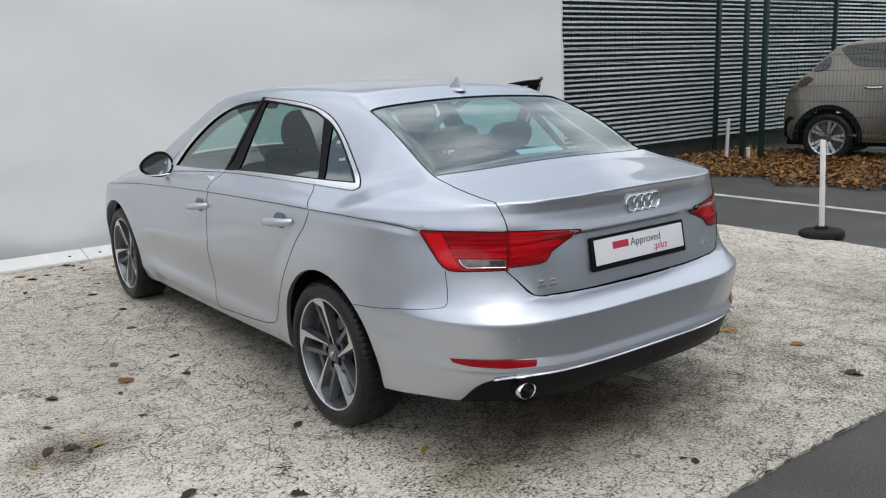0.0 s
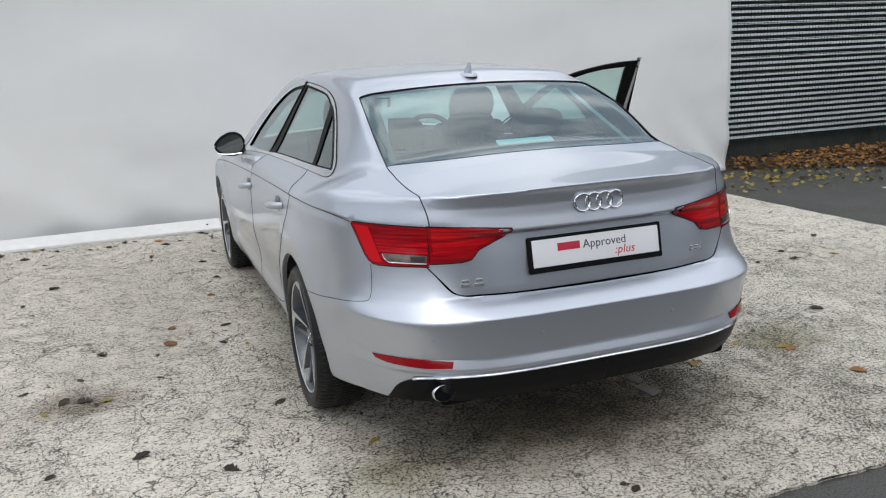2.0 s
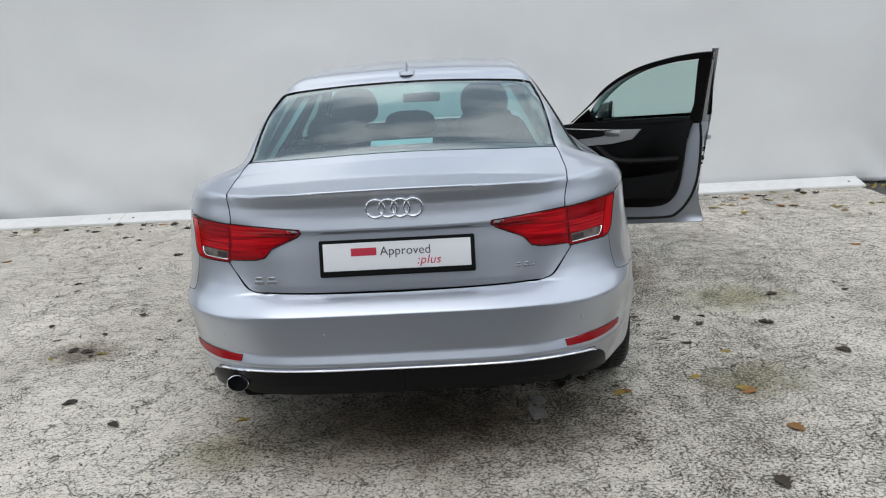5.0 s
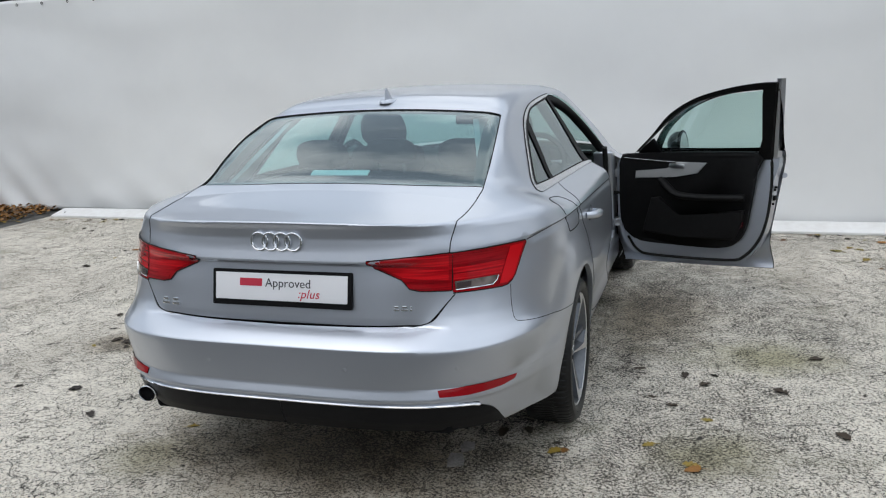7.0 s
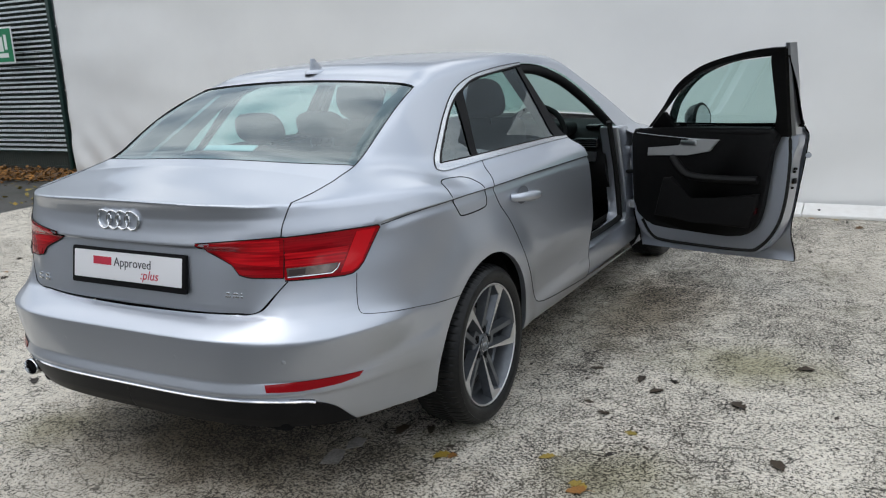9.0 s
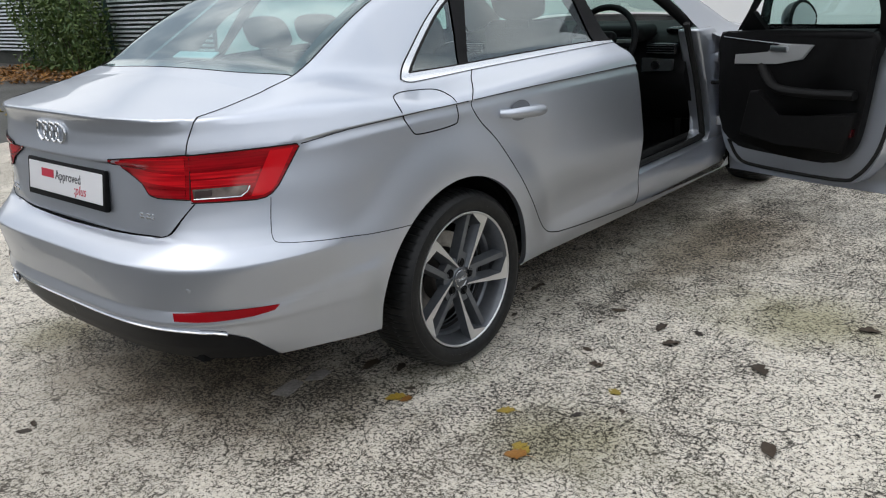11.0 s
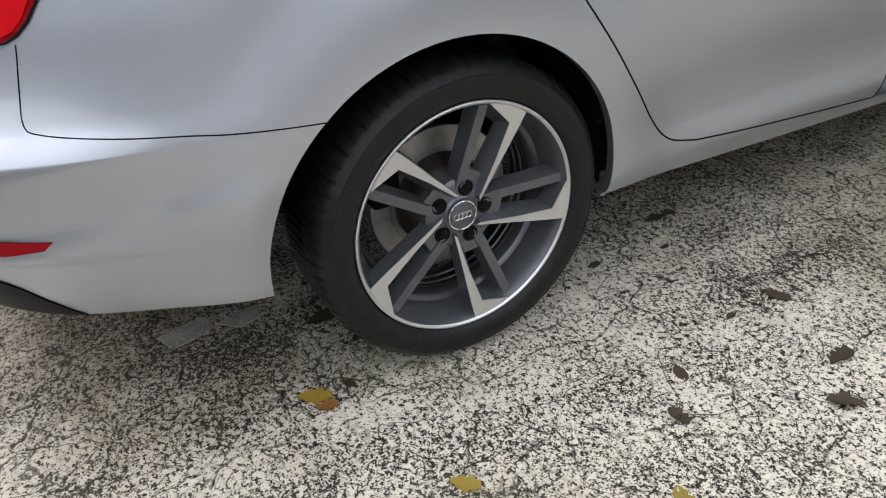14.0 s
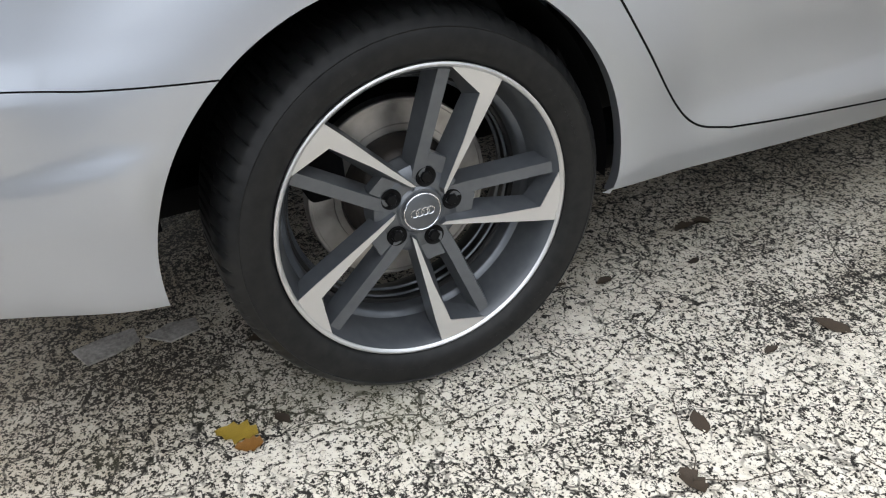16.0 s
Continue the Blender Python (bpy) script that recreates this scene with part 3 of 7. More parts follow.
rear_loop = chain(LIP, mid_back[::-1], BOOT_FOOT[::-1], BOOT_SIDE[::-1], LAMP_CUT, BOOT_CUT1)
deck_loop = chain(LIP, deck_mid, RW_FOOT[::-1], BOOT_EDGE2[::-1], BOOT_EDGE1[::-1])
REAR_ROWS = [0.666, 0.672, 0.678, 0.682, 0.684, 0.687, 0.690, 0.694, 0.70, 0.715, 0.73, 0.745, 0.76, 0.78, 0.80, 0.82, 0.84, 0.855, 0.866, 0.872, 0.876, 0.879, 0.882, 0.886, 0.892, 0.90, 0.915, 0.93, 0.945, 0.96, 0.975, 0.988, 1.0, 1.01, 1.018]
both("boot_lid", [rear_loop], BACK, PAINT, car, spacing=0.012, rows=REAR_ROWS, more=[([deck_loop], TOP, None)])

# rear bumper, with its lower black valance
VAL_TOP = curve([(0, -1.0, 0.404), (0.35, -0.99, 0.404), (0.55, -0.955, 0.402)], BACK)
VAL_TOP2 = curve([VAL_TOP[-1], (0.64, -0.915, 0.40), (0.70, -0.87, 0.392), (0.735, -0.80, 0.36), (0.752, -0.735, 0.30), (0.757, -0.715, 0.283)], CORNER)
BUMP_FOOT = curve([VAL_TOP2[-1], (0.82, -0.58, 0.282), (0.868, -0.45, 0.28), ARCH_BACK[-1]], CORNER)
crn = strike(np.stack([np.linspace(0.512, 0.55, 60), np.full(60, -0.95), np.linspace(0.6675, VAL_TOP[-1][2], 60)], axis=1), (0.35, -1, 0))
CRN = crn
shelf = curve([LAMP_FOOT[-1], (0.580, -0.85, 0.729), (0.541, -0.875, 0.682), tuple(CRN[0])], BACK)
CRN[-1] = VAL_TOP[-1]
shelf2 = curve([CRN[0], (0.48, -0.90, 0.6645), (0.3, -0.915, 0.6612), (0, -0.92, 0.659)], BACK)
mid_bump = strike(np.stack([np.zeros(60), np.full(60, -0.95), np.linspace(shelf2[-1][2], VAL_TOP[0][2], 60)], axis=1), BACK)
mid_bump[0], mid_bump[-1] = shelf2[-1], VAL_TOP[0]
BUMP_ROWS = [0.407, 0.412, 0.417, 0.422, 0.426, 0.43, 0.434, 0.437, 0.44, 0.448, 0.455, 0.458, 0.461, 0.464, 0.467, 0.475, 0.49, 0.505, 0.52, 0.53, 0.545, 0.56, 0.575, 0.585, 0.59, 0.595, 0.60, 0.602, 0.604, 0.6065, 0.609, 0.612, 0.617, 0.625, 0.632, 0.64, 0.645, 0.65, 0.655, 0.659, 0.663]
LOW_ROWS = [0.285, 0.30, 0.315, 0.33, 0.345, 0.36, 0.375, 0.39, 0.40] + BUMP_ROWS + [0.672, 0.68, 0.69, 0.70, 0.72, 0.74, 0.755]
rear_bump = chain(mid_bump, VAL_TOP, CRN[::-1], shelf2)
side_bump = chain(CRN, VAL_TOP2, BUMP_FOOT, ARCH_BACK[::-1], BUMP_SEAM1, BUMP_SEAM2, LAMP_FOOT, shelf)
both("rear_bumper", [rear_bump], BACK, PAINT, car, spacing=0.014, rows=BUMP_ROWS, more=[([side_bump], (1, -1, 0), LOW_ROWS)], label="silver rear bumper with a wrapped crease")
VAL_FOOT = curve([(0, -0.945, 0.302), (0.35, -0.935, 0.302), (0.55, -0.89, 0.296), (0.70, -0.79, 0.286), VAL_TOP2[-1]], (0.4, -1, -0.1))
val_mid = curve([VAL_TOP[0], VAL_FOOT[0]], BACK)
both("valance", [chain(val_mid[::-1], VAL_TOP, VAL_TOP2, VAL_FOOT[::-1])], (0.5, -1, 0), VALANCE, car, proud=0.003, spacing=0.014, label="black plastic rear valance", hem=0.02)
strip = chain(VAL_TOP, VAL_TOP2[VAL_TOP2[:, 2] > 0.385])
for left in (False, True):
    seam("chrome_strip", strip + (0, 0, 0.001), car, 0.0042, CHROME, 0.004, left)
    # dark line along the top of the chrome: the shadow there, put in as colour
    seam("strip_gap", strip + (0, 0, 0.0085), car, 0.0026, GAP, 0.0008, left)

# glass of the cabin
both("rear_window", [chain(RW_TOP[::-1], REAR_GLASS_SIDE[::-1], RW_FOOT, curve([RW_FOOT[-1], RW_TOP[-1]], (0, -0.4, 1)))], (0, -0.4, 1), REAR_GLASS, car, spacing=0.04, proud=-0.003)
screen_in = curve([pillar_in[-1], (0.4, 2.47, 0.985), (0, 2.52, 1.0)], (0, 0.5, 1))
both("windscreen", [chain(roof_front, curve([roof_front[-1], screen_in[-1]], (0, 0.5, 1)), screen_in[::-1], pillar_in[::-1])], (0, 0.5, 1), GLASS, car, spacing=0.05, proud=-0.003)

inner = {
    "quarter_glass": [(0.735, -0.03, 1.030), (0.70, 0.058, 1.093), (0.657, 0.205, 1.19), (0.626, 0.325, 1.248), (0.69, 0.265, 1.13), (0.753, 0.205, 1.025)],
    "divider": [(0.753, 0.205, 1.025), (0.69, 0.265, 1.13), (0.626, 0.325, 1.248), (0.617, 0.37, 1.263), (0.607, 0.425, 1.277), (0.68, 0.325, 1.13), (0.758, 0.25, 1.022)],
    "door_glass": [(0.758, 0.25, 1.022), (0.68, 0.325, 1.13), (0.607, 0.425, 1.277), (0.59, 0.58, 1.312), (0.58, 0.88, 1.334), (0.575, 1.075, 1.346), (0.68, 1.055, 1.19), (0.783, 1.040, 1.010), (0.77, 0.6, 1.02)],
    "b_pillar": [(0.783, 1.040, 1.010), (0.68, 1.055, 1.19), (0.575, 1.075, 1.346), (0.572, 1.118, 1.348), (0.68, 1.135, 1.19), (0.794, 1.156, 1.002)],
    "front_glass": [(0.793, 1.12, 1.002), (0.68, 1.125, 1.19), (0.572, 1.13, 1.348), (0.592, 1.42, 1.318), (0.645, 1.65, 1.24), (0.725, 1.83, 1.105), (0.80, 1.925, 0.975), (0.80, 1.5, 0.985)],
}
win = {k: curve(v, SIDE, closed=True, bend=False) for k, v in inner.items()}
BAND = curve([(0.735, -0.03, 1.030), (0.70, 0.058, 1.093), (0.657, 0.205, 1.19), (0.626, 0.325, 1.248), (0.607, 0.425, 1.277), (0.59, 0.58, 1.312), (0.58, 0.88, 1.334), (0.572, 1.13, 1.348)], SIDE)
BAND_F = curve([(0.572, 1.13, 1.348), (0.592, 1.42, 1.318), (0.645, 1.65, 1.24), (0.725, 1.83, 1.105), (0.80, 1.925, 0.975)], SIDE)
FOOT = curve([(0.735, -0.03, 1.030), (0.753, 0.205, 1.025), (0.77, 0.6, 1.02), (0.783, 0.965, 1.012), (0.794, 1.161, 1.001)], SIDE)
FOOT_F = curve([(0.794, 1.167, 1.001), (0.80, 1.5, 0.985), (0.80, 1.925, 0.975)], SIDE)
trim_rear = chain(DLO_REAR, curve([DLO_REAR[-1], BAND[-1]], SIDE), BAND[::-1], FOOT, curve([FOOT[-1], (0.806, 1.161, 0.990)], SIDE),
                  curve([(0.806, 1.161, 0.990), (0.80, 0.9, 0.996), (0.788, 0.54, 1.0), (0.778, 0.24, 1.003)], SIDE), BELT_REAR[::-1])
both("window_trim", [trim_rear], SIDE, BRIGHT, car, spacing=0.02, proud=0.003, hem=0.01, label="bright chrome window surround")
for k in ("quarter_glass", "door_glass"):
    both(k, [win[k]], SIDE, GLASS, car, spacing=0.05, proud=-0.004)
for k in ("divider", "b_pillar"):
    both(k, [win[k]], SIDE, BLACK, car, spacing=0.03, proud=0.001, hem=0.01)

# panel gaps
for left in (False, True):
    for c in (BUMP_SEAM1, BUMP_SEAM2):
        seam("panel_gap", c, car, 0.0015, left=left)
    for c in (CUT_REAR, CUT_B, DOOR_FOOT, BOOT_CUT1, BOOT_EDGE1, BOOT_EDGE2, RW_FOOT, LAMP_CUT):
        seam("panel_gap", c, car, left=left)
    seam("panel_gap", chain(BOOT_SIDE, BOOT_FOOT) + (0, 0, -0.002), car, 0.0024, left=left)
    frit_in = curve([(0.565, -0.40, 1.082), (0.548, -0.28, 1.14), (0.522, -0.06, 1.25), (0.505, 0.062, 1.31), (0.3, 0.062, 1.328), (0, 0.06, 1.335)], (0, -0.4, 1))
    foot_in = curve([(0, -0.435, 1.105), (0.3, -0.43, 1.098), (0.565, -0.40, 1.082)], (0, -0.4, 1))
    panel("glass_border", [chain(RW_TOP[::-1], REAR_GLASS_SIDE[::-1], RW_FOOT, curve([RW_FOOT[-1], foot_in[0]], (0, -0.4, 1)), foot_in, frit_in, curve([frit_in[-1], RW_TOP[-1]], (0, -0.4, 1)))], (0, -0.4, 1), FRIT, car, "", 0.04, -0.006, left)
    seam("glass_seal", chain(REAR_GLASS_SIDE, RW_TOP), car, 0.002, RUBBER, 0.0, left)
    seam("window_seal", DLO_REAR, car, 0.003, RUBBER, 0.001, left)
    seam("glass_channel", BAND, car, 0.0055, RUBBER, 0.002, left)
    seam("glass_channel", FOOT, car, 0.0035, RUBBER, 0.002, left)

# the crease's shade under the shoulder, drawn as a dark tube, panel by panel
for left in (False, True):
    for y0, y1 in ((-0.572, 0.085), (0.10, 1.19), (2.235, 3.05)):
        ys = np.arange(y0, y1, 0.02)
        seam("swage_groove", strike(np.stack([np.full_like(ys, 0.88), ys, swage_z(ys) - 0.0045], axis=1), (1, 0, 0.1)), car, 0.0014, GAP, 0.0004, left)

# ---- the saloon's front doors ----
HINGE = (0.88, 2.24, 0.0)
SWING = Matrix.Translation(HINGE) @ Matrix.Rotation(radians(67), 4, "Z") @ Matrix.Translation([-v for v in HINGE])
YZ = Matrix(((0, 0, 1, 0), (1, 0, 0, 0), (0, 1, 0, 0), (0, 0, 0, 1)))          # (u, v, w) -> y, z, x
front_loop = chain(BELT_FRONT, CUT_A[::-1], FRONT_FOOT[::-1], CUT_B[::-1])
LEATHER = speckled("black_soft_trim", (0.005, 0.005, 0.0055), (0.008, 0.008, 0.0085), 250, 0.6, strength=0.2, distance=0.0006, Specular_IOR_Level=0.15)
CLOTH = speckled("dark_grey_seat_cover", (0.024, 0.025, 0.027), (0.038, 0.039, 0.042), 300, 0.8, Specular_IOR_Level=0.2)
LINER = speckled("pale_grey_headliner", (0.42, 0.42, 0.41), (0.48, 0.48, 0.47), 200, 0.9)
INLAY = material("satin_silver_inlay_paint", (0.46, 0.47, 0.48), 0.38, 0.45)
MIRROR = material("mirror_glass", (0.55, 0.58, 0.60), 0.01, 1.0)
DIM_RED = material("dim_red_door_reflector", (0.035, 0.002, 0.003), 0.25)
RED_LENS = material("red_reflector", (0.27, 0.005, 0.009), 0.10, 0.0, 0.0, Specular_IOR_Level=0.3)


def mirrored(bm, left):
    if left:
        for v in bm.verts:
            v.co.x = -v.co.x
    return bm


DOOR_PANE = curve([(0.785, 1.200, 0.998), (0.68, 1.182, 1.19), (0.575, 1.168, 1.340), (0.592, 1.42, 1.318), (0.64, 1.665, 1.247), (0.71, 1.87, 1.11), (0.79, 1.985, 0.970), (0.80, 1.5, 0.985)], SIDE, closed=True, bend=False)
POST_COVER = curve([(0.793, 1.161, 1.002), (0.68, 1.14, 1.19), (0.572, 1.125, 1.346), (0.575, 1.168, 1.340), (0.68, 1.182, 1.19), (0.785, 1.200, 0.998)], SIDE, closed=True, bend=False)


def front_door(left):
    door = panel("front_door", [front_loop], SIDE, PAINT, car, label="silver front door" if left else "silver front door swung wide open", spacing=0.02, left=left, hem=0.012, lines=SW_FRONT)
    # dark tube standing in for the shade under the door's shoulder crease
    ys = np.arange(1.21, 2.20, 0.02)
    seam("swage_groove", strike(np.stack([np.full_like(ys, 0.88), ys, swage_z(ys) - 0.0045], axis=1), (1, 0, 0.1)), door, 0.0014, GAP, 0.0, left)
    fl = chain(DLO_FRONT, curve([DLO_FRONT[-1], BAND_F[-1]], SIDE), BAND_F[::-1], curve([BAND_F[0], DLO_FRONT[0]], SIDE))
    panel("window_trim", [fl], SIDE, BRIGHT, door, "bright chrome window surround", proud=0.003, left=left, hem=0.01)
    bl = chain(FOOT_F, curve([FOOT_F[-1], BELT_FRONT[-1]], SIDE), BELT_FRONT[::-1], curve([BELT_FRONT[0], FOOT_F[0]], SIDE))
    panel("belt_trim", [bl], SIDE, BRIGHT, door, "bright chrome waist strip", proud=0.003, left=left, hem=0.01)
    g = panel("window_glass", [DOOR_PANE], SIDE, GLASS, door, "green tinted glass", proud=-0.006, left=left, spacing=0.06)
    g.visible_shadow = False
    panel("post_cover", [POST_COVER], SIDE, BLACK, door, proud=0.0, left=left, hem=0.025)
    # inner shell, painted, in the plane of the door
    bm = bmesh.new()
    shell = spline([(2.22, 0.90), (2.23, 0.60), (2.20, 0.40), (2.13, 0.30), (2.0, 0.268), (1.5, 0.285), (1.36, 0.32), (1.27, 0.45), (1.235, 0.60), (1.215, 0.80), (1.215, 0.965), (1.6, 0.95), (2.05, 0.925)], 0.05, True)
    prism(bm, shell, 0.795, 0.872, YZ, 0.01)
    part("inner_shell", mirrored(bm, left), PAINT, door, "silver painted inner door frame")
    # weather strip round it
    bm = bmesh.new()
    strip = spline([(2.17, 0.40), (2.10, 0.315), (1.98, 0.292), (1.5, 0.312), (1.39, 0.35), (1.305, 0.46), (1.262, 0.60), (1.245, 0.80), (1.25, 0.95)], 0.03)
    sweep(bm, [(0.795, y - 0.018, z - 0.012) for y, z in strip], 0.009, 8)
    part("weather_strip", mirrored(bm, left), RUBBER, door)
    # trim board
    bm = bmesh.new()
    board = spline([(2.19, 0.90), (2.19, 0.55), (2.15, 0.43), (2.05, 0.375), (1.80, 0.37), (1.52, 0.378), (1.42, 0.415), (1.365, 0.50), (1.335, 0.66), (1.31, 0.85), (1.29, 0.965), (1.6, 0.965), (1.9, 0.953), (2.12, 0.93)], 0.04, True)
    prism(bm, board, 0.755, 0.80, YZ @ Matrix.Scale(1, 4), 0.0)
    for v in bm.verts:
        if v.co.x < 0.78:
            v.co.x -= 0.02 * math.exp(-((v.co.z - 0.93) / 0.08) ** 2)
    bmesh.ops.bevel(bm, geom=[e for e in bm.edges if all(v.co.x < 0.78 for v in e.verts)], offset=0.012, segments=3, affect="EDGES", profile=0.5)
    part("trim_board", mirrored(bm, left), LEATHER, door, "black moulded door trim")
    # waist roll, armrest with pull, pocket
    bm = bmesh.new()
    sweep(bm, [(0.762, y, z) for y, z in spline([(1.31, 0.955), (1.6, 0.945), (1.9, 0.93), (2.12, 0.915)], 0.05)], 0.026, 10)
    part("waist_roll", mirrored(bm, left), LEATHER, door)
    bm = bmesh.new()
    sweep(bm, spline([(0.745, 1.90, 0.79), (0.715, 1.83, 0.735), (0.70, 1.76, 0.70), (0.70, 1.60, 0.695), (0.725, 1.36, 0.705)], 0.03), 0.026, 10, flat=0.8)
    part("armrest", mirrored(bm, left), LEATHER, door)
    bm = bmesh.new()
    pocket = [(1.96, 0.665), (1.90, 0.675), (1.77, 0.555), (1.36, 0.63), (1.37, 0.56), (1.42, 0.44), (1.76, 0.43), (2.02, 0.44)]
    prism(bm, pocket, 0.725, 0.76, YZ)
    bmesh.ops.bevel(bm, geom=[e for e in bm.edges if all(v.co.x < 0.74 for v in e.verts)], offset=0.014, segments=3, affect="EDGES", profile=0.5)
    part("door_pocket", mirrored(bm, left), LEATHER, door)
    bm = bmesh.new()
    prism(bm, [(2.075, 0.785), (2.07, 0.832), (1.86, 0.852), (1.79, 0.90), (1.60, 0.902), (1.66, 0.835), (1.80, 0.806)], 0.732, 0.756, YZ)
    bmesh.ops.bevel(bm, geom=[e for e in bm.edges if all(v.co.x < 0.74 for v in e.verts)], offset=0.005, segments=2, affect="EDGES")
    part("inlay", mirrored(bm, left), INLAY, door, "satin aluminium inlay")
    bm = bmesh.new()
    box(bm, (0.722, 1.74, 0.862), (0.738, 1.84, 0.89), 0.005)
    part("release_lever", mirrored(bm, left), SATIN, door)
    bm = bmesh.new()
    sweep(bm, [(0.733, y, z) for y, z in spline([(2.15, 0.915), (1.95, 0.905), (1.72, 0.897)], 0.05)], 0.0013, 6)
    part("bright_line", mirrored(bm, left), SATIN, door)
    bm = bmesh.new()
    prism(bm, [(1.385, 0.52), (1.374, 0.52), (1.368, 0.555), (1.378, 0.555)], 0.735, 0.757, YZ)
    part("door_reflector", mirrored(bm, left), DIM_RED, door, "red door reflector")
    # window frame: a black channel round the glass, wide at its rear post
    bm = bmesh.new()
    top = spline([(2.10, 0.945), (1.95, 1.06), (1.80, 1.185), (1.62, 1.275), (1.42, 1.325), (1.25, 1.348), (1.13, 1.352)], 0.03)
    low = spline([(2.085, 0.947), (1.925, 1.067), (1.775, 1.175), (1.61, 1.252), (1.42, 1.298), (1.29, 1.318), (1.225, 1.320)], 0.03)

    rise = 0.0 if left else 0.030                 # the open door shows the flange that the roof rail hides
    def frame_x(z):
        return 0.768 - 0.60 * (z - 1.0)
    n = min(len(top), len(low))
    rows = []
    for i in range(n):
        ty, tz = top[round(i * (len(top) - 1) / (n - 1))]
        ly, lz = low[round(i * (len(low) - 1) / (n - 1))]
        ty, tz = ty - rise * 0.4 * (tz - 0.945) / 0.41, tz + rise * (tz - 0.945) / 0.41
        lz = lz + rise * 0.75 * (lz - 0.945) / 0.37
        rows.append([bm.verts.new((frame_x(tz) + 0.018, ty, tz)), bm.verts.new((frame_x(tz) - 0.028, ty, tz - 0.004)), bm.verts.new((frame_x(lz) - 0.028, ly, lz)), bm.verts.new((frame_x(lz) + 0.012, ly, lz))])
    for a, b in zip(rows, rows[1:]):
        for j in range(4):
            bm.faces.new((a[j], a[(j + 1) % 4], b[(j + 1) % 4], b[j]))
    part("window_frame", mirrored(bm, left), BLACK, door, "black window frame")
    bm = bmesh.new()
    prism(bm, [(2.09, 0.930), (1.90, 0.935), (1.925, 0.972), (1.950, 1.040), (2.03, 0.980)], 0.745, 0.775, YZ)
    for v in bm.verts:
        v.co.x -= 0.6 * (v.co.z - 0.995)
    part("mirror_sail", mirrored(bm, left), BLACK, door, "black triangular cover at the mirror")
    bm = bmesh.new()
    rows = []
    for z, yo, yi in ((0.93, 1.215, 1.315), (1.05, 1.185, 1.262), (1.20, 1.155, 1.236), (1.28, 1.138, 1.222), (1.305, 1.134, 1.215), (1.345, 1.125, 1.20)):
        k = rise * max(0, z - 1.0) / 0.355
        x, z, yo, yi = frame_x(z), z + k, yo - 0.4 * k, yi - (0.055 if left else 0.0)
        rows.append([bm.verts.new((x + 0.02, yo, z)), bm.verts.new((x - 0.030, yo + 0.022, z)), bm.verts.new((x - 0.030, yi, z)), bm.verts.new((x + 0.012, yi, z))])
    for a, b in zip(rows, rows[1:]):
        for j in range(4):
            bm.faces.new((a[j], a[(j + 1) % 4], b[(j + 1) % 4], b[j]))
    part("window_post", mirrored(bm, left), BLACK, door, "black rear post of the window frame")
    bm = bmesh.new()
    rows = []
    for z, y0 in ((0.93, 1.19), (1.05, 1.165), (1.20, 1.14), (1.32, 1.12), (1.368, 1.112)):
        k = rise * max(0, z - 1.0) / 0.355
        x, z, y0 = frame_x(z), z + k, y0 - 0.4 * k
        rows.append([bm.verts.new((x + 0.028, y0, z)), bm.verts.new((x - 0.012, y0 + 0.012, z)), bm.verts.new((x - 0.012, y0 + 0.034, z)), bm.verts.new((x + 0.024, y0 + 0.03, z))])
    for a, b in zip(rows, rows[1:]):
        for j in range(4):
            bm.faces.new((a[j], a[(j + 1) % 4], b[(j + 1) % 4], b[j]))
    bm.faces.new(rows[-1])
    part("frame_edge", mirrored(bm, left), PAINT if not left else BLACK, door)
    # latch and bolt holes on the shut face
    for y, z, a, b in ((1.232, 0.70, 0.012, 0.014), (1.222, 0.765, 0.006, 0.006), (1.228, 0.75, 0.006, 0.006), (1.238, 0.665, 0.006, 0.006)):
        bm = bmesh.new()
        rounded_box(bm, (0.815, y - 0.02, z - b), (0.815 + 2.6 * a, y + 0.004, z + b), 0.003)
        part("door_latch" if a > 0.01 else "bolt_hole", mirrored(bm, left), BLACK, door)
    # door mirror
    mk = 1.0 if left else 1.2
    bm = bmesh.new()
    bmesh.ops.create_uvsphere(bm, u_segments=28, v_segments=16, radius=1.0)
    for v in bm.verts:
        x, y, z = v.co
        s = 1.0 if y > 0 else 0.30
        v.co = (0.926 + 0.086 * mk * x * (1 - 0.10 * z), 1.905 + 0.085 * y * s + 0.02 * x, 0.994 + 0.064 * mk * z * (1 - 0.22 * x) - 0.006 * x)
    mir = part("door_mirror", mirrored(bm, left), GLOSS_BLACK, door, "black door mirror with a bright strip")
    bm = bmesh.new()
    ring = [(0.926 + 0.084 * mk * math.cos(t) * (1 - 0.1 * math.sin(t)), 1.886 + 0.018 * math.cos(t), 0.994 + 0.064 * mk * math.sin(t) * (1 - 0.22 * math.cos(t)) - 0.006 * math.cos(t)) for t in (2 * math.pi * i / 40 for i in range(40))]
    sweep(bm, ring, 0.0095, 8, True)
    part("mirror_bezel", mirrored(bm, left), BLACK, mir)
    bm = bmesh.new()
    c = bm.verts.new((0.926, 1.874, 0.992))
    vs = [bm.verts.new((0.926 + 0.079 * mk * math.cos(t) * (1 - 0.1 * math.sin(t)), 1.878 + 0.017 * math.cos(t), 0.994 + 0.059 * mk * math.sin(t) * (1 - 0.22 * math.cos(t)) - 0.006 * math.cos(t))) for t in (2 * math.pi * i / 40 for i in range(40))]
    for i in range(40):
        bm.faces.new((c, vs[i], vs[(i + 1) % 40]))
    part("mirror_pane", mirrored(bm, left), MIRROR, mir)
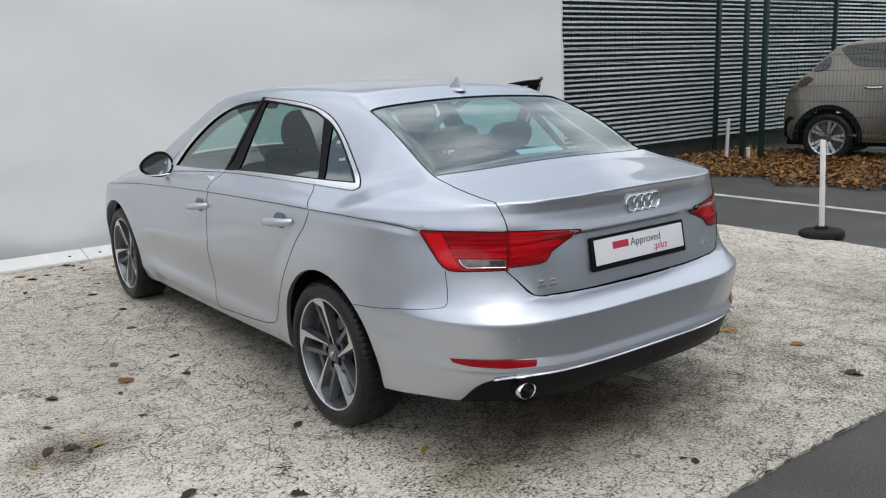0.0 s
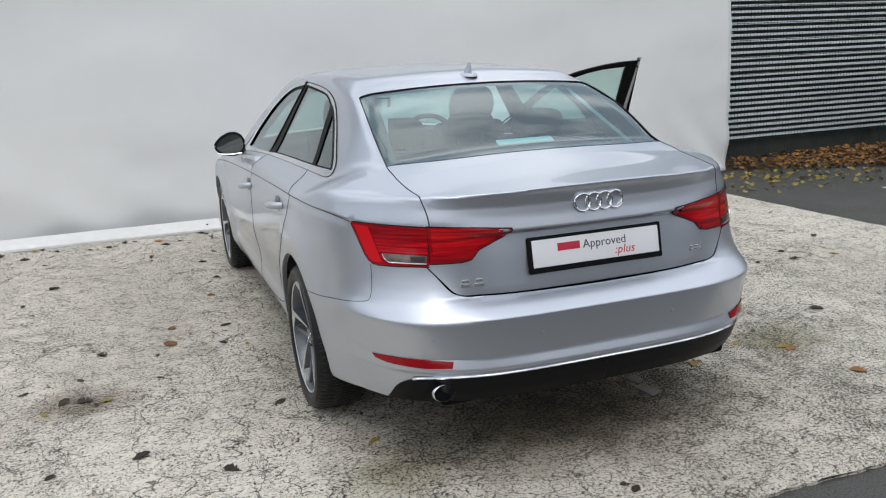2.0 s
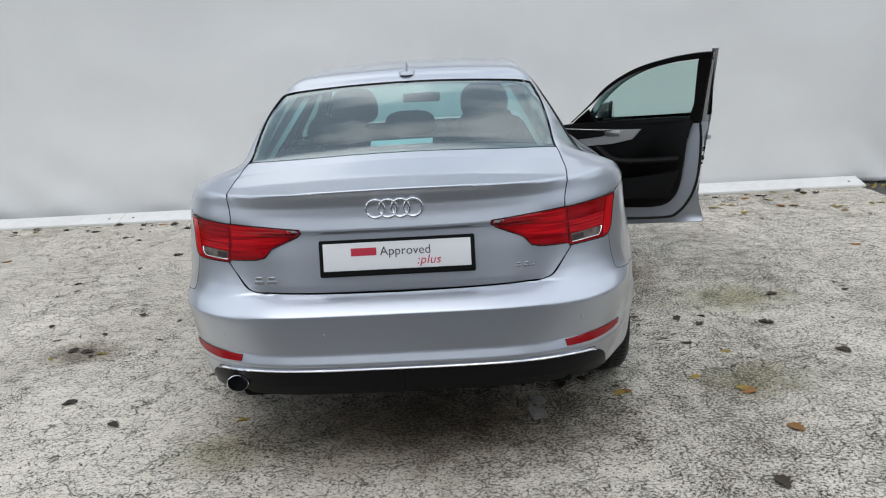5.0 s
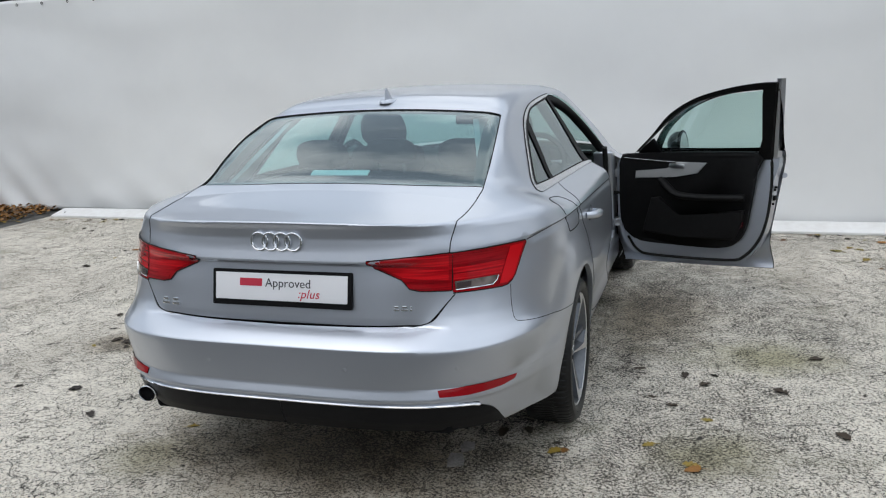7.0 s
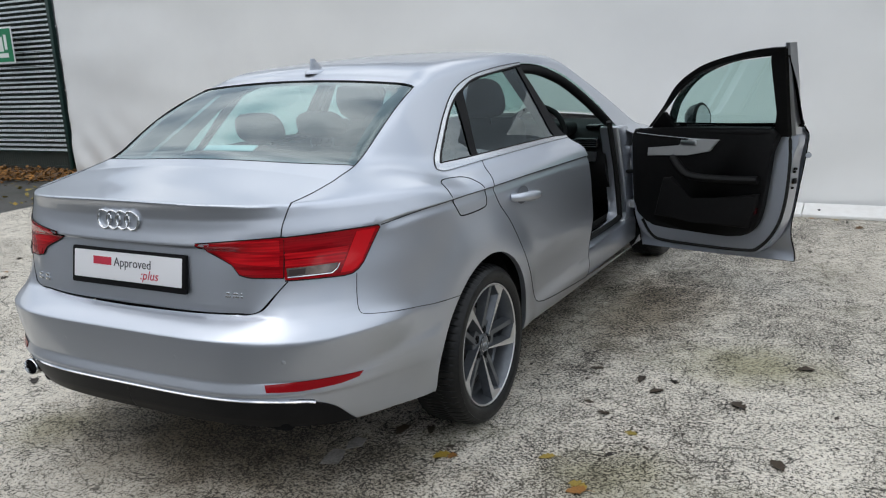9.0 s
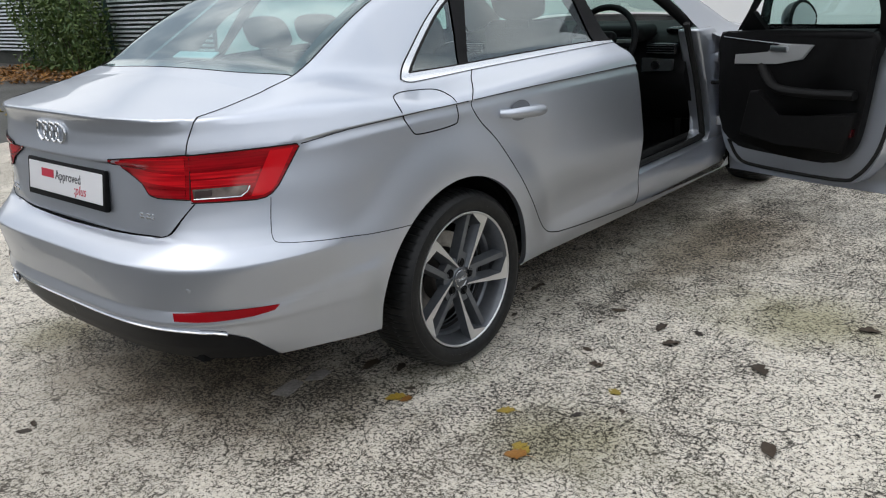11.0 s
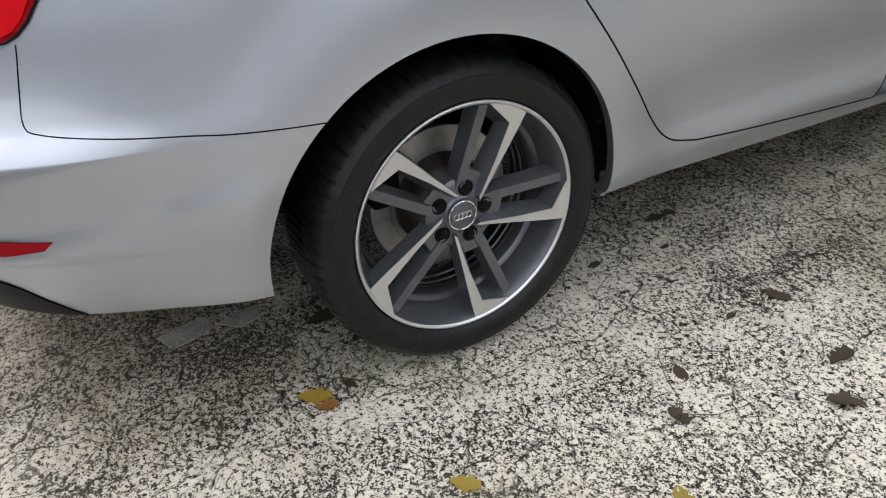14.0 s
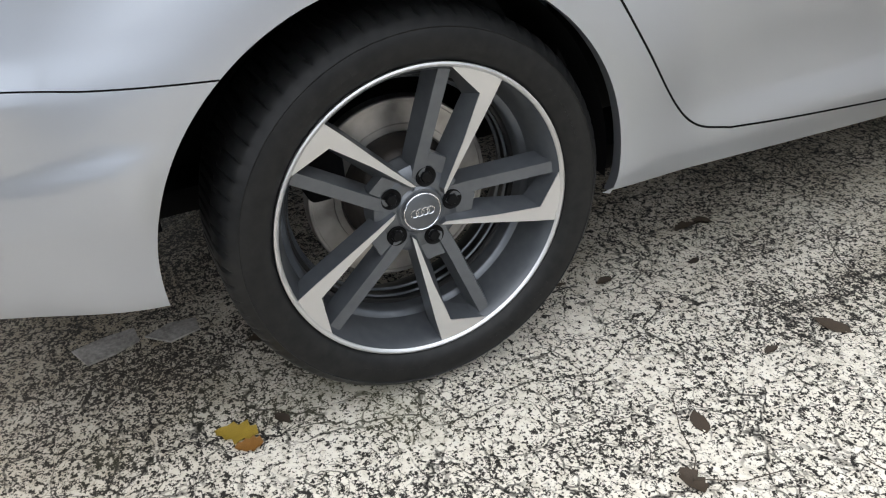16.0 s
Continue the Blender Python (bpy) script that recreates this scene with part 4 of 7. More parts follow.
    bm = bmesh.new()
    sweep(bm, spline([(0.80, 1.95, 0.945), (0.84, 1.94, 0.937), (0.895, 1.925, 0.945)], 0.02), 0.022, 10, flat=0.7)
    part("mirror_foot", mirrored(bm, left), GLOSS_BLACK, mir)
    bm = bmesh.new()
    sweep(bm, spline([(0.86, 1.868, 0.938), (0.93, 1.872, 0.932), (1.0, 1.88, 0.94)], 0.02), 0.0045, 6)
    part("mirror_strip", mirrored(bm, left), CHROME, mir)
    mir.location.y = 0.0 if left else -0.045
    return door


def door_handle(door, y0, y1, z0, z1, left):
    """A bow handle over a flat disc, darkened like the shaded scoop behind it."""
    ym, zm = (y0 + y1) / 2, (z0 + z1) / 2
    at = strike(np.array([[0.95, ym, zm]]), (1, 0, 0))[0]
    bm = bmesh.new()
    c = [bm.verts.new((at[0] + 0.0015, ym - 0.012, zm))]
    ring = [bm.verts.new((at[0] + 0.0018, ym - 0.012 + 0.062 * math.cos(t), zm + 0.005 + 0.036 * math.sin(t))) for t in (2 * math.pi * i / 32 for i in range(32))]
    for i in range(32):
        bm.faces.new((c[0], ring[i], ring[(i + 1) % 32]))
    part("handle_recess", mirrored(bm, left), HANDLE_DARK, door)
    bm = bmesh.new()
    pts = spline([(at[0] - 0.004, y0, z0), (at[0] + 0.026, y0 + 0.03, z0 + (z1 - z0) * 0.12), (at[0] + 0.037, ym, zm), (at[0] + 0.030, y1 - 0.04, z1 - (z1 - z0) * 0.15), (at[0] - 0.002, y1, z1)], 0.015)
    n = len(pts)
    sweep(bm, pts, [0.015 + 0.006 * math.sin(math.pi * i / (n - 1)) for i in range(n)], 14, flat=0.95)
    h = part("door_handle", mirrored(bm, left), PAINT, door, "silver bow door handle")
    bm = bmesh.new()
    sweep(bm, [(x + 0.003, y, z + 0.010) for x, y, z in pts[2:-2]], 0.0035, 6)
    part("handle_strip", mirrored(bm, left), CHROME, h)


# body paint darkened for the shade in the handle's scoop
HANDLE_DARK = material("handle_recess_shade", (0.20, 0.21, 0.23), 0.5, 0.6, 0.4)
open_door = front_door(False)
open_door.matrix_world = SWING
shut_door = front_door(True)
door_handle(shut_door, 1.19, 1.42, 0.826, 0.804, True)
door_handle(open_door, 1.19, 1.42, 0.826, 0.804, False)
door_handle(rear_doors[0], 0.23, 0.475, 0.858, 0.835, False)
door_handle(rear_doors[1], 0.23, 0.475, 0.858, 0.835, True)

# ---- right front door opening: sill, posts ----
bm = bmesh.new()
box(bm, (0.70, 1.0, 0.235), (0.858, 2.24, 0.385), 0.02)
part("sill_step", bm, PAINT, car, "silver painted door sill")
bm = bmesh.new()
box(bm, (0.722, 1.30, 0.384), (0.752, 2.08, 0.391), 0.003)
part("sill_plate", bm, CHROME, car)
bm = bmesh.new()
box(bm, (0.695, 1.28, 0.385), (0.72, 2.15, 0.41), 0.008)
part("sill_seal", bm, RUBBER, car)
bm = bmesh.new()
prism(bm, [(1.93, 0.965), (2.04, 0.70), (2.10, 0.50), (2.12, 0.42), (2.05, 0.385), (2.05, 0.30), (2.32, 0.24), (2.34, 0.70), (2.28, 0.86), (2.12, 0.96)], 0.72, 0.835, YZ)
bmesh.ops.bevel(bm, geom=[e for e in bm.edges], offset=0.014, segments=3, affect="EDGES", profile=0.5)
part("hinge_post", bm, PAINT, car, "silver painted hinge post")
bm = bmesh.new()
sweep(bm, [(0.80, y, z) for y, z in spline([(1.87, 1.00), (2.00, 0.70), (2.06, 0.50), (2.075, 0.43), (2.02, 0.40), (1.35, 0.40)], 0.03)], 0.016, 8)
part("door_seal", bm, RUBBER, car)
for z in (0.47, 0.80):
    bm = bmesh.new()
    box(bm, (0.83, 2.17, z - 0.025), (0.885, 2.25, z + 0.025), 0.006)
    part("hinge", bm, SATIN, car)
bm = bmesh.new()
sweep(bm, [(0.82, 2.10, 0.68), (0.90, 2.12, 0.68), (1.00, 2.16, 0.68)], 0.010, 8)
part("check_strap", bm, BLACK, car)
bm = bmesh.new()
prism(bm, [(1.30, 0.39), (1.315, 0.60), (1.30, 0.80), (1.22, 0.96), (1.16, 0.97), (1.16, 0.39)], 0.70, 0.86, YZ)
bmesh.ops.bevel(bm, geom=[e for e in bm.edges], offset=0.012, segments=2, affect="EDGES")
part("b_post", bm, BLACK, car, "black trimmed centre post")
bm = bmesh.new()
rows = []
for z, y in ((0.96, 1.20), (1.12, 1.155), (1.25, 1.125), (1.34, 1.10)):
    x = 0.77 - 0.60 * (z - 1.0)
    rows.append([bm.verts.new(p) for p in ((x - 0.01, y - 0.06, z), (x - 0.01, y, z), (x - 0.06, y, z), (x - 0.06, y - 0.06, z))])
for a, b in zip(rows, rows[1:]):
    for j in range(4):
        bm.faces.new((a[j], a[(j + 1) % 4], b[(j + 1) % 4], b[j]))
part("upper_post", bm, BLACK, car, "black centre post")
# black rail and seal round the top of the opening
for left in (False, True):
    bm = bmesh.new()
    rail = spline([(0.565, 1.05, 1.338), (0.563, 1.25, 1.336), (0.578, 1.44, 1.312), (0.625, 1.66, 1.238), (0.70, 1.84, 1.115), (0.775, 1.98, 0.985)], 0.03)
    sweep(bm, rail - np.array((0.012, 0, 0.006)), 0.026, 10)
    part("roof_rail_trim", mirrored(bm, left), BLACK, car)

# ---- tail lamps ----
LAMP_DARK = material("dark_red_lamp_lens", (0.34, 0.004, 0.008), 0.06, 0.0, 0.0, Specular_IOR_Level=0.3)
LAMP_RED = material("red_lamp_lens", (0.58, 0.006, 0.012), 0.10, 0.0, 0.0, Specular_IOR_Level=0.25)
LAMP_MID = material("deep_red_lamp_lens", (0.30, 0.004, 0.009), 0.10, 0.0, 0.0, Specular_IOR_Level=0.25)
for lens, a, b in ((LAMP_RED, (0.32, 0.003, 0.007), (0.62, 0.008, 0.014)), (LAMP_MID, (0.20, 0.002, 0.005), (0.36, 0.005, 0.010)), (LAMP_DARK, (0.22, 0.002, 0.005), (0.38, 0.004, 0.009))):
    drive(lens, "Base Color", ramp(lens, tex_noise(lens, 5, 3, stretch=(1, 1, 26)), (0.36, a), (0.62, b)))      # ribs and mirrors behind the lens
    nodes_of(lens)[2].inputs["Coat Weight"].default_value = 0.35
    nodes_of(lens)[2].inputs["Coat Roughness"].default_value = 0.04
CLEAR = material("clear_grey_lamp_lens", (0.26, 0.22, 0.21), 0.12, 0.4, 0.5)
drive(CLEAR, "Base Color", ramp(CLEAR, tex_noise(CLEAR, 18, 3), (0.35, (0.08, 0.06, 0.055)), (0.65, (0.28, 0.23, 0.21))))
LENS_DARK = material("dark_lamp_insert", (0.05, 0.035, 0.035), 0.2)
LAMP_BLOCK = material("plain_red_lamp_lens", (0.62, 0.006, 0.012), 0.12, 0.0, 0.35, Specular_IOR_Level=0.25, Coat_Roughness=0.04)


def quad_at(a, b, c, d, u, v):
    """u from a-d to b-c, v from a-b to d-c."""
    a, b, c, d = map(np.array, (a, b, c, d))
    return (1 - v) * ((1 - u) * a + u * b) + v * ((1 - u) * d + u * c)


OUT_LOW, OUT_TOP, CUT_TOP, CUT_LOW = (0.766, -0.664, 0.774), (0.790, -0.564, 0.908), (0.604, -0.826, 0.908), (0.604, -0.83, 0.778)


def lamp_patch(name, uv, mat, parent, proud, left, hem=0.008, corners=(OUT_LOW, CUT_LOW, CUT_TOP, OUT_TOP), d=CORNER):
    loop = curve([quad_at(*corners, u, v) for u, v in uv], d, closed=True, bend=False, step=0.012)
    return panel(name, [loop], d, mat, parent, spacing=0.015, proud=proud, left=left, hem=hem)


for left in (False, True):
    lamp = lamp_patch("tail_lamp", [(0.0, 0.22), (0.03, 0.08), (0.09, 0.0), (0.2, -0.03), (0.96, -0.03), (1, 0.0), (1, 1), (0.5, 1.01), (0.03, 1.01), (-0.005, 0.96)], LAMP_DARK, car, 0.004, left, 0.012)
    tagged(lamp, "wraparound red tail lamp")
    lamp_patch("lamp_block", [(0.035, 0.24), (0.06, 0.12), (0.12, 0.05), (0.27, 0.04), (0.25, 0.95), (0.045, 0.96)], LAMP_BLOCK, lamp, 0.0055, left, 0.003)
    lamp_patch("lamp_band", [(0.275, 0.68), (0.98, 0.66), (0.98, 0.92), (0.5, 0.95), (0.272, 0.95)], LAMP_MID, lamp, 0.0055, left, 0.003)
    lamp_patch("lamp_band", [(0.275, 0.50), (0.98, 0.48), (0.98, 0.62), (0.275, 0.64)], LAMP_RED, lamp, 0.0055, left, 0.003)
    lamp_patch("lamp_band", [(0.280, 0.32), (0.98, 0.31), (0.98, 0.44), (0.278, 0.46)], LAMP_RED, lamp, 0.0055, left, 0.003)
    lamp_patch("reversing_lens", [(0.40, 0.075), (0.96, 0.06), (0.97, 0.26), (0.345, 0.28), (0.35, 0.17)], CLEAR, lamp, 0.006, left, 0.003)
    lamp_patch("lens_block", [(0.74, 0.10), (0.94, 0.09), (0.94, 0.22), (0.74, 0.23)], LENS_DARK, lamp, 0.0068, left, 0.002)
    ln = curve([quad_at(OUT_LOW, CUT_LOW, CUT_TOP, OUT_TOP, u, v) for u, v in ((0.325, 0.27), (0.335, 0.15), (0.39, 0.06), (0.96, 0.045))], CORNER, bend=False)
    seam("lamp_chrome_line", ln, lamp, 0.002, CHROME, 0.006, left)
    rim = curve([quad_at(OUT_LOW, CUT_LOW, CUT_TOP, OUT_TOP, u, v) for u, v in ((0.0, 0.22), (-0.005, 0.97), (0.03, 1.02), (1, 1.01))], CORNER, bend=False)
    seam("lamp_rim", rim, lamp, 0.0022, BLACK, 0.003, left)
    rim = curve([quad_at(OUT_LOW, CUT_LOW, CUT_TOP, OUT_TOP, u, v) for u, v in ((0.0, 0.22), (0.03, 0.075), (0.09, -0.005), (0.2, -0.035), (1, -0.035))], CORNER, bend=False)
    seam("lamp_rim", rim, lamp, 0.0022, BLACK, 0.003, left)
    lid = [(0.600, -0.83, 0.782), (0.50, -0.875, 0.786), (0.468, -0.885, 0.793), (0.440, -0.89, 0.824), (0.345, -0.915, 0.862), (0.328, -0.92, 0.880), (0.33, -0.92, 0.893), (0.46, -0.89, 0.903), (0.600, -0.83, 0.910)]
    lid_loop = curve(lid, BACK, closed=True, bend=False, step=0.012)
    lamp = panel("boot_lamp", [lid_loop], BACK, LAMP_DARK, car, "red inner tail lamp on the boot lid", 0.015, 0.004, left, hem=0.012)
    seam("lamp_rim", lid_loop, lamp, 0.0022, BLACK, 0.003, left, closed=True)
    for pts, mt in (([(0.588, -0.83, 0.862), (0.588, -0.83, 0.902), (0.46, -0.89, 0.897), (0.36, -0.91, 0.889), (0.36, -0.91, 0.877)], LAMP_RED),
                    ([(0.588, -0.83, 0.818), (0.588, -0.83, 0.853), (0.40, -0.9, 0.869), (0.37, -0.91, 0.861), (0.445, -0.89, 0.832)], LAMP_RED),
                    ([(0.588, -0.83, 0.79), (0.588, -0.83, 0.81), (0.468, -0.885, 0.816), (0.478, -0.885, 0.793)], LAMP_MID)):
        panel("lamp_band", [curve(pts, BACK, closed=True, bend=False, step=0.012)], BACK, mt, lamp, "", 0.015, 0.0055, left, hem=0.003)
    # low reflectors in the bumper
    rl = [(0.578, -0.94, 0.437), (0.574, -0.94, 0.460), (0.66, -0.88, 0.465), (0.75, -0.80, 0.464), (0.792, -0.715, 0.461), (0.785, -0.73, 0.447), (0.75, -0.78, 0.439), (0.66, -0.88, 0.435)]
    panel("rear_reflector", [curve(rl, (0.8, -1, 0), closed=True, bend=False, step=0.012)], (0.8, -1, 0), RED_LENS, car, "long red bumper reflector", 0.012, 0.003, left, hem=0.008)

# ---- number-plate holder with its dealer plate ----
plate_m = pose(0, -0.911, 0.784, 90 - 10.5, 0, 0)      # its face looks back and a little up
holder = thing("plate_holder", plate_m, "", "")
for k in list(holder.keys()):
    del holder[k]
holder.parent = car
bm = bmesh.new()
rounded_box(bm, (-0.270, -0.0635, -0.012), (0.270, 0.0645, 0.007), 0.006)
part("holder_frame", bm, BLACK, holder, "black number plate holder")
bm = bmesh.new()
rounded_box(bm, (-0.256, -0.043, 0.004), (0.256, 0.053, 0.0085), 0.002)
part("dealer_plate", bm, WHITE_PLASTIC, holder, "white dealer plate with red and grey lettering")


def lettering(name, text, size, at, mat, parent, shear=0.0, spacing=1.0):
    cu = bpy.data.curves.new(name, "FONT")
    cu.body, cu.size, cu.extrude, cu.shear, cu.space_character = text, size, 0.0006, shear, spacing
    tmp = bpy.data.objects.new(name, cu)
    scene.collection.objects.link(tmp)
    bpy.context.view_layer.update()
    me = bpy.data.meshes.new_from_object(tmp.evaluated_get(bpy.context.evaluated_depsgraph_get()))
    bpy.data.objects.remove(tmp)
    me.materials.clear()
    me.materials.append(mat)
    ob = new(name, me)
    ob.parent = parent
    ob.location = at
    return ob


lettering("lettering", "Approved", 0.043, (-0.058, 0.006, 0.009), DARK_INK, holder, 0, 1.02)
lettering("lettering", ":plus", 0.043, (0.068, -0.029, 0.009), RED_INK, holder, 0.25, 1.05)
bm = bmesh.new()
box(bm, (-0.158, 0.007, 0.0085), (-0.070, 0.034, 0.0094))
part("maker_word", bm, RED_INK, holder, "red bar in place of the maker's name")
bm = bmesh.new()
box(bm, (-0.22, -0.0545, 0.005), (-0.03, -0.047, 0.0068))
part("dealer_line", bm, PALE_INK, holder)
bm = bmesh.new()
box(bm, (0.07, -0.0535, 0.005), (0.17, -0.0505, 0.0068))
box(bm, (0.175, -0.056, 0.005), (0.215, -0.047, 0.0068))
part("dealer_mark", bm, PALE_INK, holder)

# ---- badges on the boot ----
for i in range(4):
    bm = bmesh.new()
    cx = -0.0645 + 0.043 * i + 0.003
    ring = [(cx + 0.0305 * math.cos(t), -0.9245, 0.956 + 0.0305 * math.sin(t)) for t in (2 * math.pi * k / 48 for k in range(48))]
    ring = [tuple(strike(np.array([p]), BACK)[0] + (0, -0.004, 0)) for p in ring]
    sweep(bm, ring, 0.0048, 8, True)
    part("badge_ring", bm, CHROME, car, "chrome ring badge")
for x0, w, n in ((-0.512, 0.034, 1), (-0.465, 0.034, 1), (0.41, 0.020, 1), (0.436, 0.024, 1), (0.466, 0.008, 1)):
    bm = bmesh.new()
    z0 = 0.713 if x0 < 0 else 0.727
    hgt = 0.026 if x0 < 0 else 0.017
    at = strike(np.array([[x0 + w / 2, -0.9, z0]]), BACK)[0]
    m = Matrix.Translation((x0, at[1] - 0.001, z0 - hgt / 2)) @ Matrix.Rotation(math.copysign(0.16, -x0) * -1, 4, "Z")
    for lo, hi in (((0, -0.003, 0), (w, 0.003, hgt * 0.42)), ((w * 0.15, -0.003, hgt * 0.62), (w * 0.85, 0.003, hgt))):
        box(bm, lo, hi, 0.001, m)
    part("badge_bar", bm, CHROME, car)

# ---- fin aerial, exhaust, fuel flap, tow cover ----
bm = bmesh.new()
rows = []
for t in np.linspace(0, 1, 9):
    z = 1.372 + 0.064 * t
    y0, y1 = 0.18 + 0.012 * t, 0.335 - 0.115 * t ** 0.6
    wd = 0.0085 * (1 - t) ** 0.5 + 0.0022
    rows.append([bm.verts.new((wd * math.sin(a) * (0.75 + 0.25 * math.cos(a)), (y0 + y1) / 2 - (y1 - y0) / 2 * math.cos(a), z)) for a in (2 * math.pi * k / 16 for k in range(16))])
for a, b in zip(rows, rows[1:]):
    for j in range(16):
        bm.faces.new((a[j], a[(j + 1) % 16], b[(j + 1) % 16], b[j]))
bm.faces.new(rows[-1])
fin = part("fin_aerial", bm, PAINT, car, "silver shark fin aerial")
bm = bmesh.new()
lathe(bm, [(0.0, 0.018), (0.035, 0.016), (0.041, 0.008), (0.042, 0.0)], 28, "z", Matrix.Translation((0, 0.25, 1.372)) @ Matrix.Diagonal((1, 2.2, 1, 1)))
part("aerial_base", bm, PAINT, fin)
PIPE_AT = Matrix.Translation((-0.604, -0.919, 0.347)) @ Matrix.Diagonal((1.0, 1.0, 0.76, 1.0))
bm = bmesh.new()
lathe(bm, [(0.034, 0.026), (0.0345, 0.002), (0.037, -0.003), (0.0400, 0.0), (0.041, 0.012), (0.0385, 0.022)], 40, "y", PIPE_AT @ Matrix.Rotation(radians(-4), 4, "X"))
pipe = part("tailpipe", bm, CHROME, car, "round chrome tailpipe")
bm = bmesh.new()
lathe(bm, [(0.039, 0.018), (0.037, 0.12)], 32, "y", PIPE_AT)
part("pipe_sleeve", bm, UNDER, pipe)
bm = bmesh.new()
lathe(bm, [(0.0, 0.030), (0.0365, 0.024)], 32, "y", PIPE_AT)
part("pipe_bore", bm, UNDER, pipe)
FLAP = curve([(0.85, -0.228, 0.985), (0.82, -0.15, 0.993), (0.83, -0.02, 0.982), (0.87, 0.008, 0.955), (0.908, 0.005, 0.885), (0.911, -0.03, 0.868), (0.905, -0.175, 0.868), (0.898, -0.21, 0.884), (0.885, -0.238, 0.945)], SIDE, closed=True)
seam("fuel_flap", FLAP, car, 0.0024, GAP, -0.0004, closed=True)

# ---- wheel housings, floor, bulkheads ----
for sx in (1, -1):
    for cy in (ARCH_Y, AXLE):
        bm = bmesh.new()
        lathe(bm, [(0.10, 0.50), (0.378, 0.50), (0.376, 0.85), (0.3745, 0.866)], 40, "x", Matrix.Translation((0, cy, ARCH_Z)), radians(-6), radians(186))
        part("wheel_housing", mirrored(bm, sx < 0), UNDER, car)
        bm = bmesh.new()
        t = np.radians(np.linspace(-9, 187, 70))
        lip = strike(np.stack([np.full_like(t, 0.9), cy + (ARCH_R) * np.cos(t), ARCH_Z + (ARCH_R) * np.sin(t)], axis=1), (1, 0, 0))
        lip2 = lip.copy()
        lip2[:, 0] -= 0.022
        lip2[:, 1] = cy + (ARCH_R + 0.001) * np.cos(t)
        vs = [(bm.verts.new(a), bm.verts.new(b)) for a, b in zip(lip, lip2)]
        for a, b in zip(vs, vs[1:]):
            bm.faces.new((a[0], b[0], b[1], a[1]))
        part("arch_lip", mirrored(bm, sx < 0), PAINT, car)
for lo, hi in (((-0.72, 0.40, 0.20), (0.72, 2.42, 0.26)), ((-0.60, -0.88, 0.275), (0.60, 0.45, 0.33)), ((-0.5, 2.4, 0.17), (0.5, 3.5, 0.25))):
    bm = bmesh.new()
    box(bm, lo, hi, 0.02)
    part("underbody", bm, UNDER, car)
for y in (-0.40, 2.30):
    bm = bmesh.new()
    box(bm, (-0.52, y, 0.22), (0.52, y + 0.03, 0.92))
    part("bulkhead", bm, UNDER, car)

# parking sensors in the rear bumper
for x in (-0.63, -0.25, 0.25, 0.63):
    at = strike(np.array([[x, -0.9, 0.535]]), (0.5 * x, -1, 0))[0]
    nm = normals(at[None])[0]
    m = Matrix.Translation(tuple(at)) @ Vector((0, 0, 1)).rotation_difference(Vector(tuple(nm))).to_matrix().to_4x4()
    bm = bmesh.new()
    lathe(bm, [(0.0, 0.0008), (0.0065, 0.0006), (0.0075, 0.0), (0.0078, -0.002)], 24, "z", m)
    part("parking_sensor", bm, PAINT, car, "round silver parking sensor")

# ---- the saloon's cabin ----
def seat_back(bm, cx, y, z0, z1, w, lean, thick=0.11):
    m = Matrix.Translation((cx, y, z0)) @ Matrix.Rotation(radians(lean), 4, "X")
    h = z1 - z0
    rounded_box(bm, (-w / 2, -thick / 2, 0), (w / 2, thick / 2, h), 0.05, m)
    for s in (-1, 1):
        rounded_box(bm, (s * w / 2 - 0.045, -thick / 2, 0.03), (s * w / 2 + 0.045, thick / 2 + 0.05, h * 0.8), 0.04, m)


def headrest(cx, y, z, w=0.25, h=0.17, posts=0.10):
    bm = bmesh.new()
    bmesh.ops.create_uvsphere(bm, u_segments=20, v_segments=14, radius=1)
    for v in bm.verts:
        x, yy, zz = (math.copysign(abs(c) ** 0.6, c) for c in v.co)
        v.co = (cx + x * w / 2 * (1 - 0.12 * max(zz, 0)), y + yy * 0.05 - 0.02 * zz, z + zz * h / 2)
    hr = part("headrest", bm, CLOTH, car)
    bm = bmesh.new()
    for s in (-1, 1):
        sweep(bm, [(cx + s * 0.06, y, z - h / 2 - posts), (cx + s * 0.06, y, z - h / 2 + 0.02)], 0.006, 8)
    part("headrest_post", bm, CHROME, hr)


for cx in (-0.369, 0.369):
    bm = bmesh.new()
    seat_back(bm, cx, 1.22, 0.48, 1.10, 0.44, 9)
    st = part("front_seat", bm, CLOTH, car, "dark grey front seat")
    bm = bmesh.new()
    rounded_box(bm, (cx - 0.25, 1.22, 0.36), (cx + 0.25, 1.74, 0.53), 0.05)
    part("seat_cushion", bm, CLOTH, st)
    headrest(cx, 1.083, 1.195, 0.27, 0.20, 0.03)
bm = bmesh.new()
rounded_box(bm, (-0.62, 0.22, 0.46), (0.62, 0.36, 1.045), 0.05, Matrix.Translation((0, 0, 0)))
for cx in (-0.36, 0.36):
    rounded_box(bm, (cx - 0.23, 0.27, 0.50), (cx + 0.23, 0.40, 1.03), 0.05)
bench = part("rear_bench", bm, CLOTH, car, "dark grey rear bench")
bm = bmesh.new()
rounded_box(bm, (-0.62, 0.30, 0.34), (0.62, 0.85, 0.54), 0.06)
part("bench_cushion", bm, CLOTH, bench)
for cx in (-0.358, 0.358):
    headrest(cx, 0.236, 1.135, 0.26, 0.14, 0.04)
headrest(0, 0.228, 1.15, 0.24, 0.12, 0.05)
bm = bmesh.new()
